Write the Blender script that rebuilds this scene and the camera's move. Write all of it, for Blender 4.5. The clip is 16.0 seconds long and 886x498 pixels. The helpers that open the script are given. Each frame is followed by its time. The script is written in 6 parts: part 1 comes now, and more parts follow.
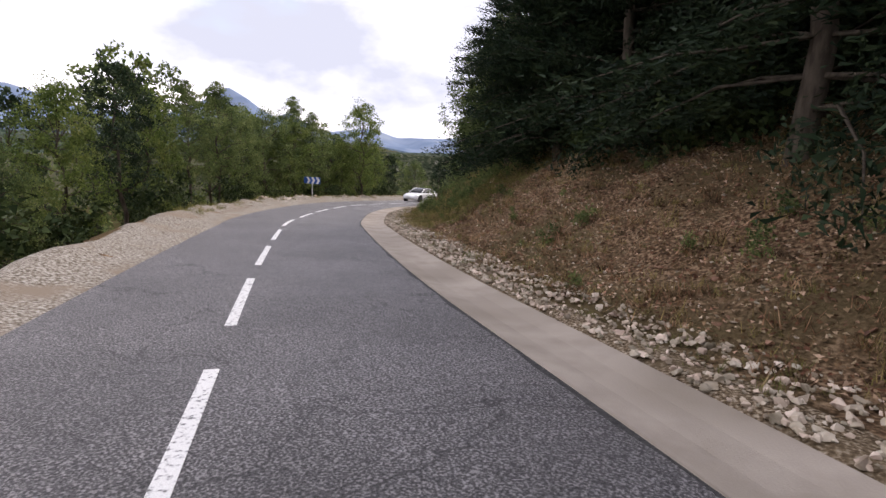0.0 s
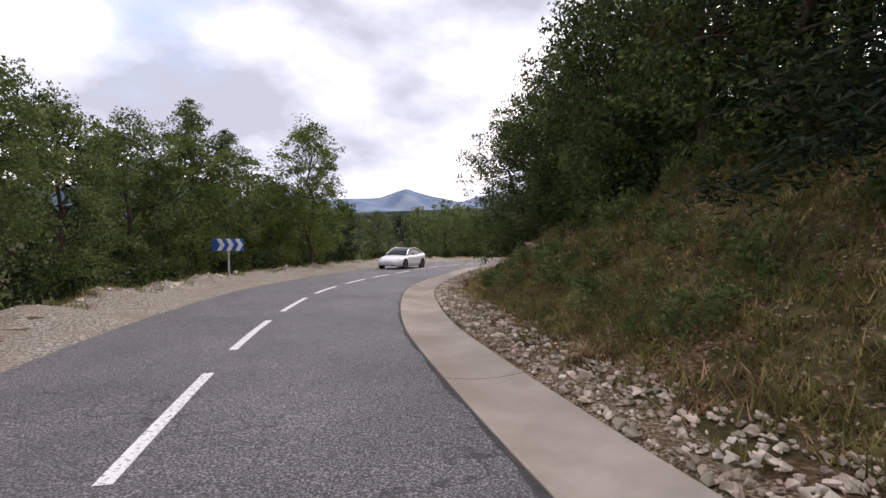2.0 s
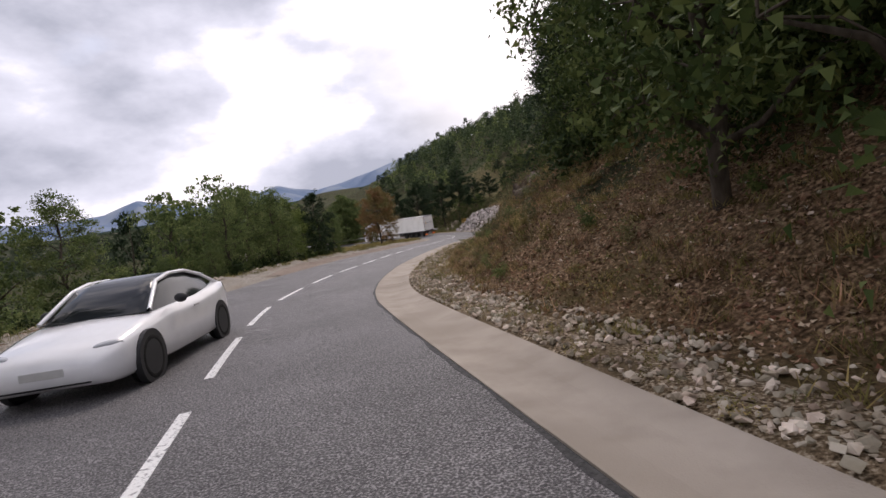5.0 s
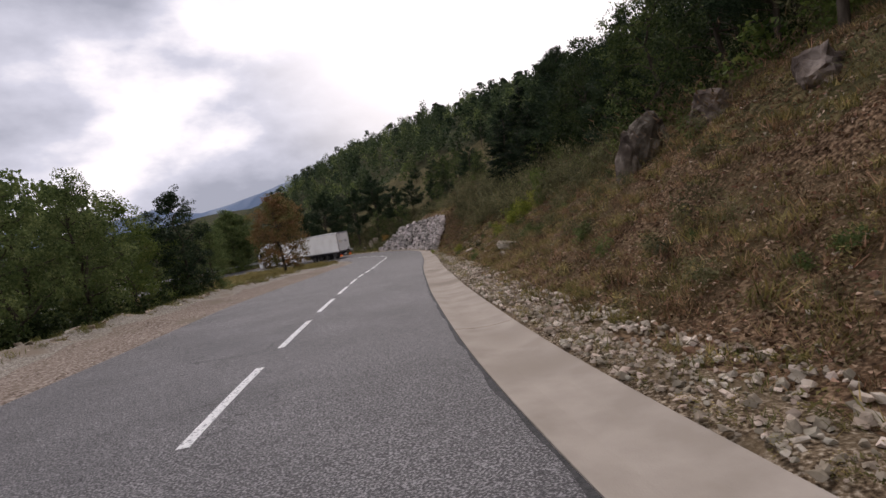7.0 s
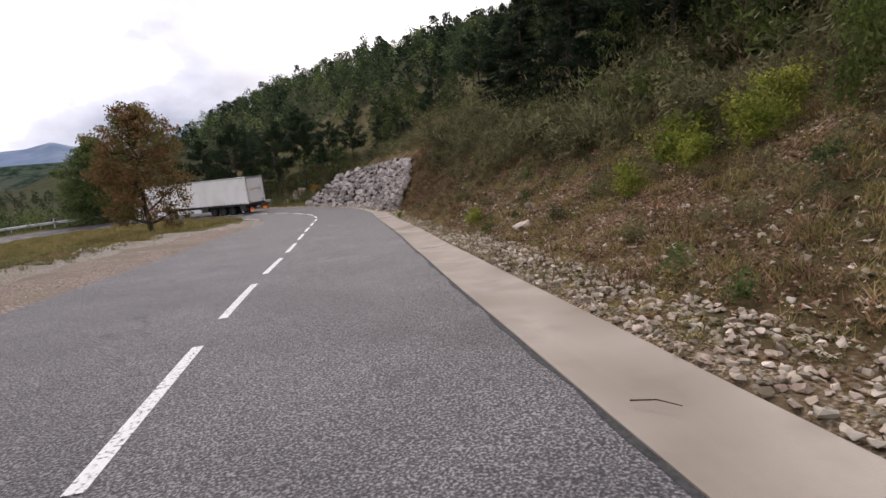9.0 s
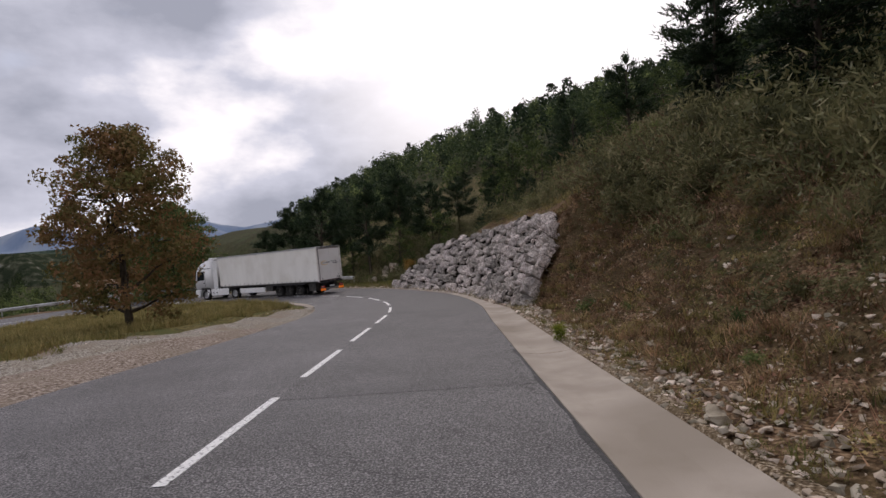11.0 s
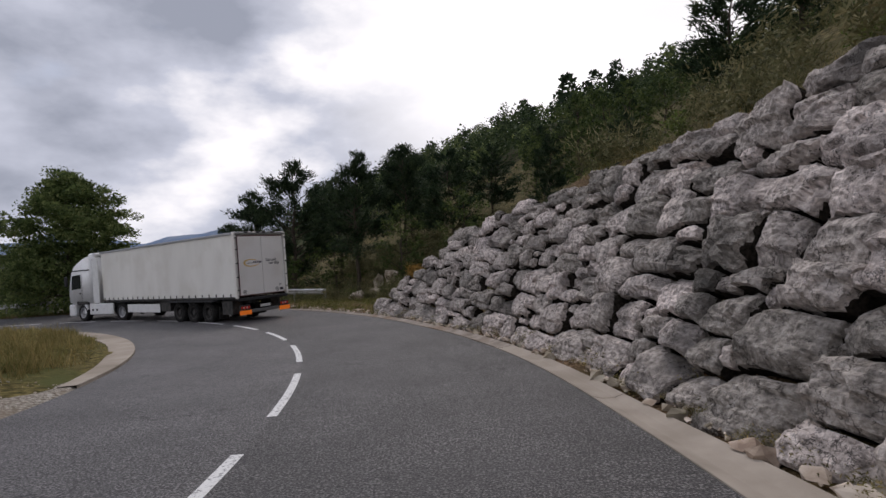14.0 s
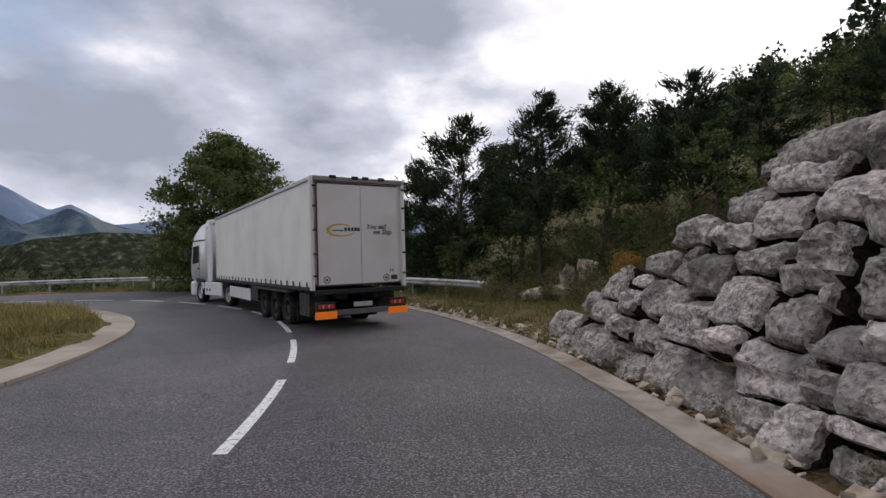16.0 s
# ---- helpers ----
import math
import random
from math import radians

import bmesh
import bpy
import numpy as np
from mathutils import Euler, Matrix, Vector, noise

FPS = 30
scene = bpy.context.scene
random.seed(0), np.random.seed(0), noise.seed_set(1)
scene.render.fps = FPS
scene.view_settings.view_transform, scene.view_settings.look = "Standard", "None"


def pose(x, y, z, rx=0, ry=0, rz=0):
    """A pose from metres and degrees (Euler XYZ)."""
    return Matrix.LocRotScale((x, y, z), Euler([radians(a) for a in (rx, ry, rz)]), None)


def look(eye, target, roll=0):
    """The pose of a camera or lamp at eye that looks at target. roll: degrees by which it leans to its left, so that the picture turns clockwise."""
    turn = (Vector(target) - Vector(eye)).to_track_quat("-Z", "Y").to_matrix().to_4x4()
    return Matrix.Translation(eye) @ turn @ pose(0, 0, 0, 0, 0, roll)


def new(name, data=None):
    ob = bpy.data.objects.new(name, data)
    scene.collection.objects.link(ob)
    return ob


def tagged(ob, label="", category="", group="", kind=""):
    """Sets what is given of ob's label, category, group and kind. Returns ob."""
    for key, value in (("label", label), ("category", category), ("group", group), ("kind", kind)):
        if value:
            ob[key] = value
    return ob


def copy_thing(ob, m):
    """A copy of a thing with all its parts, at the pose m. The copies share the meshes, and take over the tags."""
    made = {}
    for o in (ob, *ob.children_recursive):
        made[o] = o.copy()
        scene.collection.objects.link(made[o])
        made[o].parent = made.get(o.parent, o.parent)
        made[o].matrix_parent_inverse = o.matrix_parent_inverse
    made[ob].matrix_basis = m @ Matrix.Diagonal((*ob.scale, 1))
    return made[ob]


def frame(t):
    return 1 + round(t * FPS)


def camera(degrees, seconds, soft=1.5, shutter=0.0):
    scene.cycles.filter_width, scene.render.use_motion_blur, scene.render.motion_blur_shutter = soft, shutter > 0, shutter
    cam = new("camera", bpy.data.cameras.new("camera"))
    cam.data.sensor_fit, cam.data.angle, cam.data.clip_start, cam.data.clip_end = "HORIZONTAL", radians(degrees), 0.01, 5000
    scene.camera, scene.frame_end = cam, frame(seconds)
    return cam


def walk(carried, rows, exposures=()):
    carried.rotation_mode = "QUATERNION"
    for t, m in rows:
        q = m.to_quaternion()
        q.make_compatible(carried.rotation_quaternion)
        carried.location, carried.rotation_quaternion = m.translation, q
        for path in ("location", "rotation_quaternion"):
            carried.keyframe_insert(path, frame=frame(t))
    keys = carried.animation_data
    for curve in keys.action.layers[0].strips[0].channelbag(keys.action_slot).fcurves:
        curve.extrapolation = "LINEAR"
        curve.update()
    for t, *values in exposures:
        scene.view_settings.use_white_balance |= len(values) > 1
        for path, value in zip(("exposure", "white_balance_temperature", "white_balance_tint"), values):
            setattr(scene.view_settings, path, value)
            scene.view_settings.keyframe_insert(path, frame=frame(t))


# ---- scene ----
cam = camera(80.8, 16.0)
PATH = [
    (0.0, pose(31.32, -42.44, 3.37, 79.7, -2.7, 36.5)),
    (0.5, pose(27.27, -39.15, 3.02, 82.3, -1.5, 35.7)),
    (1.0, pose(23.44, -36.00, 2.71, 84.1, -0.9, 34.1)),
    (1.5, pose(19.83, -32.91, 2.44, 85.6, -1.2, 31.8)),
    (2.0, pose(16.44, -29.71, 2.12, 86.1, 0.1, 28.6)),
    (2.5, pose(13.35, -26.45, 1.88, 86.7, 2.7, 24.4)),
    (3.0, pose(10.56, -23.02, 1.61, 85.8, 4.0, 19.0)),
    (3.5, pose(8.18, -19.51, 1.37, 85.0, 4.5, 13.0)),
    (6.0, pose(-0.47, 1.90, -0.16, 82.6, 9.2, -2.6)),
    (6.5, pose(-1.42, 6.72, -0.47, 83.3, 8.9, -5.8)),
    (7.0, pose(-2.05, 11.46, -0.79, 83.9, 8.6, -9.1)),
    (7.5, pose(-2.29, 16.43, -1.19, 84.2, 8.0, -11.7)),
    (8.0, pose(-2.29, 21.41, -1.50, 83.4, 7.2, -13.5)),
    (8.5, pose(-2.05, 26.15, -1.90, 78.7, 5.8, -14.7)),
    (9.0, pose(-1.58, 30.73, -2.21, 78.4, 4.5, -16.4)),
    (9.5, pose(-1.03, 35.00, -2.61, 84.3, 5.2, -14.1)),
    (10.0, pose(-0.40, 39.10, -2.92, 88.0, 6.1, -5.6)),
    (12.5, pose(1.19, 57.75, -4.42, 87.6, 2.4, -5.5)),
    (13.0, pose(1.34, 60.91, -4.66, 87.9, 2.8, -5.9)),
    (13.5, pose(1.42, 63.99, -4.90, 88.3, 2.9, -5.0)),
    (14.0, pose(1.61, 66.91, -5.13, 89.6, 2.6, -2.6)),
    (14.5, pose(1.73, 69.75, -5.29, 91.6, 1.9, 1.7)),
    (15.0, pose(1.65, 72.60, -5.53, 92.0, 0.9, 7.4)),
    (15.5, pose(1.37, 75.46, -5.69, 90.4, 0.5, 12.7)),
    (16.0, pose(0.89, 78.33, -5.85, 89.3, 0.5, 18.5)),
]
walk(cam, PATH, [(0.0, 1.12, 6950, 19), (1.0, 1.0, 6950, 19), (2.0, 0.82, 6900, 19), (2.5, 0.82, 6950, 19), (3.7, 0.66, 6900, 19), (6.0, 0.32, 6900, 19), (8.5, 0.0, 6850, 18), (9.0, 0.58, 6850, 18), (9.5, 0.35, 6850, 18), (10.0, 0.12, 6850, 18), (12.5, 0.0, 6700, 16), (13.5, -0.05, 6650, 15), (14.5, -0.08, 6650, 14), (15.0, -0.2, 6650, 14), (15.5, -0.16, 6600, 14), (16.0, 0.06, 6650, 14)])

# ---- sky and sun: broken grey cloud over a pale sky ----
SUN_EL, SUN_AZ = 52.0, 8.0
world = bpy.data.worlds.new("cloudy_sky")
scene.world = world
world.use_nodes = True
wn, wl = world.node_tree.nodes, world.node_tree.links
wn.clear()


def wnode(kind, **props):
    n = wn.new(kind)
    for k, v in props.items():
        n.inputs[k].default_value = v
    return n


w_out = wn.new("ShaderNodeOutputWorld")
w_bg = wnode("ShaderNodeBackground", Strength=1.0)
w_sky = wn.new("ShaderNodeTexSky")
w_sky.sky_type = "NISHITA"
w_sky.sun_disc = False
w_sky.sun_elevation, w_sky.sun_rotation = radians(SUN_EL), radians(SUN_AZ)
w_skymul = wn.new("ShaderNodeMixRGB")
w_skymul.blend_type, w_skymul.inputs[0].default_value = "MULTIPLY", 1.0
w_skymul.inputs[2].default_value = (0.12, 0.12, 0.12, 1)
w_co = wn.new("ShaderNodeTexCoord")
w_map = wn.new("ShaderNodeMapping")
w_map.inputs["Scale"].default_value = (1.0, 1.0, 1.9)
w_n1 = wnode("ShaderNodeTexNoise", Scale=2.3, Detail=7.0, Roughness=0.52)
w_n2 = wnode("ShaderNodeTexNoise", Scale=1.25, Detail=5.0, Roughness=0.5)
w_r1 = wn.new("ShaderNodeValToRGB")
w_r1.color_ramp.elements[0].position, w_r1.color_ramp.elements[0].color = 0.40, (0.34, 0.378, 0.462, 1)
w_r1.color_ramp.elements[1].position, w_r1.color_ramp.elements[1].color = 0.63, (1.18, 1.18, 1.2, 1)
el = w_r1.color_ramp.elements.new(0.515)
el.color = (0.58, 0.625, 0.735, 1)
w_r2 = wn.new("ShaderNodeValToRGB")
w_r2.color_ramp.elements[0].position, w_r2.color_ramp.elements[0].color = 0.30, (0, 0, 0, 1)
w_r2.color_ramp.elements[1].position, w_r2.color_ramp.elements[1].color = 0.42, (1, 1, 1, 1)
w_mix = wn.new("ShaderNodeMixRGB")
wl.new(w_co.outputs["Generated"], w_map.inputs["Vector"])
wl.new(w_map.outputs["Vector"], w_n1.inputs["Vector"])
wl.new(w_map.outputs["Vector"], w_n2.inputs["Vector"])
wl.new(w_n1.outputs["Fac"], w_r1.inputs["Fac"])
wl.new(w_n2.outputs["Fac"], w_r2.inputs["Fac"])
wl.new(w_sky.outputs["Color"], w_skymul.inputs[1])
wl.new(w_r2.outputs["Color"], w_mix.inputs[0])
wl.new(w_skymul.outputs["Color"], w_mix.inputs[1])
wl.new(w_r1.outputs["Color"], w_mix.inputs[2])
w_dot = wn.new("ShaderNodeVectorMath")
w_dot.operation = "DOT_PRODUCT"
w_dot.inputs[1].default_value = (math.sin(radians(24)) * math.cos(radians(24)), math.cos(radians(24)) * math.cos(radians(24)), math.sin(radians(24)))
w_glow = wn.new("ShaderNodeMapRange")
w_glow.interpolation_type = "SMOOTHSTEP"
w_glow.inputs[1].default_value, w_glow.inputs[2].default_value, w_glow.inputs[4].default_value = 0.80, 0.97, 0.80
w_veil = wn.new("ShaderNodeMixRGB")
w_veil.inputs[2].default_value = (1.2, 1.2, 1.21, 1)
wl.new(w_co.outputs["Generated"], w_dot.inputs[0])
wl.new(w_dot.outputs["Value"], w_glow.inputs[0])
wl.new(w_glow.outputs[0], w_veil.inputs[0])
wl.new(w_mix.outputs["Color"], w_veil.inputs[1])
wl.new(w_veil.outputs["Color"], w_bg.inputs["Color"])
wl.new(w_bg.outputs["Background"], w_out.inputs["Surface"])

sun = new("sun", bpy.data.lights.new("sun", "SUN"))
sun.data.energy, sun.data.angle, sun.data.color = 0.9, radians(18), (1.0, 0.96, 0.90)
a_el, a_az = radians(SUN_EL), radians(SUN_AZ)
sun.matrix_world = look((0, 0, 80), (-math.sin(a_az) * math.cos(a_el) * 50, -math.cos(a_az) * math.cos(a_el) * 50, 80 - math.sin(a_el) * 50))
scene.view_settings.exposure = 0.0

# ---- materials ----
def material(name, colours, scale=4.0, rough=0.8, bump=0.0, bump_scale=30.0, detail=6.0, metal=0.0, spread=(0.35, 0.65), coat=0.0,
             stain=None, stain_scale=0.4, stain_span=(0.5, 0.66), random_value=0.0, island=False, stretch=(1, 1, 1), bump_dist=0.02, specular=None):
    """A surface of two or three colours mixed by noise in metres, a stain at a larger scale, and relief."""
    m = bpy.data.materials.new(name)
    m.use_nodes = True
    nt = m.node_tree
    N, L = nt.nodes, nt.links
    bsdf = N["Principled BSDF"]
    geo = N.new("ShaderNodeNewGeometry")
    mp = N.new("ShaderNodeMapping")
    mp.inputs["Scale"].default_value = stretch
    L.new(geo.outputs["Position"], mp.inputs["Vector"])
    n1 = N.new("ShaderNodeTexNoise")
    n1.inputs["Scale"].default_value, n1.inputs["Detail"].default_value = scale, detail
    L.new(mp.outputs["Vector"], n1.inputs["Vector"])
    ramp = N.new("ShaderNodeValToRGB")
    e = ramp.color_ramp.elements
    e[0].position, e[1].position = spread
    e[0].color, e[1].color = (*colours[0], 1), (*colours[-1], 1)
    if len(colours) == 3:
        mid = e.new((spread[0] + spread[1]) / 2)
        mid.color = (*colours[1], 1)
    L.new(n1.outputs["Fac"], ramp.inputs["Fac"])
    out = ramp.outputs["Color"]
    if stain is not None:
        n2 = N.new("ShaderNodeTexNoise")
        n2.inputs["Scale"].default_value, n2.inputs["Detail"].default_value = stain_scale, 5.0
        L.new(geo.outputs["Position"], n2.inputs["Vector"])
        r2 = N.new("ShaderNodeValToRGB")
        r2.color_ramp.elements[0].position, r2.color_ramp.elements[1].position = stain_span
        L.new(n2.outputs["Fac"], r2.inputs["Fac"])
        mx = N.new("ShaderNodeMixRGB")
        mx.inputs[2].default_value = (*stain, 1)
        L.new(r2.outputs["Color"], mx.inputs[0])
        L.new(out, mx.inputs[1])
        out = mx.outputs["Color"]
    if random_value:
        hsv = N.new("ShaderNodeHueSaturation")
        if island:
            rnd = geo.outputs["Random Per Island"]
        else:
            rnd = N.new("ShaderNodeObjectInfo").outputs["Random"]
        mr = N.new("ShaderNodeMapRange")
        mr.inputs[3].default_value, mr.inputs[4].default_value = 1 - random_value, 1 + random_value
        L.new(rnd, mr.inputs[0])
        L.new(mr.outputs[0], hsv.inputs["Value"])
        mh = N.new("ShaderNodeMapRange")
        mh.inputs[3].default_value, mh.inputs[4].default_value = 0.5 + random_value * 0.05, 0.5 - random_value * 0.05
        L.new(rnd, mh.inputs[0])
        L.new(mh.outputs[0], hsv.inputs["Hue"])
        L.new(out, hsv.inputs["Color"])
        out = hsv.outputs["Color"]
    L.new(out, bsdf.inputs["Base Color"])
    bsdf.inputs["Roughness"].default_value, bsdf.inputs["Metallic"].default_value = rough, metal
    bsdf.inputs["Coat Weight"].default_value = coat
    if specular is None and rough >= 0.85:
        specular = 0.06
    if specular is not None:
        bsdf.inputs["Specular IOR Level"].default_value = specular
    if bump:
        nb = N.new("ShaderNodeTexNoise")
        nb.inputs["Scale"].default_value, nb.inputs["Detail"].default_value = bump_scale, 5.0
        L.new(mp.outputs["Vector"], nb.inputs["Vector"])
        b = N.new("ShaderNodeBump")
        b.inputs["Strength"].default_value, b.inputs["Distance"].default_value = bump, bump_dist
        L.new(nb.outputs["Fac"], b.inputs["Height"])
        L.new(b.outputs["Normal"], bsdf.inputs["Normal"])
    return m


M_ASPHALT = material("asphalt", [(0.025, 0.0238, 0.0248), (0.09, 0.0855, 0.0885), (0.29, 0.277, 0.279)], scale=52, rough=0.62, bump=1.0, bump_scale=45,
                     stain=(0.095, 0.093, 0.098), stain_scale=0.3, spread=(0.36, 0.66), bump_dist=0.02, detail=2.0, stain_span=(0.55, 1.0))


def add_cracks(m, scale, wide, colour, span):
    """Fine dark cracks along the edges of wandering cells, only in patches."""
    N, L = m.node_tree.nodes, m.node_tree.links
    bsdf = N["Principled BSDF"]
    src = bsdf.inputs["Base Color"].links[0].from_socket
    geo = N.new("ShaderNodeNewGeometry")
    wob = N.new("ShaderNodeTexNoise")
    wob.inputs["Scale"].default_value, wob.inputs["Detail"].default_value = scale * 4, 6.0
    L.new(geo.outputs["Position"], wob.inputs["Vector"])
    add = N.new("ShaderNodeMixRGB")
    add.blend_type, add.inputs[0].default_value = "ADD", 0.9 / scale
    L.new(geo.outputs["Position"], add.inputs[1])
    L.new(wob.outputs["Color"], add.inputs[2])
    vor = N.new("ShaderNodeTexVoronoi")
    vor.feature = "DISTANCE_TO_EDGE"
    vor.inputs["Scale"].default_value = scale
    L.new(add.outputs["Color"], vor.inputs["Vector"])
    ramp = N.new("ShaderNodeValToRGB")
    ramp.color_ramp.elements[0].position, ramp.color_ramp.elements[1].position = 0.0, wide
    ramp.color_ramp.elements[0].color, ramp.color_ramp.elements[1].color = (1, 1, 1, 1), (0, 0, 0, 1)
    L.new(vor.outputs["Distance"], ramp.inputs["Fac"])
    mask = N.new("ShaderNodeTexNoise")
    mask.inputs["Scale"].default_value = scale * 0.7
    L.new(geo.outputs["Position"], mask.inputs["Vector"])
    mr = N.new("ShaderNodeValToRGB")
    mr.color_ramp.elements[0].position, mr.color_ramp.elements[1].position = span
    L.new(mask.outputs["Fac"], mr.inputs["Fac"])
    mul = N.new("ShaderNodeMath")
    mul.operation = "MULTIPLY"
    L.new(ramp.outputs["Color"], mul.inputs[0])
    L.new(mr.outputs["Color"], mul.inputs[1])
    mix = N.new("ShaderNodeMixRGB")
    mix.inputs[2].default_value = (*colour, 1)
    L.new(mul.outputs[0], mix.inputs[0])
    L.new(src, mix.inputs[1])
    L.new(mix.outputs["Color"], bsdf.inputs["Base Color"])


def add_patches(m, scale, lo, hi, span):
    """Broad paler and darker areas of wear over a surface."""
    N, L = m.node_tree.nodes, m.node_tree.links
    bsdf = N["Principled BSDF"]
    src = bsdf.inputs["Base Color"].links[0].from_socket
    geo = N.new("ShaderNodeNewGeometry")
    n = N.new("ShaderNodeTexNoise")
    n.inputs["Scale"].default_value, n.inputs["Detail"].default_value, n.inputs["Roughness"].default_value = scale, 7.0, 0.62
    L.new(geo.outputs["Position"], n.inputs["Vector"])
    mr = N.new("ShaderNodeMapRange")
    mr.inputs[1].default_value, mr.inputs[2].default_value = span
    mr.inputs[3].default_value, mr.inputs[4].default_value = lo, hi
    L.new(n.outputs["Fac"], mr.inputs[0])
    hsv = N.new("ShaderNodeHueSaturation")
    L.new(mr.outputs[0], hsv.inputs["Value"])
    L.new(src, hsv.inputs["Color"])
    L.new(hsv.outputs["Color"], bsdf.inputs["Base Color"])


def add_darker_stretch(m, y0, y1, value):
    """The surface turns gradually darker and coarser in contrast along the lower stretch of the road."""
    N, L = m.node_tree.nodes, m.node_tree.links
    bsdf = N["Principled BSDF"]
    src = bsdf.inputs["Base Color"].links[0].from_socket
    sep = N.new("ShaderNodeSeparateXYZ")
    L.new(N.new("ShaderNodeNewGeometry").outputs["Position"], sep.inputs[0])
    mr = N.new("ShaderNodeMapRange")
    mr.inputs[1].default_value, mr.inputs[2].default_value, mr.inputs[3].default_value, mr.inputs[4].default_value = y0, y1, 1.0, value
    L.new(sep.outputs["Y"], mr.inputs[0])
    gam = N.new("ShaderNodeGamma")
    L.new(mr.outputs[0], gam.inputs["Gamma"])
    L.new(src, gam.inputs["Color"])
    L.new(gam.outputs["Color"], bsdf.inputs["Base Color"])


add_patches(M_ASPHALT, 0.55, 0.78, 1.2, (0.34, 0.66))

add_cracks(M_ASPHALT, 0.45, 0.010, (0.022, 0.021, 0.022), (0.52, 0.60))
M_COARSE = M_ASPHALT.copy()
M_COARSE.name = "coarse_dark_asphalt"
add_darker_stretch(M_ASPHALT, 46, 68, 1.10)
add_darker_stretch(M_COARSE, 46, 68, 1.27)
M_PAINT = material("road_paint", [(0.16, 0.158, 0.16), (0.60, 0.60, 0.60), (0.76, 0.76, 0.75)], scale=26, rough=0.6, bump=0.4, bump_scale=90, spread=(0.34, 0.50), detail=8.0)
M_CONCRETE = material("gutter_concrete", [(0.335, 0.29, 0.244), (0.42, 0.367, 0.315)], scale=2.0, rough=0.85, bump=0.25, bump_scale=60,
                      stain=(0.28, 0.24, 0.197), stain_scale=0.5)
M_STAINED = material("dirt_stained_concrete", [(0.23, 0.195, 0.165), (0.37, 0.325, 0.285)], scale=2.6, rough=0.9, bump=0.3, bump_scale=50, stain=(0.24, 0.175, 0.13), stain_scale=0.7)
M_GROUND = material("hillside_soil", [(0.045, 0.027, 0.016), (0.15, 0.094, 0.056), (0.34, 0.235, 0.15)], scale=16, detail=9.0, rough=0.95, bump=0.8, bump_scale=22,
                    stain=(0.10, 0.075, 0.038), stain_scale=0.35, bump_dist=0.08, stain_span=(0.45, 0.6))
M_CLOD = material("soil_clods", [(0.075, 0.046, 0.03), (0.16, 0.098, 0.06), (0.26, 0.17, 0.11)], scale=5.0, rough=0.95, bump=0.7, bump_scale=30, random_value=0.45, island=True)
M_SCRUBLAND = material("scrubland_soil", [(0.035, 0.034, 0.016), (0.10, 0.086, 0.04), (0.19, 0.15, 0.075)], scale=6, detail=9.0, rough=0.95, bump=0.9, bump_scale=10,
                       stain=(0.08, 0.07, 0.032), stain_scale=0.25, bump_dist=0.1, stain_span=(0.45, 0.6))
M_DRYLAND = material("dry_meadow_soil", [(0.05, 0.045, 0.018), (0.12, 0.10, 0.04), (0.21, 0.17, 0.07)], scale=7, detail=9.0, rough=0.95, bump=0.9, bump_scale=12,
                      stain=(0.09, 0.095, 0.035), stain_scale=0.6, bump_dist=0.08, stain_span=(0.45, 0.6))
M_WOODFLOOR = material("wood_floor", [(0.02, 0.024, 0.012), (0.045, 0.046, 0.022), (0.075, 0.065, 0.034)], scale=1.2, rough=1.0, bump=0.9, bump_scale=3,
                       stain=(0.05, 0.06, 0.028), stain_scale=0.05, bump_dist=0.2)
M_GRAVEL = material("shoulder_gravel", [(0.11, 0.09, 0.07), (0.27, 0.24, 0.20), (0.46, 0.43, 0.39)], scale=20, rough=0.95, bump=0.9, bump_scale=35,
                    stain=(0.25, 0.205, 0.16), stain_scale=0.8, bump_dist=0.03)

M_STRIP = material("gravelly_soil", [(0.055, 0.037, 0.022), (0.19, 0.14, 0.09), (0.48, 0.405, 0.31)], scale=30, rough=0.95, bump=0.9, bump_scale=30,
                   stain=(0.13, 0.096, 0.058), stain_scale=1.3, bump_dist=0.03, spread=(0.36, 0.68))


def leaf_material(name, colours, scale=1.2, value=0.35, through_light=0.22, rough=0.6):
    """Leaves: two or three greens in patches, a different value for each leaf, and some light coming through."""
    m = material(name, colours, scale=scale, rough=rough, random_value=value, island=True, spread=(0.35, 0.65), detail=3.0)
    N, L = m.node_tree.nodes, m.node_tree.links
    bsdf, out = N["Principled BSDF"], N["Material Output"]
    bsdf.inputs["Specular IOR Level"].default_value = 0.07
    tr = N.new("ShaderNodeBsdfTranslucent")
    mix = N.new("ShaderNodeMixShader")
    mix.inputs[0].default_value = through_light
    L.new(bsdf.inputs["Base Color"].links[0].from_socket, tr.inputs["Color"])
    L.new(bsdf.outputs[0], mix.inputs[1])
    L.new(tr.outputs[0], mix.inputs[2])
    L.new(mix.outputs[0], out.inputs["Surface"])
    return m


def plain(name, colour, rough=0.5, metal=0.0, coat=0.0, dirt=0.12, scale=5.0, emit=None):
    """A painted, moulded or metal part, with a little dirt."""
    dark = tuple(c * (1 - dirt) for c in colour)
    m = material(name, [dark, colour], scale=scale, rough=rough, metal=metal, coat=coat, spread=(0.3, 0.55))
    if emit:
        b = m.node_tree.nodes["Principled BSDF"]
        b.inputs["Emission Color"].default_value, b.inputs["Emission Strength"].default_value = (*emit[0], 1), emit[1]
    return m


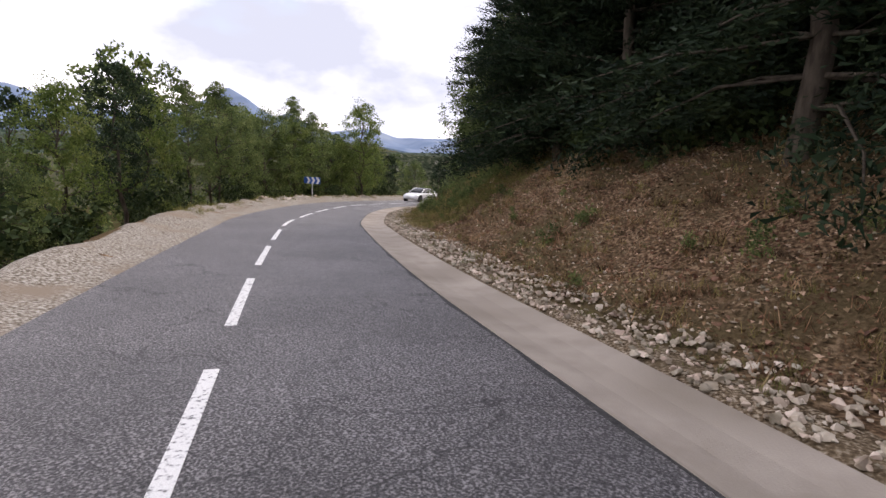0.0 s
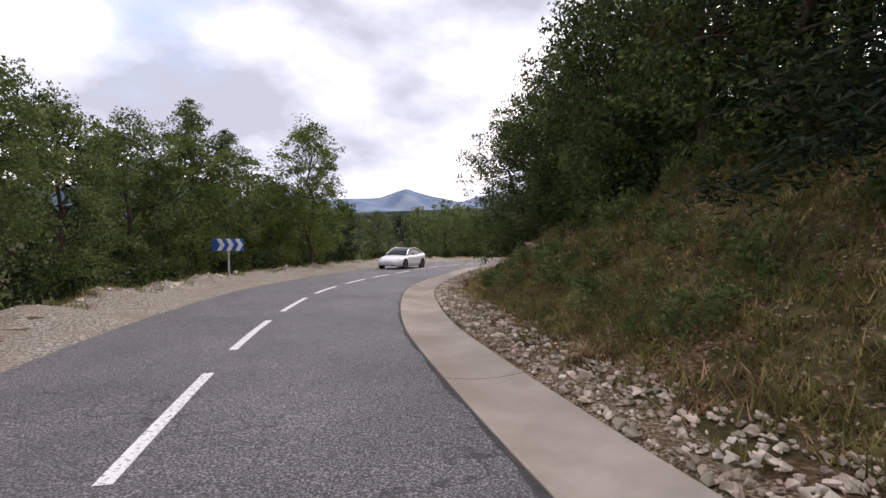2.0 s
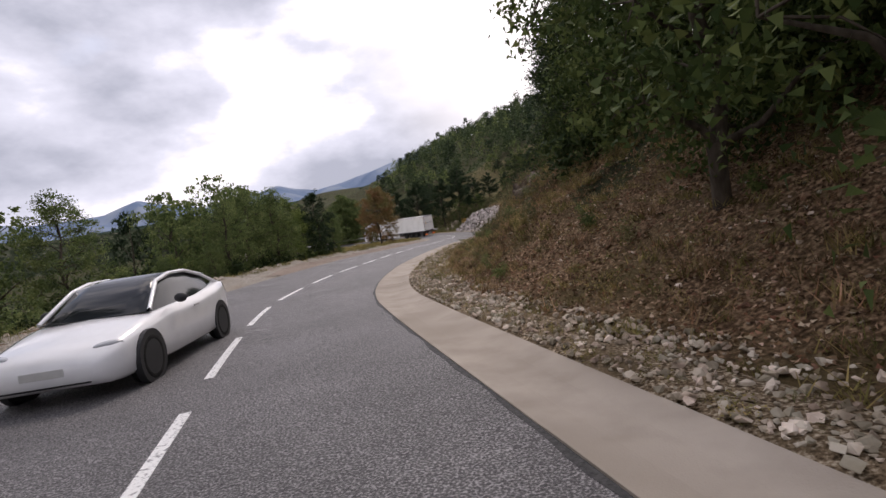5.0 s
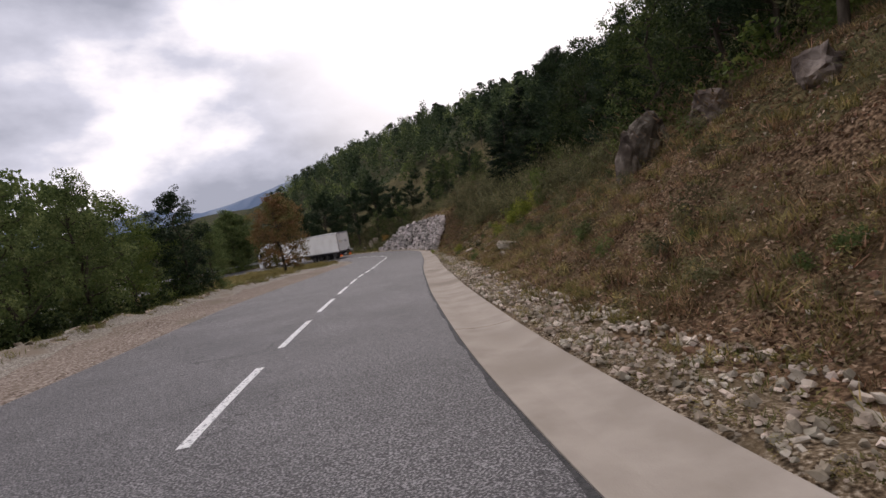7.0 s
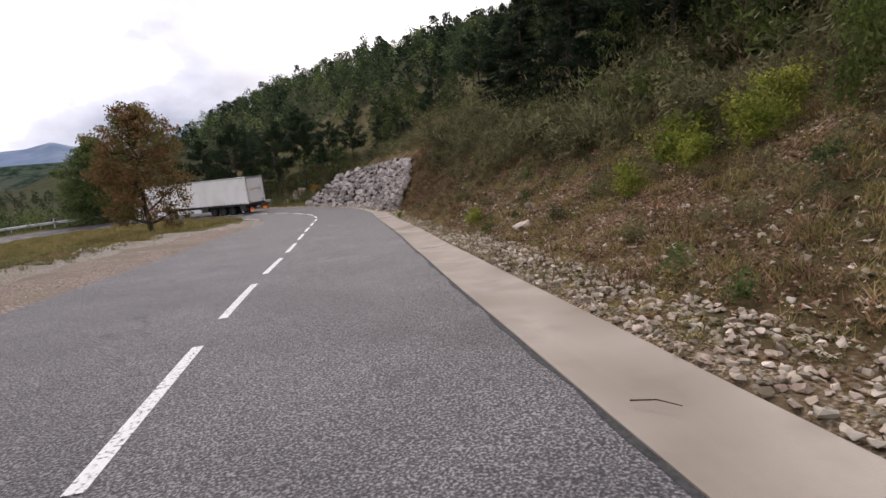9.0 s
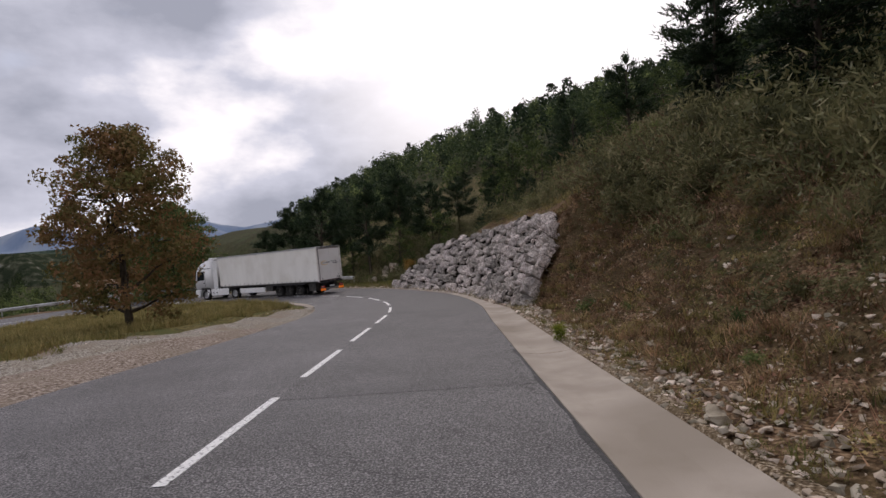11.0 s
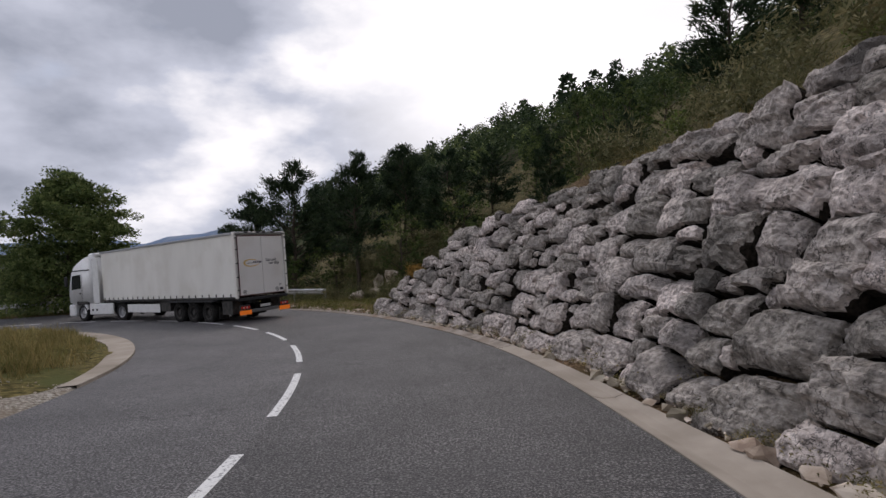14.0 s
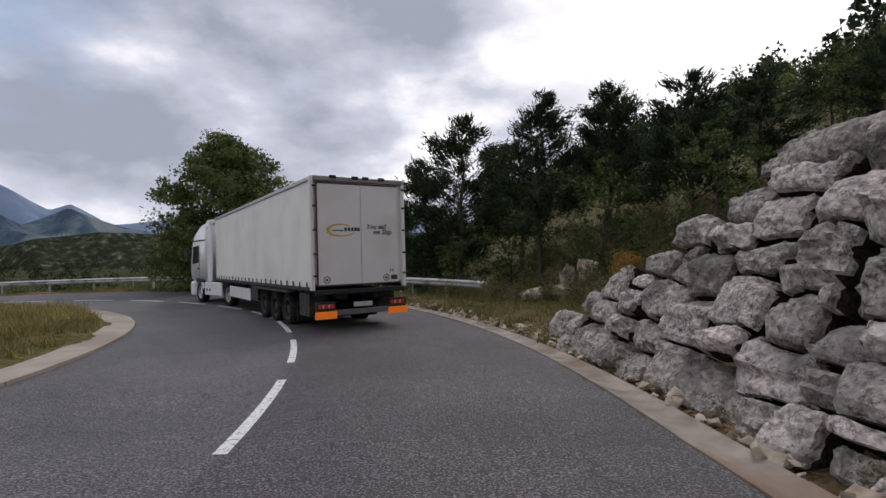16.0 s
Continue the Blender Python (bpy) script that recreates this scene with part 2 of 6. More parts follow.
L_OAK = leaf_material("oak_leaves", [(0.062, 0.092, 0.034), (0.12, 0.16, 0.056), (0.19, 0.225, 0.088)], through_light=0.4)
# darker copy of the oak leaves, hill-side shade put into the colour
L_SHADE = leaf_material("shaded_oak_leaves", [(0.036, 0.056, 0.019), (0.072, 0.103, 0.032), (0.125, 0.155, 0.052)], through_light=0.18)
L_HILLWOOD = leaf_material("hillside_oak_leaves", [(0.034, 0.054, 0.025), (0.058, 0.086, 0.038), (0.092, 0.12, 0.052)], through_light=0.25)
L_FIR = leaf_material("fir_needles", [(0.010, 0.018, 0.011), (0.018, 0.031, 0.016), (0.032, 0.048, 0.022)], through_light=0.05)
L_LIGHT = leaf_material("light_green_leaves", [(0.07, 0.105, 0.026), (0.12, 0.165, 0.042), (0.18, 0.21, 0.065)], through_light=0.34)
L_DARK = leaf_material("dark_leaves", [(0.018, 0.031, 0.012), (0.032, 0.05, 0.018), (0.052, 0.07, 0.024)], through_light=0.12)
L_PINE = leaf_material("pine_needles", [(0.018, 0.032, 0.017), (0.033, 0.054, 0.027), (0.052, 0.074, 0.035)], through_light=0.12)
L_RUST = leaf_material("browning_leaves", [(0.15, 0.145, 0.05), (0.22, 0.145, 0.062), (0.27, 0.155, 0.075)], scale=0.8, through_light=0.3)
L_RED = leaf_material("reddened_leaves", [(0.09, 0.06, 0.022), (0.14, 0.06, 0.03), (0.09, 0.09, 0.03)])
L_YELLOW = leaf_material("yellow_green_leaves", [(0.13, 0.17, 0.025), (0.24, 0.27, 0.045), (0.32, 0.33, 0.07)])
L_BROOM = leaf_material("broom_stems", [(0.07, 0.074, 0.036), (0.145, 0.142, 0.066), (0.24, 0.222, 0.115)], through_light=0.25)
L_DRYBUSH = leaf_material("dry_twigs", [(0.085, 0.058, 0.036), (0.15, 0.10, 0.06), (0.21, 0.145, 0.082)], through_light=0.2)
L_GRASS = leaf_material("dry_grass", [(0.17, 0.14, 0.05), (0.27, 0.22, 0.085), (0.36, 0.30, 0.13)], through_light=0.25)
L_GREENGRASS = leaf_material("green_grass", [(0.105, 0.112, 0.034), (0.17, 0.168, 0.054), (0.25, 0.23, 0.085)], through_light=0.3)
L_LITTER = leaf_material("fallen_leaves", [(0.055, 0.03, 0.016), (0.15, 0.084, 0.045), (0.32, 0.205, 0.12)], through_light=0.05, value=0.5)
L_PALELITTER = leaf_material("pale_dry_leaves", [(0.26, 0.175, 0.105), (0.38, 0.275, 0.18), (0.50, 0.40, 0.29)], through_light=0.05, value=0.45)
L_THATCH = leaf_material("withered_bank_plants", [(0.075, 0.046, 0.026), (0.21, 0.134, 0.07), (0.42, 0.295, 0.165)], through_light=0.25, value=0.55, scale=2.0)
L_OLIVE = leaf_material("olive_bank_plants", [(0.085, 0.078, 0.028), (0.20, 0.172, 0.06), (0.37, 0.305, 0.12)], through_light=0.3, value=0.5, scale=2.0)
L_ORANGE = leaf_material("ochre_bush_leaves", [(0.28, 0.16, 0.04), (0.44, 0.27, 0.08), (0.55, 0.36, 0.11)])
M_BARK = material("bark", [(0.045, 0.036, 0.028), (0.10, 0.082, 0.065)], scale=9, rough=0.95, bump=0.8, bump_scale=24, stretch=(1, 1, 0.3))
M_LIME = material("limestone", [(0.17, 0.15, 0.136), (0.45, 0.40, 0.366), (0.68, 0.615, 0.568)], scale=14.0, rough=0.95, bump=1.0, bump_scale=26, detail=14.0,
                  stain=(0.15, 0.138, 0.128), stain_scale=1.1, stain_span=(0.50, 0.72), random_value=0.36, spread=(0.30, 0.66), bump_dist=0.04)
add_cracks(M_LIME, 3.0, 0.028, (0.03, 0.027, 0.025), (0.46, 0.56))
add_cracks(M_LIME, 8.0, 0.04, (0.05, 0.046, 0.043), (0.50, 0.60))
# joint soil, made near-black so that crevice shade is in the colour
M_JOINT = material("joint_soil_and_shade", [(0.014, 0.012, 0.010), (0.045, 0.037, 0.03)], scale=20, rough=1.0, bump=0.6, bump_scale=30)
M_PEBBLE = material("loose_limestone", [(0.22, 0.172, 0.128), (0.42, 0.352, 0.275), (0.60, 0.53, 0.44)], scale=3.0, rough=0.95, bump=0.6, bump_scale=20, random_value=0.4, island=True)
M_BROWNROCK = material("weathered_rock", [(0.055, 0.043, 0.035), (0.15, 0.122, 0.099), (0.28, 0.24, 0.20)], scale=2.4, rough=0.95, bump=1.0, bump_scale=7, random_value=0.25,
                       stain=(0.07, 0.055, 0.045), stain_scale=1.8, bump_dist=0.06)
M_DIRT = material("layby_dirt", [(0.10, 0.075, 0.058), (0.24, 0.19, 0.155), (0.40, 0.345, 0.30)], scale=16, detail=8.0, rough=0.95, bump=0.7, bump_scale=25,
                  stain=(0.21, 0.175, 0.135), stain_scale=0.5, bump_dist=0.03)
M_STEEL = material("galvanised_steel", [(0.46, 0.47, 0.48), (0.62, 0.63, 0.64)], scale=3, rough=0.5, metal=0.45, stain=(0.20, 0.19, 0.17), stain_scale=1.5)
M_WHITE = plain("white_lorry_paint", (0.80, 0.80, 0.80), rough=0.35, coat=0.3)
M_CURTAIN = material("lorry_curtain", [(0.77, 0.755, 0.715), (0.84, 0.825, 0.785)], scale=1.1, rough=0.55, stain=(0.73, 0.71, 0.66), stain_scale=0.7, bump=0.15, bump_scale=3.0, stretch=(1, 1, 0.25))
M_DOOR = material("lorry_door_paint", [(0.80, 0.765, 0.725), (0.86, 0.825, 0.785)], scale=0.9, rough=0.45, stain=(0.76, 0.715, 0.665), stain_scale=0.8)
M_BLACK = plain("black_plastic", (0.022, 0.022, 0.024), rough=0.6, dirt=0.3)
M_RUBBER = material("tyre_rubber", [(0.018, 0.018, 0.018), (0.04, 0.039, 0.037)], scale=8, rough=0.85, bump=0.3, bump_scale=60)
M_CHASSIS = material("dirty_chassis", [(0.02, 0.02, 0.02), (0.055, 0.05, 0.045)], scale=5, rough=0.8)
M_ALLOY = plain("wheel_alloy", (0.42, 0.42, 0.43), rough=0.4, metal=0.8)
M_REDSTRIP = plain("dark_red_seal", (0.10, 0.022, 0.025), rough=0.6)
# no lamp: a faint emission stands in for light thrown back by the panel
M_ORANGE = plain("glowing_orange_reflector", (0.85, 0.20, 0.02), rough=0.35, emit=((1.0, 0.22, 0.02), 0.22))
M_REDLAMP = plain("red_lamp", (0.38, 0.03, 0.025), rough=0.2, emit=((1.0, 0.08, 0.03), 0.06))
M_GLASS = plain("dark_window", (0.015, 0.018, 0.022), rough=0.06, dirt=0.05)
M_CARWHITE = plain("white_car_paint", (0.82, 0.82, 0.83), rough=0.25, coat=0.8, dirt=0.04)
M_LAMPGLASS = plain("lamp_glass", (0.45, 0.46, 0.48), rough=0.15)
M_PLATE = plain("number_plate", (0.55, 0.55, 0.53), rough=0.5)
M_GREYBAR = plain("grey_plate", (0.16, 0.155, 0.15), rough=0.7)
M_LOGO = plain("faded_orange_print", (0.72, 0.48, 0.16), rough=0.5)
M_INK = plain("dark_print", (0.06, 0.055, 0.06), rough=0.5)
M_SIGNBLUE = plain("sign_blue", (0.03, 0.11, 0.42), rough=0.4)
M_SIGNWHITE = plain("sign_white", (0.80, 0.80, 0.80), rough=0.4)
M_POSTRED = plain("red_reflector_band", (0.55, 0.04, 0.03), rough=0.4)


M_SEAM = material("bitumen_seam", [(0.02, 0.02, 0.021), (0.055, 0.053, 0.053)], scale=20, rough=0.8, bump=0.5, bump_scale=50)
# ---- the road's line and the lie of the land ----
LINE = [(62, -65, 4.1), (46.5, -54.5, 3.0), (36.8, -47.5, 2.25), (28.9, -41.4, 1.62), (22.5, -36.45, 1.1), (15.5, -30.6, 0.58), (13.37, -28.4, 0.40), (9.71, -24.1, 0.08),
        (7.14, -20.57, -0.17), (4.77, -16.8, -0.43), (2.86, -12.9, -0.72), (1.25, -8.8, -1.0), (0.0, -5.0, -1.27), (-1.75, 0.3, -1.62), (-3.0, 4.6, -1.92), (-3.67, 8, -2.15), (-3.95, 13, -2.47),
        (-3.98, 16.5, -2.72), (-3.85, 20, -2.97), (-3.5, 26, -3.4), (-3.05, 33, -3.93), (-2.7, 39, -4.43), (-2.3, 44, -4.88), (-1.9, 48, -5.2), (-1.25, 56, -5.83), (-0.7, 62.5, -6.34),
        (-0.22, 68, -6.75), (-0.18, 71.3, -7.0), (-0.45, 75.2, -7.24), (-1.45, 79.65, -7.5), (-3.1, 83.65, -7.72), (-5.62, 87.8, -7.96), (-8.82, 91.65, -8.19), (-12, 94.5, -8.37),
        (-16, 97, -8.55), (-21.5, 99.2, -8.75), (-28, 99.8, -8.95), (-34.5, 98, -9.15), (-40, 93.5, -9.4), (-43.5, 87, -9.75), (-45.5, 78, -10.2), (-47, 65, -10.9), (-50, 48, -11.8),
        (-55, 28, -12.9), (-62, 5, -14)]


def catmull(points, step):
    """Points along a smooth line through the given ones, about step apart."""
    p = np.array(points, float)
    p = np.vstack([2 * p[0] - p[1], p, 2 * p[-1] - p[-2]])
    out = []
    for i in range(1, len(p) - 2):
        a, b, c, d = p[i - 1:i + 3]
        for t in np.linspace(0, 1, 30, endpoint=False):
            out.append(0.5 * (2 * b + (c - a) * t + (2 * a - 5 * b + 4 * c - d) * t * t + (3 * b - a - 3 * c + d) * t ** 3))
    out = np.array(out)
    s = np.concatenate([[0], np.cumsum(np.linalg.norm(np.diff(out[:, :2], axis=0), axis=1))])
    n = int(s[-1] / step)
    return np.column_stack([np.interp(np.linspace(0, s[-1], n), s, out[:, k]) for k in range(out.shape[1])]), np.linspace(0, s[-1], n)


AXIS, AXIS_S = catmull(LINE, 0.5)
for _ in range(12):
    AXIS[1:-1] = (AXIS[:-2] + 2 * AXIS[1:-1] + AXIS[2:]) / 4
TAN = np.gradient(AXIS[:, :2], axis=0)
TAN /= np.linalg.norm(TAN, axis=1)[:, None]
RIGHT = np.column_stack([TAN[:, 1], -TAN[:, 0]])


def s_at(x, y):
    """The length along the road at its place nearest to (x, y)."""
    return float(AXIS_S[np.argmin((AXIS[:, 0] - x) ** 2 + (AXIS[:, 1] - y) ** 2)])


S_WALL0, S_WALL1, S_ISLE, S_BEND, S_APEX = 158.0, 183.0, 157.0, 178.0, 200.0


def edge_right(s):
    return np.interp(s, [40, 45, 57, 67, 73, 86, 97, 101, 111, 119, 127, 136, 145, 158, 170, 176, 182, 190, 205], [2.85, 2.76, 2.78, 2.67, 2.78, 2.88, 2.76, 2.92, 2.94, 2.97, 3.15, 3.55, 3.68, 3.78, 4.0, 4.0, 4.37, 4.8, 5.2])


def edge_left(s):
    return np.interp(s, [44, 57, 60, 64, 76, 84, 94, 105, 117, 125, 150, 159, 166, 190], [2.1, 2.15, 2.36, 2.55, 2.87, 3.1, 3.5, 3.9, 4.1, 4.5, 4.4, 3.85, 3.75, 3.85])


def gutter_wide(s):
    return np.interp(s, [160.5, 163, 166.5, S_APEX], [0.95, 0.62, 0.42, 0.42])


def shoulder_wide(s):
    return np.interp(s, [47, 60, 78, 95, 112, 125, 140, 156], [1.4, 2.2, 3.2, 3.4, 4.2, 4.6, 5.4, 4.2])


def on_road(s, d, lift=0.0):
    """The place on the road at length s, d to the right of its middle."""
    i = np.interp(s, AXIS_S, np.arange(len(AXIS_S)))
    k = np.arange(len(AXIS_S))
    x = np.interp(i, k, AXIS[:, 0]) + d * np.interp(i, k, RIGHT[:, 0])
    y = np.interp(i, k, AXIS[:, 1]) + d * np.interp(i, k, RIGHT[:, 1])
    return float(x), float(y), float(np.interp(i, k, AXIS[:, 2])) + lift


def fold(x, y, seed, size):
    """Smooth noise in about -1..1 from summed waves, for arrays."""
    r = np.random.RandomState(seed)
    z = 0
    for k in range(7):
        a, f, p = r.uniform(0, 6.283), r.uniform(0.6, 1.9) / size, r.uniform(0, 6.283)
        z = z + np.sin((x * np.cos(a) + y * np.sin(a)) * 6.283 * f + p) / 3.2
    return z


COARSE = AXIS[::2]
C_RIGHT, C_S = RIGHT[::2], AXIS_S[::2]


def land(x, y):
    """Height of the ground at arrays x, y; with it the length along the road and the distance to the right of its middle."""
    x, y = np.asarray(x, float).ravel(), np.asarray(y, float).ravel()
    z, s, d = np.zeros_like(x), np.zeros_like(x), np.zeros_like(x)
    for a in range(0, len(x), 4000):
        b = slice(a, a + 4000)
        dx, dy = x[b, None] - COARSE[None, :, 0], y[b, None] - COARSE[None, :, 1]
        dist2 = dx * dx + dy * dy
        j = np.argmin(dist2, axis=1)
        near = np.sqrt(dist2[np.arange(len(j)), j])
        side = dx[np.arange(len(j)), j] * C_RIGHT[j, 0] + dy[np.arange(len(j)), j] * C_RIGHT[j, 1]
        d[b] = np.where(np.abs(side) < near * 0.2, np.sign(side) * near, side)
        d[b] = np.sign(side) * near
        s[b] = C_S[j]
        w = 1 / (dist2 + 0.02) ** 2.5
        z[b] = (w * COARSE[None, :, 2]).sum(axis=1) / w.sum(axis=1)
    er, el_, gw, sw = edge_right(s), edge_left(s), gutter_wide(s), shoulder_wide(s)
    # the hill on the right of the road; beyond the bend its foot runs on, away from the road
    bank = d - (er + gw + np.interp(s, [S_WALL0 - 1, S_WALL0 + 2.8, S_WALL1, S_WALL1 + 4], [1.3, 0.75, 0.75, 2.0]))
    foot = (x - 1.0) * 0.927 + (y - 97.0) * 0.375
    bank = np.where(s > S_BEND - 4, np.minimum(bank, foot), bank)
    steep = np.interp(s, [40, 60, 98, 118, 126, 140, 151, 156, S_WALL0 + 1.6, S_WALL0 + 3.4, S_WALL1 - 7, S_WALL1 - 1, S_WALL1 + 5], [0.55, 0.6, 0.66, 0.62, 0.46, 0.52, 0.62, 0.9, 1.35, 1.9, 1.8, 0.6, 0.35])
    reach = np.interp(s, [149, 156, S_WALL0 + 1.6, S_WALL0 + 3.4, S_WALL1 - 7, S_WALL1], [6.0, 3.7, 2.5, 1.95, 1.8, 1.0])
    q = np.maximum(bank, 0)
    over = np.maximum(q - reach, 0)
    rise = np.where(q < reach, steep * q, steep * reach + np.interp(over, [0, 32, 70, 150], [0, 14.7, 28.5, 43.0]))
    rise = rise - np.where(s < S_WALL0 - 2, 0.18 * np.minimum(q, 3.5) * (1 - np.minimum(q, 3.5) / 3.5) * 1.6, 0)
    rise = rise * np.interp(y, [140, 230, 330, 480], [1.0, 1.2, 1.08, 0.3])
    rough = (fold(x, y, 3, 3.0) * 0.12 + fold(x, y, 6, 1.5) * 0.06 + fold(x, y, 4, 11.0) * 0.5 * np.clip(q / 8, 0, 1)) * np.clip(q / 1.5, 0, 1)
    outside = np.maximum(d - (er + gw + 3.0), 0) * np.where((s > S_BEND - 4) & (bank <= 0), 1, 0)
    outside = outside * np.clip((s - 186) / 12, 0, 1)
    z_right = rise + rough - np.minimum(outside * 0.30, 12)
    # the left side: a gravel shoulder with a low lip, then a wooded fall into the valley
    out = -d - (el_ + sw)
    isle = np.clip((s - S_ISLE + 8) / 8, 0, 1)
    drop = np.where(out > 0.4, np.minimum((out - 0.4) * 0.42, 42), 0) * (1 - isle)
    lip = 0.22 * np.exp(-((out + 0.2) / 0.5) ** 2) * (1 - isle)
    grass = 0.18 * isle * np.clip((-d - el_ - 0.4) / 1.2, 0, 1)
    rough_l = fold(x, y, 5, 4.0) * 0.10 * np.clip((-d - el_) / 1.5, 0, 1)
    z_left = -drop + lip + grass + rough_l
    far = np.hypot(x + 5, y - 30)
    low = np.interp(y, [-90, -40, 5, 28, 48, 65, 80], [-34, -22, -15.5, -14.0, -12.8, -11.8, -10.8])
    z = np.where(d > 0, z + z_right, np.maximum(z + z_left, np.minimum(low, z)))
    z = z + fold(x, y, 9, 700.0) * np.clip((far - 250) / 1500, 0, 1) * 30
    return z, s, d


def land_at(x, y):
    return float(land([x], [y])[0][0])


def mesh_object(name, verts, faces, mat, smooth=False, parent=None):
    me = bpy.data.meshes.new(name)
    me.from_pydata([tuple(v) for v in verts], [], faces)
    if mat is not None:
        me.materials.append(mat)
    if smooth:
        me.polygons.foreach_set("use_smooth", [True] * len(me.polygons))
    ob = new(name, me)
    ob.parent = parent
    return ob


def spaced(lo, hi, mid_lo, mid_hi, step, growth):
    """Coordinates step apart in the middle, wider and wider outside."""
    mid = list(np.arange(mid_lo, mid_hi + step, step))
    a, g = [mid[0]], step
    while a[-1] > lo:
        g *= growth
        a.append(a[-1] - g)
    b, g = [mid[-1]], step
    while b[-1] < hi:
        g *= growth
        b.append(b[-1] + g)
    return np.array(a[:0:-1] + mid + b[1:])


gx = spaced(-3500, 3500, -42, 46, 0.55, 1.12)
gy = spaced(-3500, 3500, -48, 92, 0.55, 1.12)
GX, GY = np.meshgrid(gx, gy)
gz, gs, gd = land(GX, GY)
on = (gd < edge_right(gs) + gutter_wide(gs) + 0.25) & (gd > -edge_left(gs) - 0.25)
gz = gz - np.where(on, 0.10, 0.0)
nx, ny = len(gx), len(gy)
g_faces = [(j * nx + i, j * nx + i + 1, (j + 1) * nx + i + 1, (j + 1) * nx + i) for j in range(ny - 1) for i in range(nx - 1)]
ground = mesh_object("ground", np.column_stack([GX.ravel(), GY.ravel(), gz]), g_faces, M_GROUND, smooth=True)
ground.data.materials.append(M_SCRUBLAND)
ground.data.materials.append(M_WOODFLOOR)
ground.data.materials.append(M_DRYLAND)
g_zone = np.zeros((ny, nx), np.int32)
d2, s2 = gd.reshape(ny, nx), gs.reshape(ny, nx)
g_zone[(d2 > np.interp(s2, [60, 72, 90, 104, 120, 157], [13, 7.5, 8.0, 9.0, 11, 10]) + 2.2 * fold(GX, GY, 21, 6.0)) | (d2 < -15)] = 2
g_zone[(d2 > 0) & (s2 > 112) & (d2 > 8.5 + 2.5 * fold(GX, GY, 22, 5.0))] = 1
g_zone[(d2 > 0) & (s2 > 57) & (s2 < 71) & (d2 > 5.0 + 1.0 * fold(GX, GY, 23, 4.0)) & (d2 < 12)] = 1
g_zone[(s2 > 156) & (d2 < 0)] = 1
g_zone[(s2 > 156) & (s2 < 232) & (d2 < 0) & (d2 > -17)] = 3
g_zone[(s2 > 157) & (s2 < 184) & (d2 > 0) & (d2 < 8.5)] = 0
g_zone[np.abs(d2) > 60] = 2
ground.data.polygons.foreach_set("material_index", g_zone[:-1, :-1].ravel())
tagged(ground, "brown stony hillside soil falling into a wooded valley", "ground", kind="structure")


def ground_z(x, y):
    """Height of the drawn ground at arrays x, y; on strips beside the road the height of the laid gravel."""
    x, y = np.asarray(x, float), np.asarray(y, float)
    i, j = np.clip(np.searchsorted(gx, x) - 1, 0, nx - 2), np.clip(np.searchsorted(gy, y) - 1, 0, ny - 2)
    u, v = (x - gx[i]) / (gx[i + 1] - gx[i]), (y - gy[j]) / (gy[j + 1] - gy[j])
    g = gz.reshape(ny, nx)
    z = (g[j, i] * (1 - u) + g[j, i + 1] * u) * (1 - v) + (g[j + 1, i] * (1 - u) + g[j + 1, i + 1] * u) * v
    true_z, s, d = land(x, y)
    strip = (d > 0) & (d < edge_right(s) + gutter_wide(s) + 1.0) | (d < 0) & (-d < edge_left(s) + shoulder_wide(s))
    return np.where(strip, np.maximum(z, true_z + 0.01), z)


def ribbon(name, s0, s1, inner, outer, lift, mat, label, category, step=0.5, cross=2, crown=0.0, thick=0.10):
    """A strip of the road between two offsets, with a closed edge downwards."""
    n = max(2, int((s1 - s0) / step) + 1)
    verts, faces = [], []
    cols = cross + 3
    for k in range(n):
        s = s0 + (s1 - s0) * k / (n - 1)
        a, b = float(inner(s)), float(outer(s))
        row = [(a, lift - thick)] + [(a + (b - a) * c / cross, lift + crown * (1 - (2 * c / cross - 1) ** 2)) for c in range(cross + 1)] + [(b, lift - thick)]
        verts += [on_road(s, d, z) for d, z in row]
    for k in range(n - 1):
        for c in range(cols - 1):
            faces.append((k * cols + c, k * cols + c + 1, (k + 1) * cols + c + 1, (k + 1) * cols + c))
    ob = mesh_object(name, verts, faces, mat, smooth=False)
    return tagged(ob, label, category, kind="structure")


def draped(name, s0, s1, inner, outer, lift, mat, label, category, step=0.5, cross=4, ragged=0.0):
    """A sheet of loose material lying on the land between two offsets from the road's middle."""
    n = max(2, int((s1 - s0) / step) + 1)
    pts = []
    for k in range(n):
        s = s0 + (s1 - s0) * k / (n - 1)
        a, b = float(inner(s)), float(outer(s)) + ragged * noise.noise((s * 0.7, 3.1, 0))
        pts += [on_road(s, a + (b - a) * c / cross)[:2] for c in range(cross + 1)]
    pts = np.array(pts)
    z = land(pts[:, 0], pts[:, 1])[0] + lift
    z = z.reshape(n, cross + 1)
    z[:, -1] -= lift + 0.06
    z[:, 0] -= lift + 0.03
    w = cross + 1
    faces = [(k * w + c, k * w + c + 1, (k + 1) * w + c + 1, (k + 1) * w + c) for k in range(n - 1) for c in range(cross)]
    if float(outer(s0)) < float(inner(s0)):
        faces = [f[::-1] for f in faces]
    ob = mesh_object(name, np.column_stack([pts, z.ravel()]), faces, mat, smooth=True)
    return tagged(ob, label, category, kind="structure")


S_END = float(AXIS_S[-1])
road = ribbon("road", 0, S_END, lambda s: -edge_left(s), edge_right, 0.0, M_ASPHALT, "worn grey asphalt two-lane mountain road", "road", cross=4)

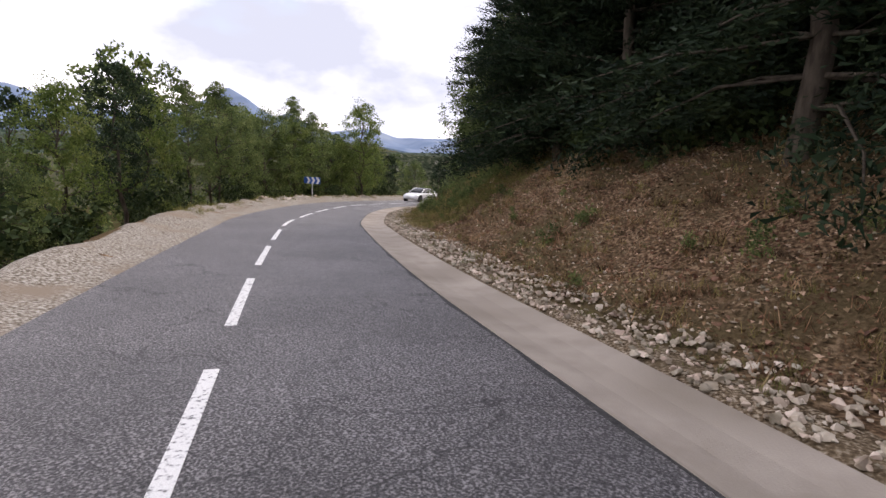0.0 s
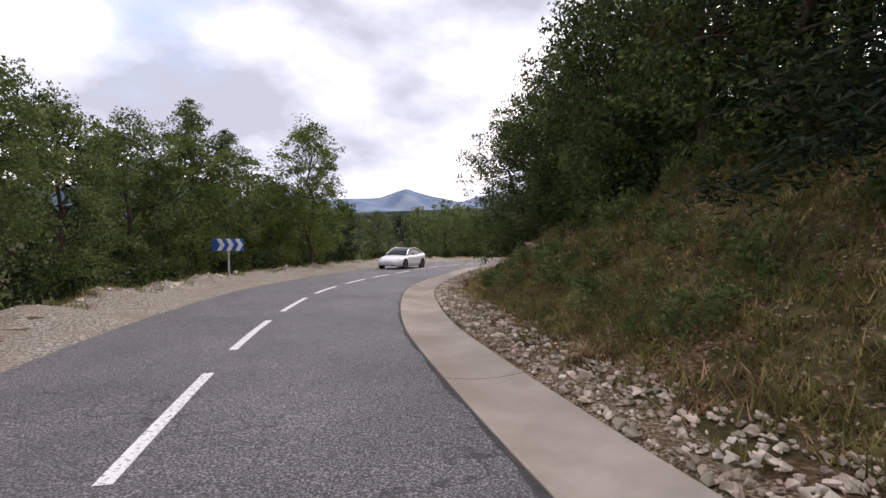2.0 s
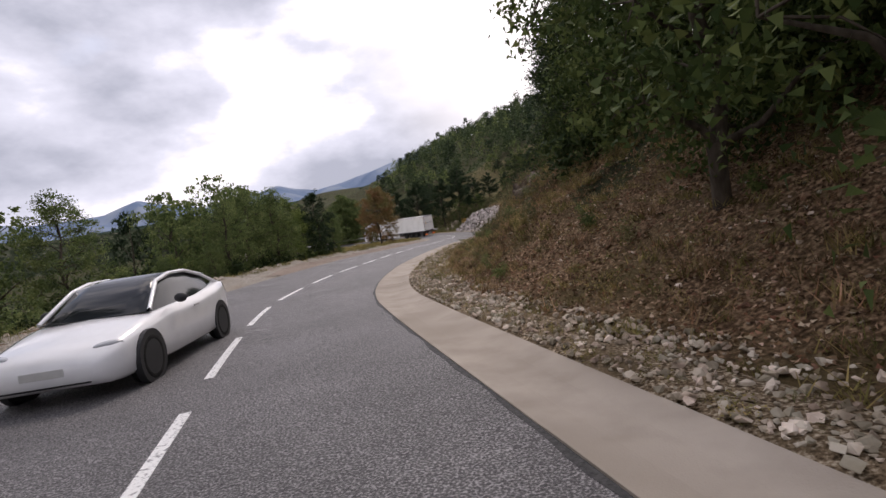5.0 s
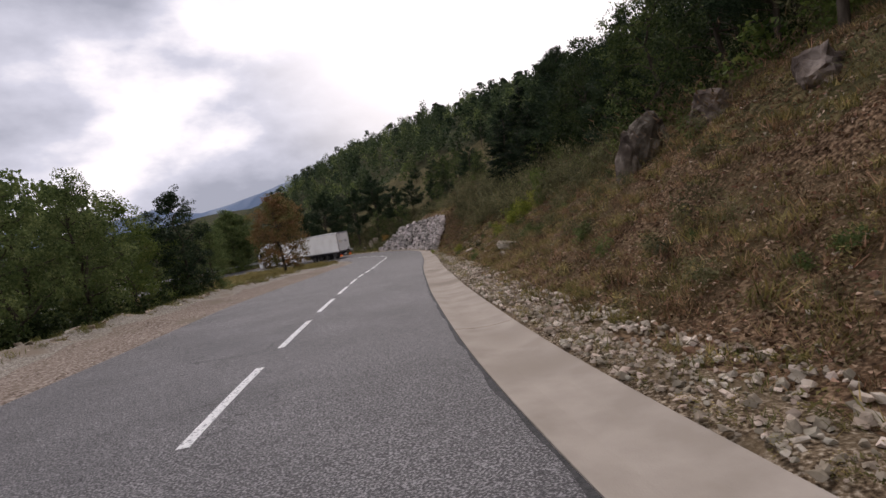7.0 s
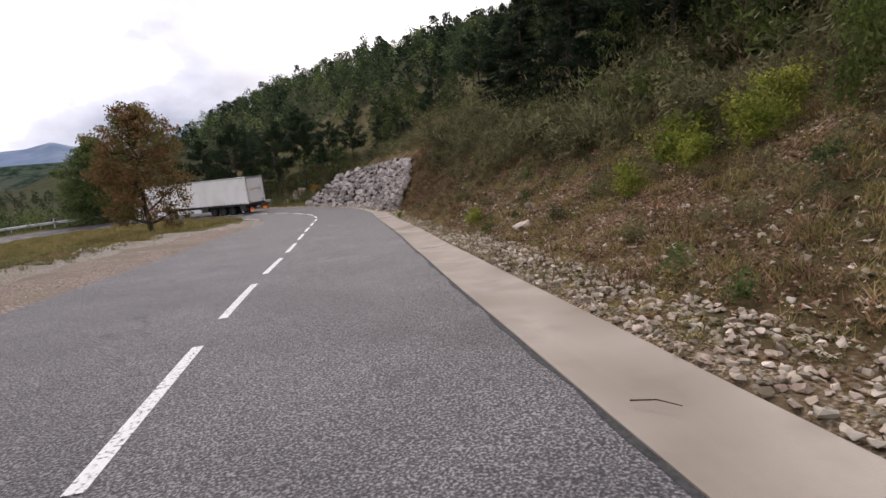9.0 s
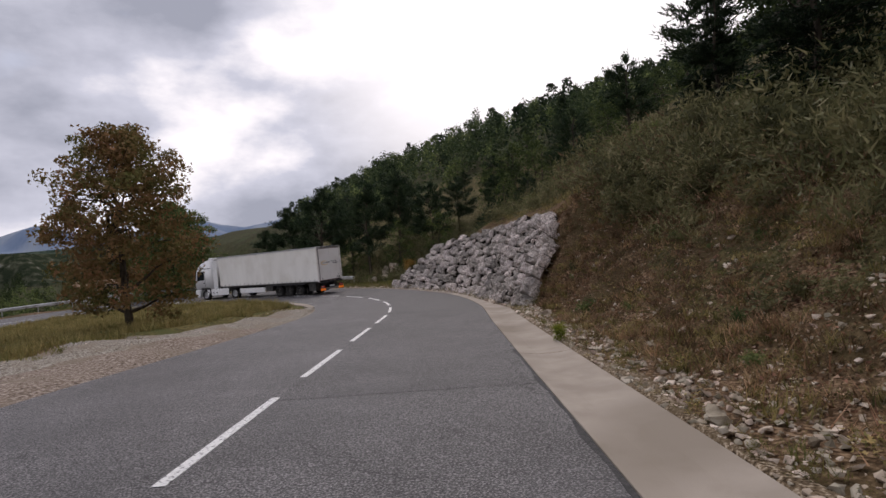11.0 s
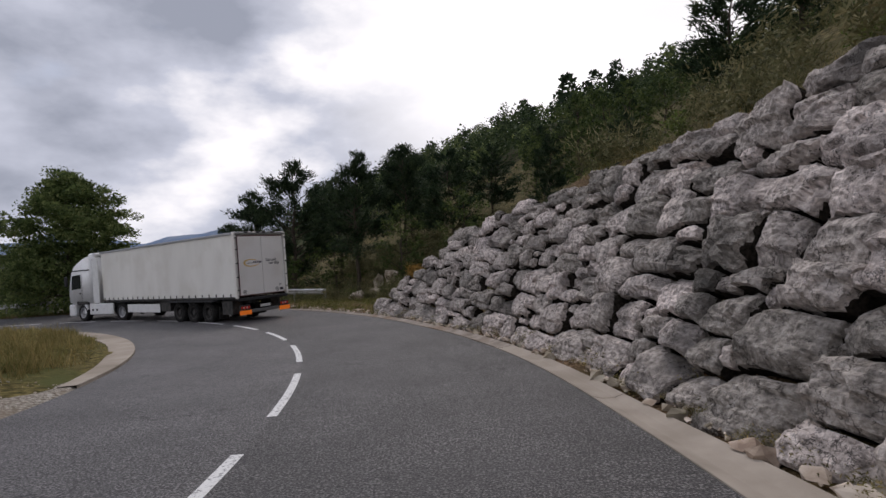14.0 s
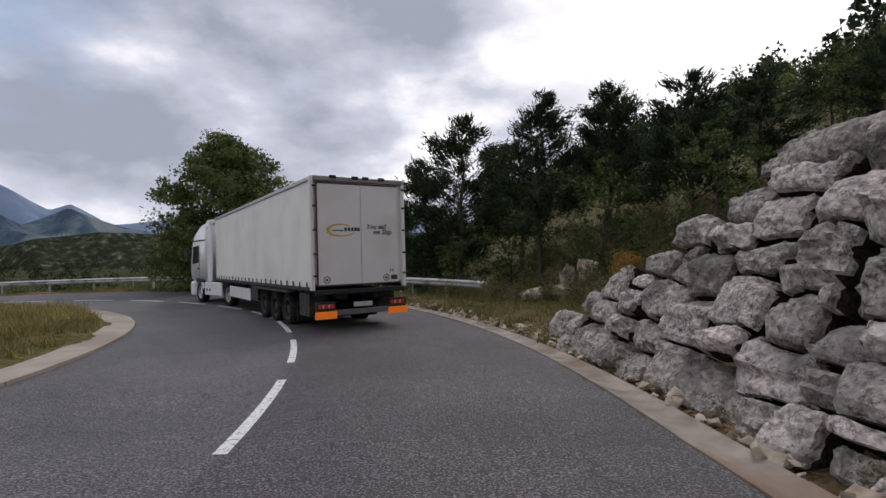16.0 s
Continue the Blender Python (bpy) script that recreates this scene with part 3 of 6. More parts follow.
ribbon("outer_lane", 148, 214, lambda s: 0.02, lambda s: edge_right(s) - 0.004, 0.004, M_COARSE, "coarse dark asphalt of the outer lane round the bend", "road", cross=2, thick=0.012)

# ---- building tools ----
def fast_mesh(name, verts, faces, mat, smooth=False):
    """A mesh from arrays of places and of faces with one number of corners."""
    verts, faces = np.asarray(verts, np.float32), np.asarray(faces, np.int32)
    me = bpy.data.meshes.new(name)
    n, k = faces.shape
    me.vertices.add(len(verts))
    me.vertices.foreach_set("co", verts.ravel())
    me.loops.add(n * k)
    me.loops.foreach_set("vertex_index", faces.ravel())
    me.polygons.add(n)
    me.polygons.foreach_set("loop_start", np.arange(0, n * k, k, dtype=np.int32))
    me.polygons.foreach_set("use_smooth", np.full(n, smooth))
    me.materials.append(mat)
    me.update(calc_edges=True)
    return me


def mesh_part(name, me, parent, label=""):
    ob = new(name, me)
    ob.parent = parent
    return tagged(ob, label)


def part(name, bm, mat, parent, label="", smooth=False):
    me = bpy.data.meshes.new(name)
    bm.to_mesh(me)
    bm.free()
    me.materials.append(mat)
    if smooth:
        me.polygons.foreach_set("use_smooth", [True] * len(me.polygons))
    return mesh_part(name, me, parent, label)


def thing(name, m, label, category, group="", kind=""):
    ob = new(name)
    ob.empty_display_size = 0.2
    ob.matrix_world = m
    return tagged(ob, label, category, group, kind)


def bevel_box(bm, lo, hi, bevel=0.01, m=None):
    """A box between two corners, with bevelled edges, added to bm."""
    r = bmesh.ops.create_cube(bm, size=1.0)
    vs = r["verts"]
    for v in vs:
        v.co = Vector((lo[i] + (hi[i] - lo[i]) * (v.co[i] + 0.5) for i in range(3)))
    if bevel:
        es = list({e for v in vs for e in v.link_edges})
        r2 = bmesh.ops.bevel(bm, geom=es, offset=bevel, segments=1, affect="EDGES")
        vs = list({v for f in r2["faces"] for v in f.verts} | {v for v in vs if v.is_valid})
    if m is not None:
        bmesh.ops.transform(bm, matrix=m, verts=vs)
    return bm


def box_part(name, lo, hi, mat, parent, bevel=0.01, label="", m=None):
    return part(name, bevel_box(bmesh.new(), lo, hi, bevel, m), mat, parent, label)


def tube(points, radii, sides=6):
    """Places and quads of a tapered tube along points."""
    pts = np.asarray(points, float)
    verts, faces = [], []
    for i, p in enumerate(pts):
        a = pts[min(i + 1, len(pts) - 1)] - pts[max(i - 1, 0)]
        a = a / (np.linalg.norm(a) + 1e-9)
        u = np.cross(a, (0.3, 0.9, 0.1))
        u /= np.linalg.norm(u) + 1e-9
        v = np.cross(a, u)
        for k in range(sides):
            t = 6.2832 * k / sides
            verts.append(p + radii[i] * (math.cos(t) * u + math.sin(t) * v))
    for i in range(len(pts) - 1):
        for k in range(sides):
            faces.append((i * sides + k, i * sides + (k + 1) % sides, (i + 1) * sides + (k + 1) % sides, (i + 1) * sides + k))
    return np.array(verts), np.array(faces)


def joined(pieces):
    """One pair of arrays from several (places, faces)."""
    off, vs, fs = 0, [], []
    for v, f in pieces:
        vs.append(v)
        fs.append(np.asarray(f) + off)
        off += len(v)
    return np.vstack(vs), np.vstack(fs)


def leaf_cards(centres, length, width, rng, along=None, droop=0.0, whole=False):
    """Pointed leaves at the centres, turned every way (or along given directions); whole: lozenges."""
    n = len(centres)
    u = rng.normal(size=(n, 3))
    if along is not None:
        u = along + u * 0.45
    u[:, 2] -= droop
    u /= np.linalg.norm(u, axis=1)[:, None] + 1e-9
    w = rng.normal(size=(n, 3))
    v = np.cross(u, w)
    v /= np.linalg.norm(v, axis=1)[:, None] + 1e-9
    k = rng.uniform(0.6, 1.3, size=(n, 1))
    lu, wv = u * length * 0.5 * k, v * width * 0.5 * k
    if whole:
        verts = np.stack([centres - lu, centres + wv, centres + lu, centres - wv], axis=1).reshape(-1, 3)
        return verts, np.arange(n * 4).reshape(n, 4)
    side = rng.uniform(-0.5, 0.5, size=(n, 1))
    verts = np.stack([centres - lu * 0.8 + wv, centres - lu * (0.8 + side) - wv, centres + lu * 1.1], axis=1).reshape(-1, 3)
    return verts, np.arange(n * 3).reshape(n, 3)


def ball_points(n, rng, hollow=0.55):
    d = rng.normal(size=(n, 3))
    d /= np.linalg.norm(d, axis=1)[:, None]
    return d * (hollow + (1 - hollow) * rng.uniform(size=(n, 1)) ** 0.6)


def limb(a, b, r0, r1, rng, bend=0.12, n=5):
    a, b = np.array(a, float), np.array(b, float)
    t = np.linspace(0, 1, n)[:, None]
    p = a + (b - a) * t
    p[1:-1] += rng.normal(size=(n - 2, 3)) * np.linalg.norm(b - a) * bend * 0.5
    p[:, 2] += np.sin(t[:, 0] * 3.14) * np.linalg.norm(b - a) * 0.06
    return p, np.linspace(r0, r1, n)


def broadleaf(seed, height, spread, base, lobes, clumps, leaves, leaf, trunk_r, tall=1.0, twigs=True):
    """Trunk and crown arrays of a broad-leaved tree: limbs that end in uneven lobes of leaf clumps."""
    rng = np.random.RandomState(seed)
    woods, centres = [], []
    top = np.array([rng.normal() * 0.3, rng.normal() * 0.3, height * 0.82])
    tp, tr_ = limb((0, 0, -0.5), top, trunk_r, trunk_r * 0.25, rng, 0.05, 8)
    woods.append(tube(tp, tr_, 7))
    for k in range(lobes):
        f = (k + 0.5) / lobes
        zc = base * height + (1 - base) * height * (f ** 0.85)
        ring = math.sin(3.14159 * min(1, 0.18 + 0.80 * f)) ** 0.7
        ang = k * 2.4 + rng.uniform(-0.5, 0.5)
        rad = spread * 0.5 * ring * rng.uniform(0.45, 0.85) * (1 if f < 0.9 else 0.3)
        c = np.array([math.cos(ang) * rad, math.sin(ang) * rad, zc])
        i = int(np.clip(np.searchsorted(tp[:, 2], zc - rad * 0.7), 1, 6))
        lp, lr = limb(tp[i], c, tr_[i] * 0.6, 0.015, rng, n=4)
        woods.append(tube(lp, lr, 5))
        size = spread * rng.uniform(0.17, 0.25) * (1.1 - 0.25 * f)
        for n_twig, q in enumerate(ball_points(clumps, rng, 0.25)):
            cc = c + q * size * np.array([1.0, 1.0, 0.85 * tall])
            if twigs and n_twig % 6 == 0:
                tw, tq = limb(c, cc, 0.02, 0.006, rng, 0.1, 3)
                woods.append(tube(tw, tq, 3))
            flat = rng.uniform(0.5, 0.9)
            centres.append(cc + np.clip(rng.normal(size=(leaves, 3)), -1.7, 1.7) * size * rng.uniform(0.13, 0.24) * np.array([1, 1, flat]))
    return joined(woods), leaf_cards(np.vstack(centres), leaf, leaf * 0.72, rng, droop=0.25)


def conifer(seed, height, spread, base, needles, leaf, trunk_r, ragged=0.3, blunt=0.25, lift=0.0):
    """Trunk and crown arrays of a pine or fir: whorls of drooping branches with needle tufts."""
    rng = np.random.RandomState(seed)
    woods, centres, dirs = [], [], []
    tp, tr_ = limb((0, 0, -0.5), (rng.normal() * 0.15, rng.normal() * 0.15, height * 0.97), trunk_r, 0.02, rng, 0.02, 8)
    woods.append(tube(tp, tr_, 7))
    z = base * height
    while z < height * 0.98:
        f = (z / height - base) / (1 - base)
        reach = spread * 0.5 * ((1 - f) ** 0.8 * (1 - blunt) + blunt * math.cos(f * 1.5))
        for k in range(rng.randint(4, 7) if lift == 0 else rng.randint(2, 5)):
            ang = rng.uniform(0, 6.283)
            ln = max(0.25, reach * rng.uniform(1 - ragged * 1.6, 1.1))
            o = np.array([np.interp(z, tp[:, 2], tp[:, 0]), np.interp(z, tp[:, 2], tp[:, 1]), z])
            d = np.array([math.cos(ang), math.sin(ang), rng.uniform(-0.42, 0.10) + 0.35 * f + lift])
            e = o + d * ln
            lp, lr = limb(o, e, 0.03 * (1 - f) + 0.012, 0.006, rng, 0.06, 4)
            woods.append(tube(lp, lr, 3))
            n = int(needles * ln)
            t = rng.uniform(0.25 + lift * 0.6, 1.05, size=(n, 1))
            p = o + (e - o) * t + rng.normal(size=(n, 3)) * np.array([0.17, 0.17, 0.07 + lift * 0.2]) * (0.5 + ln * 0.3)
            centres.append(p)
            dirs.append(np.repeat(d[None] + (0, 0, 0.3), n, axis=0))
        z += rng.uniform(0.22, 0.42) * (height / 9)
    c, a = np.vstack(centres), np.vstack(dirs)
    return joined(woods), leaf_cards(c, leaf, leaf * 0.3, rng, along=a)


def plant(name, arrays, wood_mat, leaf_mat, label, category, group=""):
    """A tree kept at the origin as the pattern for its copies."""
    (wv, wf), (lv, lf) = arrays
    ob = thing(name, Matrix(), label, category, group)
    mesh_part("trunk", fast_mesh("trunk", wv, wf, wood_mat, True), ob)
    mesh_part("crown", fast_mesh("crown", lv, lf, leaf_mat), ob)
    return ob


def rock_mesh(seed, mat, points=26, square=0.62, name="stone", cuts=0, rough=0.05):
    """A block of stone one metre across with flat, broken faces; cuts: finer faces, chipped and cracked."""
    rng = np.random.RandomState(seed)
    bm = bmesh.new()
    for d in ball_points(points, rng, 1.0):
        m = np.max(np.abs(d))
        p = d * (1 - square) + d / m * square * 0.9
        bm.verts.new(p * 0.5 * rng.uniform(0.86, 1.08))
    r = bmesh.ops.convex_hull(bm, input=bm.verts)
    bmesh.ops.delete(bm, geom=[g for g in r["geom_interior"] if isinstance(g, bmesh.types.BMVert)], context="VERTS")
    bmesh.ops.dissolve_limit(bm, angle_limit=0.2, verts=bm.verts, edges=bm.edges)
    bmesh.ops.triangulate(bm, faces=bm.faces)
    for _ in range(cuts):
        bmesh.ops.subdivide_edges(bm, edges=[e for e in bm.edges if e.calc_length() > 0.15], cuts=1)
        bmesh.ops.triangulate(bm, faces=bm.faces)
    if cuts:
        for v in bm.verts:
            q = v.co * 2.6 + Vector((seed * 1.7, seed * 0.9, 0))
            chip = noise.cell(q * 1.3 + Vector((0.4 * noise.noise(q * 2), 0.3, 0.5 * noise.noise(q * 1.6)))) - 0.5
            v.co += v.co.normalized() * (noise.noise(q * 2.2) * 0.7 + chip * 1.1) * rough
    me = bpy.data.meshes.new(name)
    bm.to_mesh(me)
    bm.free()
    me.materials.append(mat)
    return me


def mesh_arrays(me):
    v = np.array([tuple(q.co) for q in me.vertices])
    f = np.array([tuple(p.vertices) for p in me.polygons])
    return v, f


def rot_z(v, a):
    c, s = math.cos(a), math.sin(a)
    return np.column_stack([v[:, 0] * c - v[:, 1] * s, v[:, 0] * s + v[:, 1] * c, v[:, 2]])


def scattered(name, patterns, spots, mat, label, category, smooth=False):
    """Many copies of small arrays joined into one object of loose stuff. spots: x, y, z, size, turn, squash."""
    pieces = []
    rng = np.random.RandomState(len(spots))
    for k, (x, y, z, size, turn, squash) in enumerate(spots):
        v, f = patterns[rng.randint(len(patterns))]
        pieces.append((rot_z(v, turn) * np.array([size, size, size * squash]) + (x, y, z), f))
    v, f = joined(pieces)
    ob = new(name, fast_mesh(name, v, f, mat, smooth))
    return tagged(ob, label, category, kind="stuff")


def tuft(seed, blades, height, lean, width):
    """Arrays of a tuft of grass blades, one metre scale."""
    rng = np.random.RandomState(seed)
    vs = []
    for k in range(blades):
        a, ln, h = rng.uniform(0, 6.283), rng.uniform(0.2, 1.0) * lean, height * rng.uniform(0.35, 1.0)
        b = np.array([rng.normal() * 0.16, rng.normal() * 0.16, -0.03])
        d = np.array([math.cos(a), math.sin(a), 0])
        s = np.array([-d[1], d[0], 0]) * width
        vs += [b - s, b + s, b + d * ln * h + (0, 0, h)]
    return np.array(vs), np.arange(blades * 3).reshape(-1, 3)


def bush_arrays(seed, leaves, leaf, lobes=6, slim=0.62):
    """Arrays of a leafy bush one metre across and about as high."""
    rng = np.random.RandomState(seed)
    cs = []
    for k in range(lobes):
        a, r = rng.uniform(0, 6.283), rng.uniform(0, 0.32)
        c = np.array([math.cos(a) * r, math.sin(a) * r, rng.uniform(0.15, 0.75)])
        cs.append(c + np.clip(rng.normal(size=(leaves // lobes, 3)), -1.7, 1.7) * rng.uniform(0.09, 0.15))
    return leaf_cards(np.vstack(cs), leaf, leaf * slim, rng)


def broom_arrays(seed, stems, spread=0.5):
    """Arrays of a broom-like bush of thin upright stems, one metre high."""
    rng = np.random.RandomState(seed)
    b = rng.normal(size=(stems, 3)) * np.array([0.16, 0.16, 0]) 
    d = np.column_stack([np.clip(rng.normal(size=stems), -1.4, 1.4) * spread, np.clip(rng.normal(size=stems), -1.4, 1.4) * spread, rng.uniform(0.5, 1.0, stems)])
    t = rng.uniform(0.25, 1.0, size=(stems, 1))
    return leaf_cards(b + d * t, 0.12, 0.024, rng, along=d * 1.2)


# ---- gravel, kerb, guardrail ----
def gut(s):
    return edge_right(s) + gutter_wide(s)


gravel_strip = draped("gravel_strip", 20, 161, gut, lambda s: gut(s) + np.interp(s, [60, 95, 122, 132], [0.7, 1.0, 0.9, 0.3]), 0.03, M_STRIP, "soil strewn with limestone gravel beside the concrete gutter", "gravel", ragged=0.5)
gravel_shoulder = draped("gravel_shoulder", 20, 158, lambda s: -edge_left(s) + 0.02, lambda s: -edge_left(s) - shoulder_wide(s) - 0.4, 0.03, M_GRAVEL,
                         "pale gravel shoulder with a low rubble lip", "gravel", cross=8, ragged=0.6)
layby = draped("dirt_layby", 113, 159, lambda s: -edge_left(s) + 0.04, lambda s: -edge_left(s) - np.interp(s, [110, 120, 150, 159], [0.3, 3.6, 3.8, 0.8]), 0.05, M_DIRT,
               "brown trodden dirt lay-by along the road", "gravel", cross=5, ragged=0.5)
isle_gravel = draped("island_gravel", 156, 172, lambda s: -edge_left(s) + 0.02, lambda s: -edge_left(s) - np.interp(s, [156, 163, 172], [3.6, 2.4, 0.5]), 0.035, M_GRAVEL,
                     "grey gravel edge of the grass island", "gravel", cross=4, ragged=0.4)


def rail_off(s):
    return np.interp(s, [186, 192, 200, 215, 235, 255], [9.5, 8.6, 8.0, 7.6, 6.8, 6.2])


def guardrail():
    """A galvanised two-wave beam on posts along the outside of the bend."""
    s0, s1 = 190.0, 258.0
    x0, y0, z0 = on_road(s0, rail_off(s0))
    rail = thing("guardrail", Matrix(), "galvanised two-wave steel guardrail on posts round the bend", "guardrail")
    prof = [(0.0, 0.53), (-0.05, 0.57), (-0.085, 0.60), (-0.085, 0.645), (-0.03, 0.685), (-0.03, 0.715), (-0.085, 0.755), (-0.085, 0.80), (-0.05, 0.83), (0.0, 0.87)]
    n = int((s1 - s0) / 4.0)
    xy = np.array([on_road(s0 + k * 0.5, float(rail_off(s0 + k * 0.5)))[:2] for k in range(8 * n + 1)])
    zz = land(xy[:, 0], xy[:, 1])[0]
    zz = np.convolve(np.pad(zz, 6, mode="edge"), np.ones(13) / 13, mode="valid")
    for b in range(n):
        verts, faces = [], []
        for k in range(b * 8, b * 8 + 9):
            s = s0 + k * 0.5
            off = float(rail_off(s))
            for d, z in prof:
                px, py, _ = on_road(s, off + d + 0.012 * (b % 2))
                verts.append((px, py, zz[k] + z))
            for d, z in reversed(prof):
                px, py, _ = on_road(s, off + d + 0.012 * (b % 2) + 0.006)
                verts.append((px, py, zz[k] + z))
        w = 2 * len(prof)
        for k in range(8):
            for c in range(w):
                faces.append((k * w + c, k * w + (c + 1) % w, (k + 1) * w + (c + 1) % w, (k + 1) * w + c))
        mesh_object("beam", verts, faces, M_STEEL, smooth=False, parent=rail)
    post = None
    for k in range(0, 8 * n + 1, 4):
        s = s0 + k * 0.5
        px, py, _ = on_road(s, float(rail_off(s)) + 0.09)
        ty, tx = (xy[min(k + 1, 8 * n)] - xy[max(k - 1, 0)])[::-1]
        m = pose(px, py, zz[k], 0, 0, math.degrees(math.atan2(ty, tx)))
        if post is None:
            bm = bmesh.new()
            bevel_box(bm, (-0.05, -0.012, -0.4), (0.05, 0.0, 0.85), 0.003)
            bevel_box(bm, (-0.05, 0.0, -0.4), (-0.04, 0.06, 0.85), 0.003)
            bevel_box(bm, (0.04, 0.0, -0.4), (0.05, 0.06, 0.85), 0.003)
            post = part("post", bm, M_STEEL, rail)
            post.matrix_local = m
        else:
            p2 = new("post", post.data)
            p2.parent = rail
            p2.matrix_local = m
    return xy, zz


RAIL_XY, RAIL_Z = guardrail()


def delineator(x, y, z, group):
    """A white plastic marker post with a red reflecting band."""
    ob = thing("marker_post", pose(x, y, z, 0, 0, 20), "white plastic marker post with a red reflective band beside the guardrail", "marker post", group)
    bm = bmesh.new()
    bmesh.ops.create_cone(bm, cap_ends=True, segments=12, radius1=0.075, radius2=0.06, depth=1.25, matrix=Matrix.Translation((0, 0, 0.625)))
    bmesh.ops.create_cone(bm, cap_ends=True, segments=12, radius1=0.06, radius2=0.02, depth=0.05, matrix=Matrix.Translation((0, 0, 1.275)))
    part("pole", bm, M_SIGNWHITE, ob, smooth=False)
    bm = bmesh.new()
    bmesh.ops.create_cone(bm, cap_ends=True, segments=12, radius1=0.072, radius2=0.069, depth=0.14, matrix=Matrix.Translation((0, 0, 1.07)))
    part("band", bm, M_POSTRED, ob, "red reflective band")


for k in (10, 26, 42, 58, 74, 90, 106):
    px, py, _ = on_road(190.0 + k * 0.5, float(rail_off(190.0 + k * 0.5)) + 0.35)
    delineator(px, py, land_at(px, py), "marker posts along the guardrail")


def chevron_sign(x, y, z, yaw):
    """A blue board with four white chevrons on a steel post."""
    ob = thing("chevron_sign", pose(x, y, z, 0, 0, yaw), "blue and white chevron bend sign on a steel post", "road sign")
    bm = bmesh.new()
    bevel_box(bm, (-0.04, -0.02, -0.4), (0.04, 0.02, 1.55), 0.004)
    part("post", bm, M_STEEL, ob)
    board = box_part("board", (-0.72, -0.05, 1.12), (0.72, -0.025, 1.66), M_SIGNBLUE, ob, 0.006, "blue sign board")
    for k in range(3):
        bm = bmesh.new()
        cx = -0.50 + k * 0.42
        h = 0.265
        outline = [(cx, -h), (cx + 0.20, -h), (cx + 0.36, 0), (cx + 0.20, h), (cx, h), (cx + 0.16, 0)]
        top = [bm.verts.new((a, -0.056, 1.39 + b)) for a, b in outline]
        bot = [bm.verts.new((a, -0.051, 1.39 + b)) for a, b in outline]
        for q in ((0, 1, 2, 5), (5, 2, 3, 4)):
            bm.faces.new([top[i] for i in q])
        for i in range(6):
            bm.faces.new((top[i], bot[i], bot[(i + 1) % 6], top[(i + 1) % 6]))
        part("chevron", bm, M_SIGNWHITE, board, "white chevron")


chevron_sign(-3.0, -14.0, land_at(-3.0, -14.0), 24)

# ---- the lorry ----
def wheel(parent, x, y, z, r, w, hub_mat, side):
    """A tyre with a dished rim; side is the way it faces."""
    def turned(profile, seg=28):
        bm = bmesh.new()
        rings = [[bm.verts.new((px * side, pr * math.cos(6.2832 * k / seg), pr * math.sin(6.2832 * k / seg))) for k in range(seg)] for px, pr in profile]
        for a, b in zip(rings, rings[1:]):
            for k in range(seg):
                bm.faces.new((a[k], a[(k + 1) % seg], b[(k + 1) % seg], b[k]))
        return bm
    h = w / 2
    tyre = part("tyre", turned([(-h, r * 0.6), (-h, r * 0.9), (-h * 0.75, r), (h * 0.75, r), (h, r * 0.9), (h * 1.02, r * 0.75), (h * 0.9, r * 0.6), (-h, r * 0.6)]), M_RUBBER, parent, "black rubber tyre", True)
    tyre.location = (x, y, z)
    rim = part("rim", turned([(h * 0.92, r * 0.62), (h * 0.86, r * 0.55), (h * 0.25, r * 0.48), (h * 0.2, r * 0.30), (h * 0.7, r * 0.26), (h * 0.75, r * 0.12), (h * 0.72, 0.001)]), hub_mat, tyre, "metal wheel rim")
    return tyre


def text_part(name, words, size, m, mat, parent, shear=0.0, label=""):
    cu = bpy.data.curves.new(name, "FONT")
    cu.body, cu.size, cu.extrude, cu.shear, cu.align_x, cu.offset = words, size, 0.0015, shear, "CENTER", 0.004
    tmp = new(name + "_curve", cu)
    me = bpy.data.meshes.new_from_object(tmp.evaluated_get(bpy.context.evaluated_depsgraph_get()))
    bpy.data.objects.remove(tmp)
    me.materials.clear()
    me.materials.append(mat)
    ob = mesh_part(name, me, parent, label)
    ob.matrix_local = m
    return ob


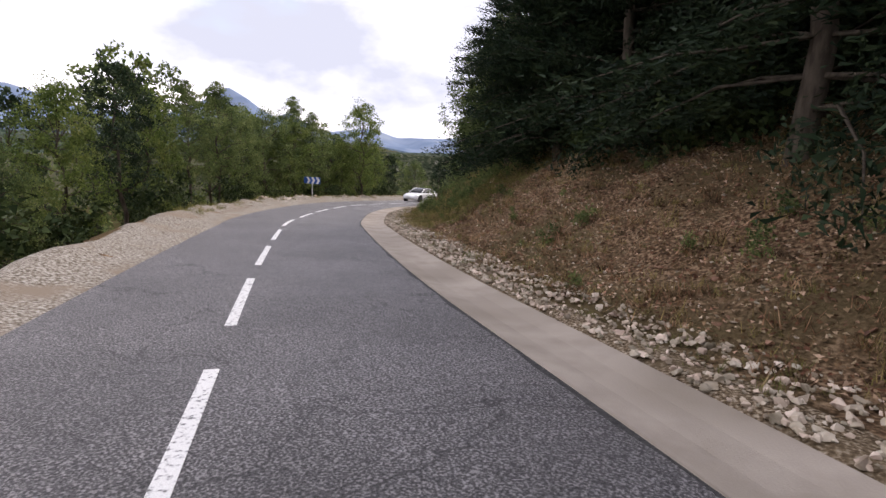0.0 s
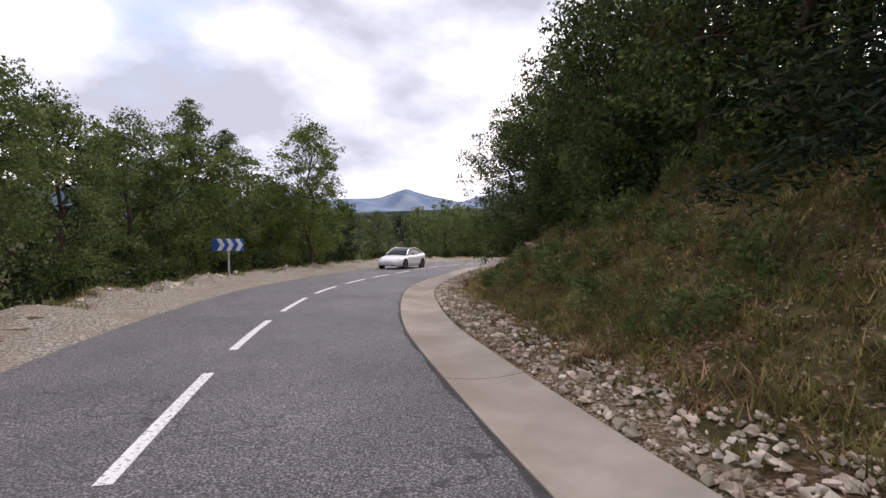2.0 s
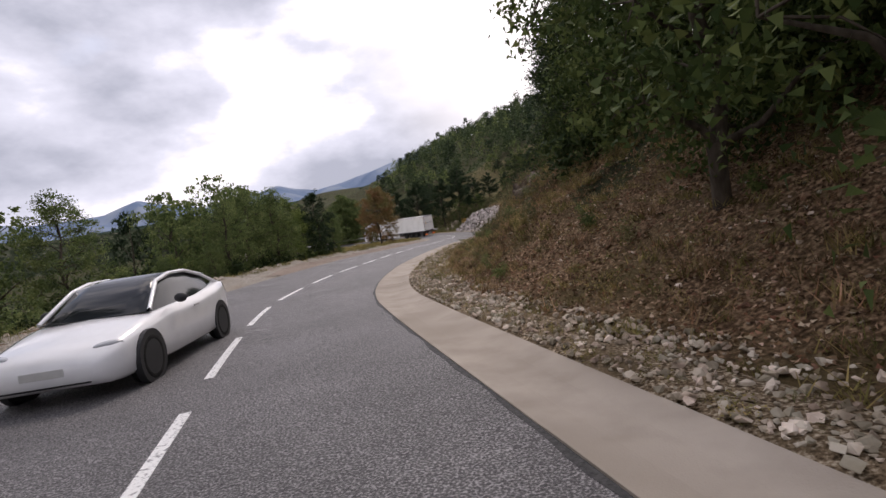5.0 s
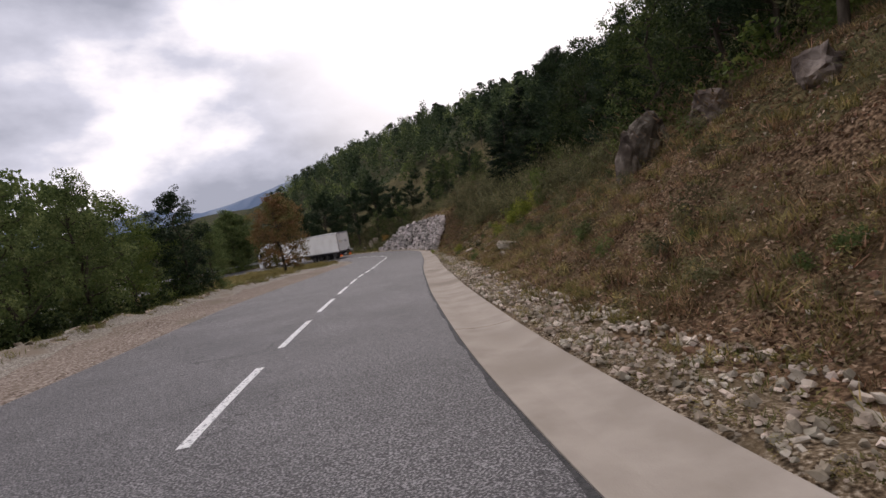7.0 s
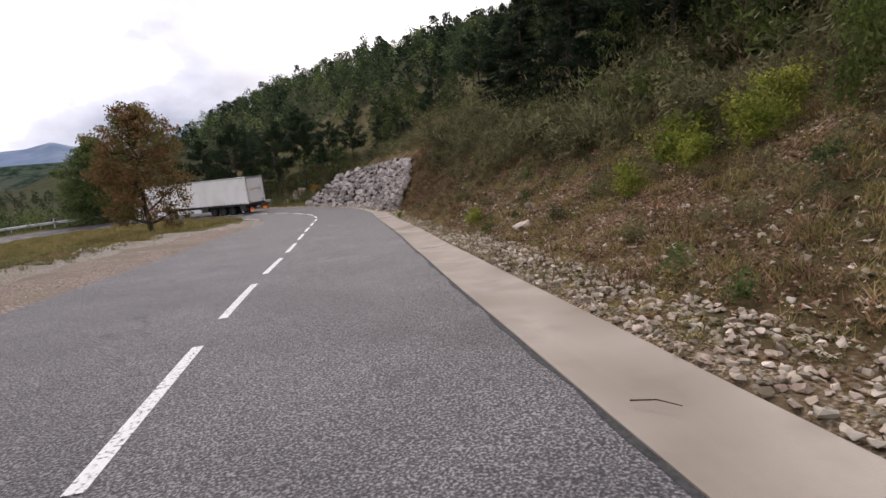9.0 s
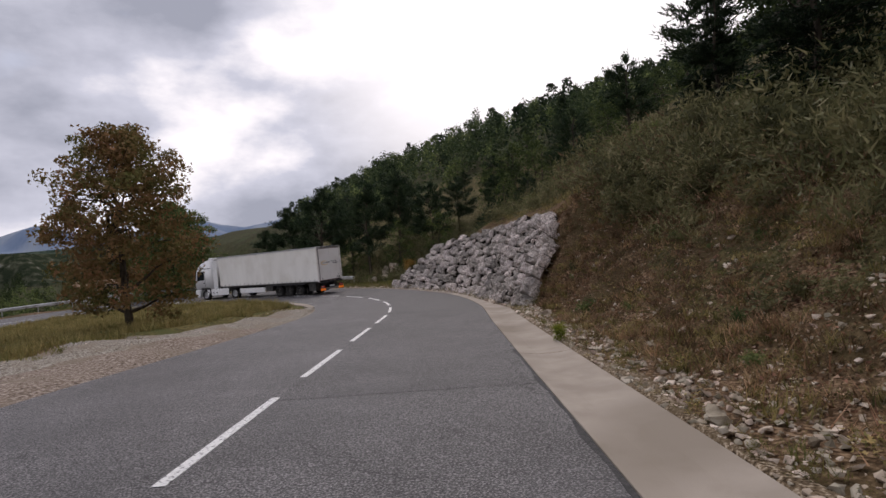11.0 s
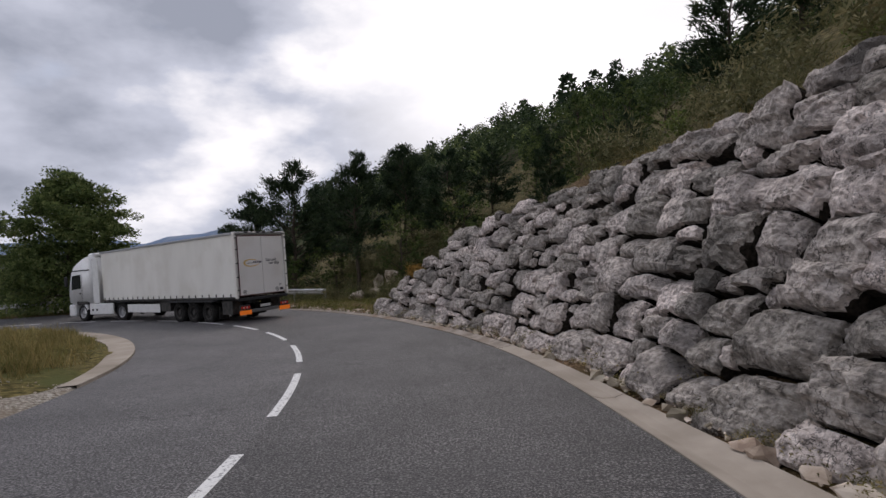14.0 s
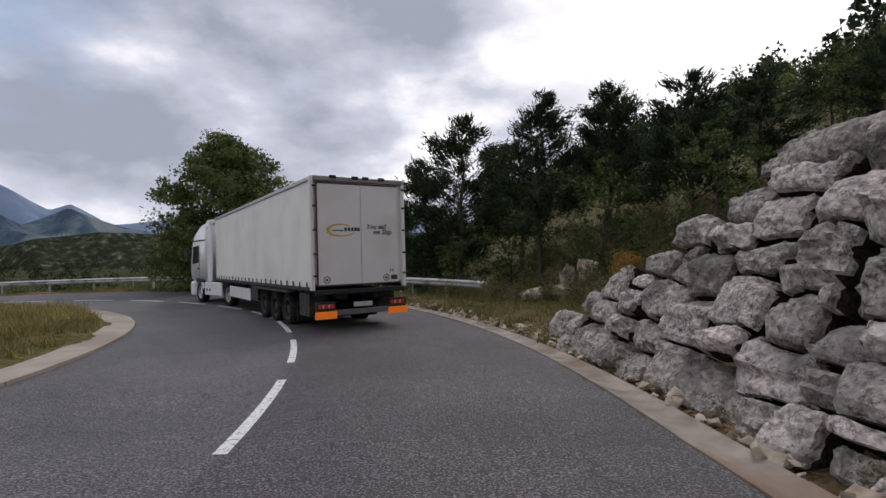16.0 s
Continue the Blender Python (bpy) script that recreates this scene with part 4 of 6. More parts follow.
def lorry(m, bend):
    """A curtain-sided semi-trailer behind a white tractor that has begun to turn left."""
    ob = thing("semi_trailer_lorry", m, "white articulated lorry with a dirty cream curtain-sided trailer", "lorry")
    W, L, Z0, Z1 = 1.275, 13.6, 1.16, 3.98
    # box
    box_part("trailer_body", (-W + 0.03, 0.06, Z0 + 0.1), (W - 0.03, L - 0.02, Z1 - 0.06), M_CURTAIN, ob, 0.02)
    for side in (-1, 1):
        bm = bmesh.new()
        cols, rws = 150, 14
        grid = []
        for i in range(cols + 1):
            yy = 0.14 + (L - 0.26) * i / cols
            col = []
            for j in range(rws + 1):
                f = j / rws
                zz = Z0 - 0.02 + (Z1 - Z0 - 0.08) * f
                wob = 0.013 * math.sin(yy * 10.83 + 0.25 * math.sin(yy)) * (0.12 + (1 - f) ** 5 * 1.1 + 0.5 * f ** 9) + 0.004 * math.sin(yy * 3.1 + f * 4)
                col.append(bm.verts.new((side * (W - 0.012 + wob), yy, zz)))
            grid.append(col)
        for i in range(cols):
            for j in range(rws):
                q = (grid[i][j], grid[i + 1][j], grid[i + 1][j + 1], grid[i][j + 1])
                bm.faces.new(q if side > 0 else q[::-1])
        curtain = part("side_curtain", bm, M_CURTAIN, ob, "dirty cream tarpaulin curtain", True)
        k = 0
        while 0.5 + k * 0.58 < L - 0.3:
            yy = 0.5 + k * 0.58
            bm = bmesh.new()
            bevel_box(bm, (side * W - 0.012 + (0.012 if side > 0 else -0.012), yy, Z0 - 0.05), (side * W + 0.012 + (0.012 if side > 0 else -0.012), yy + 0.045, Z0 + 0.16), 0.004)
            bevel_box(bm, (side * W - 0.012 + (0.012 if side > 0 else -0.012), yy - 0.05, Z0 - 0.10), (side * W + 0.006 + (0.012 if side > 0 else -0.012), yy + 0.07, Z0 - 0.03), 0.004)
            part("buckle", bm, M_BLACK, curtain, "dark strap buckle")
            k += 1
        box_part("roof_rail", (side * W - 0.035, 0.02, Z1 - 0.10), (side * W + 0.035, L, Z1), M_ALLOY, ob, 0.012, "dull aluminium roof rail")
        box_part("side_beam", (side * W - 0.03, 0.05, Z0 - 0.06), (side * W + 0.012, L, Z0 + 0.03), M_CHASSIS, ob, 0.008)
        box_part("rear_post", (side * W - 0.075, -0.04, Z0 - 0.04), (side * W + 0.02, 0.10, Z1), M_DOOR, ob, 0.012)
        for zz in (1.45, 2.0, 2.6, 3.2, 3.7):
            box_part("hinge", (side * (W - 0.03) - 0.05, -0.055, zz), (side * (W - 0.03) + 0.05, -0.035, zz + 0.05), M_CHASSIS, ob, 0.004)
    box_part("roof", (-W + 0.04, 0.03, Z1 - 0.07), (W - 0.04, L - 0.03, Z1 - 0.02), M_CURTAIN, ob, 0.01)
    box_part("rear_header", (-W, -0.05, Z1 - 0.12), (W, 0.10, Z1 + 0.005), M_ALLOY, ob, 0.01)
    for cx in (-0.75, -0.15, 0.15, 0.6):
        box_part("top_clamp", (cx - 0.09, -0.07, Z1 - 0.05), (cx + 0.09, -0.04, Z1 + 0.03), M_BLACK, ob, 0.006)
    for side in (-1, 1):
        lo, hi = (-W + 0.09, -0.008) if side < 0 else (0.008, W - 0.20)
        door = box_part("rear_door", (lo, -0.03, Z0 + 0.06), (hi, 0.03, Z1 - 0.16), M_DOOR, ob, 0.008, "pale cream rear door")
        box_part("seal", (lo, -0.036, Z1 - 0.19), (hi, -0.031, Z1 - 0.155), M_REDSTRIP, door, 0, "dark red door seal")
        box_part("seal", (lo, -0.036, Z0 + 0.05), (hi, -0.031, Z0 + 0.085), M_REDSTRIP, door, 0, "dark red door seal")
        if side < 0:
            box_part("seal", (lo - 0.02, -0.036, Z0 + 0.05), (lo + 0.022, -0.031, Z1 - 0.155), M_REDSTRIP, door, 0, "dark red door seal")
            # the maker's mark as a plain swoosh and bars
            bm = bmesh.new()
            pts_o = [(-0.60 + 0.34 * math.cos(a) * (1.0 if math.cos(a) < 0 else 1.35), 2.62 + 0.17 * math.sin(a)) for a in np.linspace(0.9, 5.9, 30)]
            pts_i = [(-0.56 + 0.29 * math.cos(a) * (1.0 if math.cos(a) < 0 else 1.35), 2.62 + 0.125 * math.sin(a)) for a in np.linspace(0.9, 5.9, 30)]
            vo = [bm.verts.new((a, -0.0325, b)) for a, b in pts_o]
            vi = [bm.verts.new((a, -0.0325, b)) for a, b in pts_i]
            for k in range(29):
                bm.faces.new((vo[k], vo[k + 1], vi[k + 1], vi[k]))
            part("print_swoosh", bm, M_LOGO, door, "faded orange printed swoosh")
            for cx in (-0.42, -0.33, -0.24, -0.15, -0.07):
                box_part("print_bar", (cx - 0.036, -0.0335, 2.60), (cx + 0.03, -0.031, 2.69), M_INK, door, 0, "dark printed bar")
            box_part("print_bar", (-0.78, -0.0335, 2.60), (-0.48, -0.031, 2.625), M_INK, door, 0, "dark printed bar")
        else:
            up = Matrix(((1, 0, 0, 0), (0, 0, -1, 0), (0, 1, 0, 0), (0, 0, 0, 1)))
            text_part("lettering", "You sell", 0.175, Matrix.Translation((0.42, -0.033, 2.66)) @ up, M_INK, door, 0.35, "dark slanted lettering")
            text_part("lettering", "we Ship", 0.175, Matrix.Translation((0.60, -0.033, 2.52)) @ up, M_INK, door, 0.35, "dark slanted lettering")
            text_part("lettering", "14", 0.12, Matrix.Translation((0.86, -0.033, 1.52)) @ up, M_INK, door, 0.0, "small dark number")
            box_part("sticker", (0.84, -0.0335, 1.31), (1.03, -0.031, 1.43), M_INK, door, 0.0, "dark sticker")
        bm = bmesh.new()
        cx = -0.95 if side < 0 else 0.70
        for k in range(20):
            a, b = 6.2832 * k / 20, 6.2832 * (k + 1) / 20
            q = [bm.verts.new((cx + r * math.cos(t), -0.0335, 1.37 + r * math.sin(t))) for r, t in ((0.092, a), (0.092, b), (0.068, b), (0.068, a))]
            bm.faces.new(q)
        bevel_box(bm, (cx - 0.035, -0.0345, 1.34), (cx + 0.035, -0.033, 1.40), 0)
        part("round_sticker", bm, M_INK, door, "round black-ringed sticker")
    # underside
    for side in (-1, 1):
        box_part("chassis_beam", (side * 0.45 - 0.07, 0.1, 0.85), (side * 0.45 + 0.07, 13.0, 1.12), M_CHASSIS, ob, 0.01)
        for yy in (2.55, 3.86, 5.17):
            wheel(ob, side * 1.03, yy, 0.5, 0.5, 0.385, M_CHASSIS, side)
        box_part("mudguard", (side * 1.24 - 0.02 * side - 0.2, 1.75, 1.0), (side * 1.24 - 0.02 * side + 0.03, 5.95, 1.06), M_BLACK, ob, 0.01)
        lamp = box_part("lamp_housing", (side * 1.0 - 0.25, -0.06, 0.58), (side * 1.0 + 0.25, 0.02, 0.82), M_BLACK, ob, 0.012)
        for k in (-1, 0, 1):
            box_part("tail_lamp", (side * 1.0 + k * 0.15 - 0.055, -0.075, 0.66), (side * 1.0 + k * 0.15 + 0.055, -0.058, 0.76), M_REDLAMP, lamp, 0.008, "red tail lamp")
        for k in (-1, 1):
            box_part("clear_lamp", (side * 1.0 + k * 0.075 - 0.018, -0.072, 0.665), (side * 1.0 + k * 0.075 + 0.018, -0.058, 0.755), M_LAMPGLASS, lamp, 0.004, "clear lamp lens")
        box_part("orange_panel", (side * 1.0 - 0.28, -0.085, 0.40), (side * 1.0 + 0.28, -0.05, 0.585), M_ORANGE, ob, 0.006, "bright orange reflective panel with added glow")
        box_part("mudflap", (side * 0.98 - 0.22, 1.62, 0.22), (side * 0.98 + 0.22, 1.66, 0.75), M_RUBBER, ob, 0.004)
        box_part("tool_box", (side * 0.98 - 0.25, 0.55, 0.42), (side * 0.98 + 0.25, 1.35, 1.02), M_CHASSIS, ob, 0.02)
        box_part("side_panel", (side * 1.22 - 0.015, 7.0, 0.50), (side * 1.22 + 0.015, 10.6, 0.93), M_WHITE, ob, 0.01, "white side guard panel")
        box_part("landing_leg", (side * 0.75 - 0.07, 9.9, 0.35), (side * 0.75 + 0.07, 10.05, 1.1), M_CHASSIS, ob, 0.01)
        box_part("pallet_box", (side * 0.95 - 0.27, 5.95, 0.55), (side * 0.95 + 0.27, 6.9, 1.08), M_CHASSIS, ob, 0.015)
    for yy in (2.55, 3.86, 5.17):
        bm = bmesh.new()
        bmesh.ops.create_cone(bm, cap_ends=True, segments=12, radius1=0.07, radius2=0.07, depth=1.9, matrix=Matrix.Translation((0, yy, 0.5)) @ Matrix.Rotation(1.5708, 4, "Y"))
        part("axle", bm, M_CHASSIS, ob)
    box_part("bumper", (-1.25, -0.05, 1.0), (1.25, 0.06, 1.12), M_BLACK, ob, 0.015)
    box_part("underrun_bar", (-0.72, -0.03, 0.46), (0.72, 0.05, 0.60), M_GREYBAR, ob, 0.012)
    box_part("number_plate", (-0.26, -0.062, 0.66), (0.26, -0.05, 0.78), M_PLATE, ob, 0.003, "pale plain number plate")
    # tractor, turned about the coupling
    t = Matrix.Translation((0, 12.1, 0)) @ Matrix.Rotation(radians(bend), 4, "Z")

    def tp(name, lo, hi, mat, bevel=0.01, label="", parent=ob):
        return box_part(name, lo, hi, mat, parent, bevel, label, t)

    bm = bmesh.new()
    prof = [(2.32, 1.02), (4.72, 1.02), (4.80, 1.55), (4.74, 2.15), (4.46, 2.95), (4.10, 3.36), (3.3, 3.70), (2.9, 3.80), (2.32, 3.82)]
    r = [bm.verts.new((-1.22, a, b)) for a, b in prof]
    q = [bm.verts.new((1.22, a, b)) for a, b in prof]
    bm.faces.new(r[::-1])
    bm.faces.new(q)
    for k in range(len(prof)):
        bm.faces.new((r[k], q[k], q[(k + 1) % len(prof)], r[(k + 1) % len(prof)]))
    bmesh.ops.recalc_face_normals(bm, faces=bm.faces)
    bmesh.ops.bevel(bm, geom=list(bm.edges), offset=0.10, segments=3, affect="EDGES")
    bmesh.ops.transform(bm, matrix=t, verts=bm.verts)
    cab = part("cab", bm, M_WHITE, ob, "white lorry cab", True)
    for side in (-1, 1):
        bm = bmesh.new()
        xs = side * 1.224
        qd = [bm.verts.new((xs, a, b)) for a, b in ((3.45, 1.95), (4.42, 1.88), (4.32, 2.72), (3.45, 2.78))]
        bm.faces.new(qd if side > 0 else qd[::-1])
        ex = bmesh.ops.extrude_face_region(bm, geom=list(bm.faces))
        bmesh.ops.translate(bm, vec=(side * 0.01, 0, 0), verts=[g for g in ex["geom"] if isinstance(g, bmesh.types.BMVert)])
        bmesh.ops.transform(bm, matrix=t, verts=bm.verts)
        part("side_window", bm, M_GLASS, cab, "dark side window")
        tp("stripe", (side * 1.228 - 0.004, 2.5, 2.98), (side * 1.228 + 0.004, 4.3, 3.04), M_BLACK, 0, "dark stripe", cab)
        tp("door_seam", (side * 1.226 - 0.003, 3.36, 1.1), (side * 1.226 + 0.003, 3.375, 2.85), M_BLACK, 0, "", cab)
        tp("handle", (side * 1.235 - 0.01, 3.45, 1.62), (side * 1.235 + 0.01, 3.62, 1.70), M_BLACK, 0.004, "black handle", cab)
        tp("fairing", (side * 1.17 - 0.03, 1.72, 1.05), (side * 1.17 + 0.03, 2.30, 3.66), M_WHITE, 0.02, "white wind fairing")
        tp("mirror", (side * 1.36 - 0.09, 4.62, 2.1), (side * 1.36 + 0.06, 4.76, 2.7), M_BLACK, 0.04, "black mirror housing")
        tp("step_panel", (side * 1.15 - 0.06, 2.95, 0.42), (side * 1.15 + 0.06, 3.25, 1.0), M_WHITE, 0.03)
        tp("tank_cover", (side * 1.16 - 0.05, 0.45, 0.40), (side * 1.16 + 0.05, 2.72, 1.02), M_WHITE, 0.03, "white side skirt")
        for yy in (1.9, 2.3):
            tp("vent", (side * 1.215 - 0.008, yy, 0.6), (side * 1.215 + 0.008, yy + 0.16, 0.72), M_BLACK, 0.004)
        tp("wheel_arch", (side * 1.08 - 0.15, 2.82, 0.98), (side * 1.08 + 0.16, 3.98, 1.22), M_CHASSIS, 0.05)
        for yy, hub in ((3.4, M_ALLOY), (-0.35, M_ALLOY)):
            p = t @ Vector((side * 1.04, yy, 0.5))
            wh = wheel(ob, p.x, p.y, p.z, 0.5, 0.34, hub, side)
            wh.rotation_euler = (0, 0, radians(bend))
        tp("wing", (side * 1.02 - 0.18, -0.95, 1.02), (side * 1.02 + 0.18, 0.25, 1.06), M_BLACK, 0.01)
    tp("windscreen", (-1.08, 4.66, 1.85), (1.08, 4.79, 2.75), M_GLASS, 0.03, "dark windscreen", cab)
    tp("front_bumper", (-1.22, 4.2, 0.30), (1.22, 4.86, 1.02), M_WHITE, 0.08)
    tp("grille", (-0.85, 4.80, 0.75), (0.85, 4.84, 1.65), M_BLACK, 0.02, "black grille", cab)
    tp("tractor_frame", (-0.45, -1.0, 0.7), (0.45, 4.2, 1.0), M_CHASSIS, 0.02)
    tp("air_deflector", (-1.05, 2.25, 3.72), (1.05, 2.9, 3.98), M_WHITE, 0.08, "white roof deflector", cab)
    tp("roof_rack", (-1.15, 2.1, 3.86), (1.15, 2.22, 3.95), M_WHITE, 0.01, "", cab)
    return ob


TRUCK_AT = (-5.38, 90.46)
LORRY = lorry(pose(TRUCK_AT[0], TRUCK_AT[1], -8.13, -2.0, 0, 51.5), 9)


# ---- the white saloon ----
def saloon(m):
    ob = thing("saloon_car", m, "white electric saloon car with dark glass roof in the oncoming lane", "car")
    # stations from tail to nose: y, half width, sill height, belt height, lower half width
    st = [(0.00, 0.62, 0.42, 0.86, 0.60), (0.10, 0.80, 0.28, 1.02, 0.76), (0.45, 0.89, 0.22, 1.08, 0.86), (0.95, 0.92, 0.20, 1.03, 0.90), (1.8, 0.925, 0.19, 0.97, 0.91),
          (2.8, 0.925, 0.19, 0.95, 0.91), (3.35, 0.92, 0.20, 0.92, 0.90), (3.8, 0.91, 0.20, 0.84, 0.89), (4.3, 0.87, 0.20, 0.73, 0.85), (4.55, 0.78, 0.22, 0.63, 0.77), (4.69, 0.60, 0.30, 0.52, 0.58)]
    bm = bmesh.new()
    rings = []
    for y, w, z0, z1, wl in st:
        h = z1 - z0
        half = [(0.0, z0), (wl * 0.9, z0), (wl, z0 + 0.06), (w, z0 + h * 0.45), (w * 0.985, z0 + h * 0.75), (w * 0.93, z1 - 0.03), (w * 0.80, z1), (0.0, z1 + 0.03)]
        full = half + [(-a, b) for a, b in half[-2:0:-1]]
        rings.append([bm.verts.new((a, y, b)) for a, b in full])
    for a, b in zip(rings, rings[1:]):
        for k in range(len(a)):
            bm.faces.new((a[k], a[(k + 1) % len(a)], b[(k + 1) % len(a)], b[k]))
    bm.faces.new(rings[0])
    bm.faces.new(rings[-1][::-1])
    bmesh.ops.recalc_face_normals(bm, faces=bm.faces)
    body = part("body", bm, M_CARWHITE, ob, "glossy white car body", True)
    cab_st = [(0.42, 0.62, 1.09, 0.74), (1.0, 0.60, 1.31, 0.78), (1.7, 0.60, 1.43, 0.80), (2.3, 0.60, 1.44, 0.80), (2.75, 0.58, 1.37, 0.80), (3.45, 0.62, 0.96, 0.76)]
    bm = bmesh.new()
    rings = []
    for y, wt, zt, wb in cab_st:
        zb = 0.93
        half = [(wb, zb), (wb - (wb - wt) * 0.55, zb + (zt - zb) * 0.6), (wt, zt - 0.02), (wt * 0.6, zt)]
        full = half + [(-a, b) for a, b in half[::-1]]
        rings.append([bm.verts.new((a, y, b)) for a, b in full])
    for a, b in zip(rings, rings[1:]):
        for k in range(len(a) - 1):
            bm.faces.new((a[k], a[k + 1], b[k + 1], b[k]))
    bm.faces.new(rings[0])
    bm.faces.new(rings[-1][::-1])
    bmesh.ops.recalc_face_normals(bm, faces=bm.faces)
    part("glasshouse", bm, M_GLASS, ob, "dark tinted glasshouse and roof", True)
    for side in (-1, 1):
        pill = [(3.42, 0.77, 0.95), (2.78, 0.63, 1.33), (2.3, 0.635, 1.415), (1.7, 0.635, 1.41), (1.0, 0.64, 1.28), (0.45, 0.73, 1.06)]
        v, f = tube([(side * a, y, b) for y, a, b in pill], [0.035] * 6, 6)
        mesh_part("roof_pillar", fast_mesh("roof_pillar", v, f, M_CARWHITE, True), body)
        bm = bmesh.new()
        bmesh.ops.create_uvsphere(bm, u_segments=12, v_segments=8, radius=1)
        bmesh.ops.transform(bm, matrix=pose(side * 1.0, 2.85, 1.02) @ Matrix.Diagonal((0.10, 0.07, 0.075, 1)), verts=bm.verts)
        part("mirror", bm, M_BLACK, ob, "black door mirror", True)
        bm = bmesh.new()
        bmesh.ops.create_uvsphere(bm, u_segments=14, v_segments=8, radius=1)
        bmesh.ops.transform(bm, matrix=pose(side * 0.66, 4.36, 0.66, 10, 0, -side * 32) @ Matrix.Diagonal((0.19, 0.09, 0.055, 1)), verts=bm.verts)
        part("headlight", bm, M_LAMPGLASS, ob, "clear headlight", True)
        box_part("door_handle", (side * 0.925 - 0.008, 2.0, 0.80), (side * 0.925 + 0.008, 2.2, 0.825), M_ALLOY, body, 0.003)
        for y in (0.95, 3.83):
            wheel(ob, side * 0.82, y, 0.335, 0.335, 0.22, M_BLACK, side)
            bm = bmesh.new()
            bmesh.ops.create_cone(bm, cap_ends=True, segments=28, radius1=0.385, radius2=0.385, depth=0.10, matrix=pose(side * 0.88, y, 0.34) @ Matrix.Rotation(1.5708, 4, "Y"))
            part("wheel_arch", bm, M_BLACK, ob, "dark wheel arch")
    box_part("lower_grille", (-0.55, 4.60, 0.27), (0.55, 4.685, 0.36), M_BLACK, ob, 0.02, "black lower air intake")
    box_part("number_plate", (-0.26, 4.66, 0.40), (0.26, 4.70, 0.50), M_PLATE, ob, 0.003, "pale plain number plate")
    return ob


cx_, cy_, cz_ = on_road(94.7, -1.45)
saloon(Matrix.Translation((cx_, cy_, cz_)) @ pose(0, 0, 0, 3.6, 0, 180 + 8) @ Matrix.Translation((0, -2.35, 0)))

# ---- trees and bushes ----
RNG = np.random.RandomState(11)
TREES_LEFT, TREES_RIGHT = "roadside trees on the valley side", "trees on the hill side"


def put_all(pattern, spots):
    """Copies of a pattern thing at (x, y, size, turn); the pattern itself takes the first spot."""
    pts = np.array([(q[0], q[1]) for q in spots])
    z = land(pts[:, 0], pts[:, 1])[0]
    ms = [Matrix.LocRotScale((x, y, float(zz) - 0.05), Euler((0, 0, a)), (k, k, k * h)) for (x, y, k, a, h), zz in zip(spots, z)]
    for m in ms[1:]:
        copy_thing(pattern, m)
    pattern.matrix_basis = ms[0]


HI = dict(lobes=18, clumps=18, leaves=40, leaf=0.135)
LO = dict(lobes=14, clumps=12, leaves=15, leaf=0.25)


def family(name, seed, height, spread, base, trunk_r, mat, label, group, tall=1.0):
    """A near and a far build of the same kind of tree."""
    return [plant(name, broadleaf(seed + j, height, spread, base, q["lobes"], q["clumps"], q["leaves"], q["leaf"], trunk_r, tall, j == 0), M_BARK, mat, label, "tree", group) for j, q in enumerate((HI, LO))]


def needle_family(name, seed, height, spread, base, trunk_r, mat, label, group, ragged=0.3, blunt=0.25, lift=0.0, needles=((190, 0.145), (80, 0.26))):
    return [plant(name, conifer(seed + j, height, spread, base, n, leaf, trunk_r, ragged, blunt, lift), M_BARK, mat, label, "tree", group) for j, (n, leaf) in enumerate(needles)]


KINDS = {
    "oak": family("oak_tree", 21, 8.6, 5.8, 0.12, 0.15, L_OAK, "green broad-leaved oak with thin trunks on the slope", TREES_LEFT),
    "light": family("oak_tree", 23, 8.6, 5.4, 0.16, 0.14, L_LIGHT, "pale green oak with an open crown on the slope", TREES_LEFT),
    "ash": family("slender_tree", 31, 10.5, 5.0, 0.28, 0.13, L_OAK, "tall slender tree with a thin see-through crown", TREES_LEFT, 1.2),
    "pine": family("pine_tree", 41, 8.8, 4.8, 0.16, 0.14, L_PINE, "dark green pine on the wooded slope", TREES_LEFT, 0.9),
    "r_dark": family("oak_tree", 51, 8.2, 6.4, 0.08, 0.16, L_DARK, "dark dense oak on the bank above the road", TREES_RIGHT),
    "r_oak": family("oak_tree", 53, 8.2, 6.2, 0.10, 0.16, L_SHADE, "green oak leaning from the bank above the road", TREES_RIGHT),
    "r_red": family("oak_tree", 55, 7.6, 5.8, 0.10, 0.15, L_RED, "oak with leaves turning red-brown on the bank", TREES_RIGHT),
    "fir": needle_family("fir_tree", 61, 11.5, 6.6, 0.06, 0.18, L_FIR, "dark drooping fir on the bank above the road", TREES_RIGHT, 0.25),
    "r_pine": needle_family("pine_tree", 71, 7.6, 5.8, 0.26, 0.15, L_PINE, "dark ragged pine on the open hillside", TREES_RIGHT, 0.42, 0.95, 0.42, ((170, 0.20), (75, 0.32))),
}
spots = {(k, j): [] for k in KINDS for j in (0, 1)}


def sd_spot(kind, s, d, size, h=1.0, far=0):
    x, y, _ = on_road(s, d)
    spots[kind, far].append((x, y, size, RNG.uniform(0, 6.28), h * RNG.uniform(0.92, 1.08)))


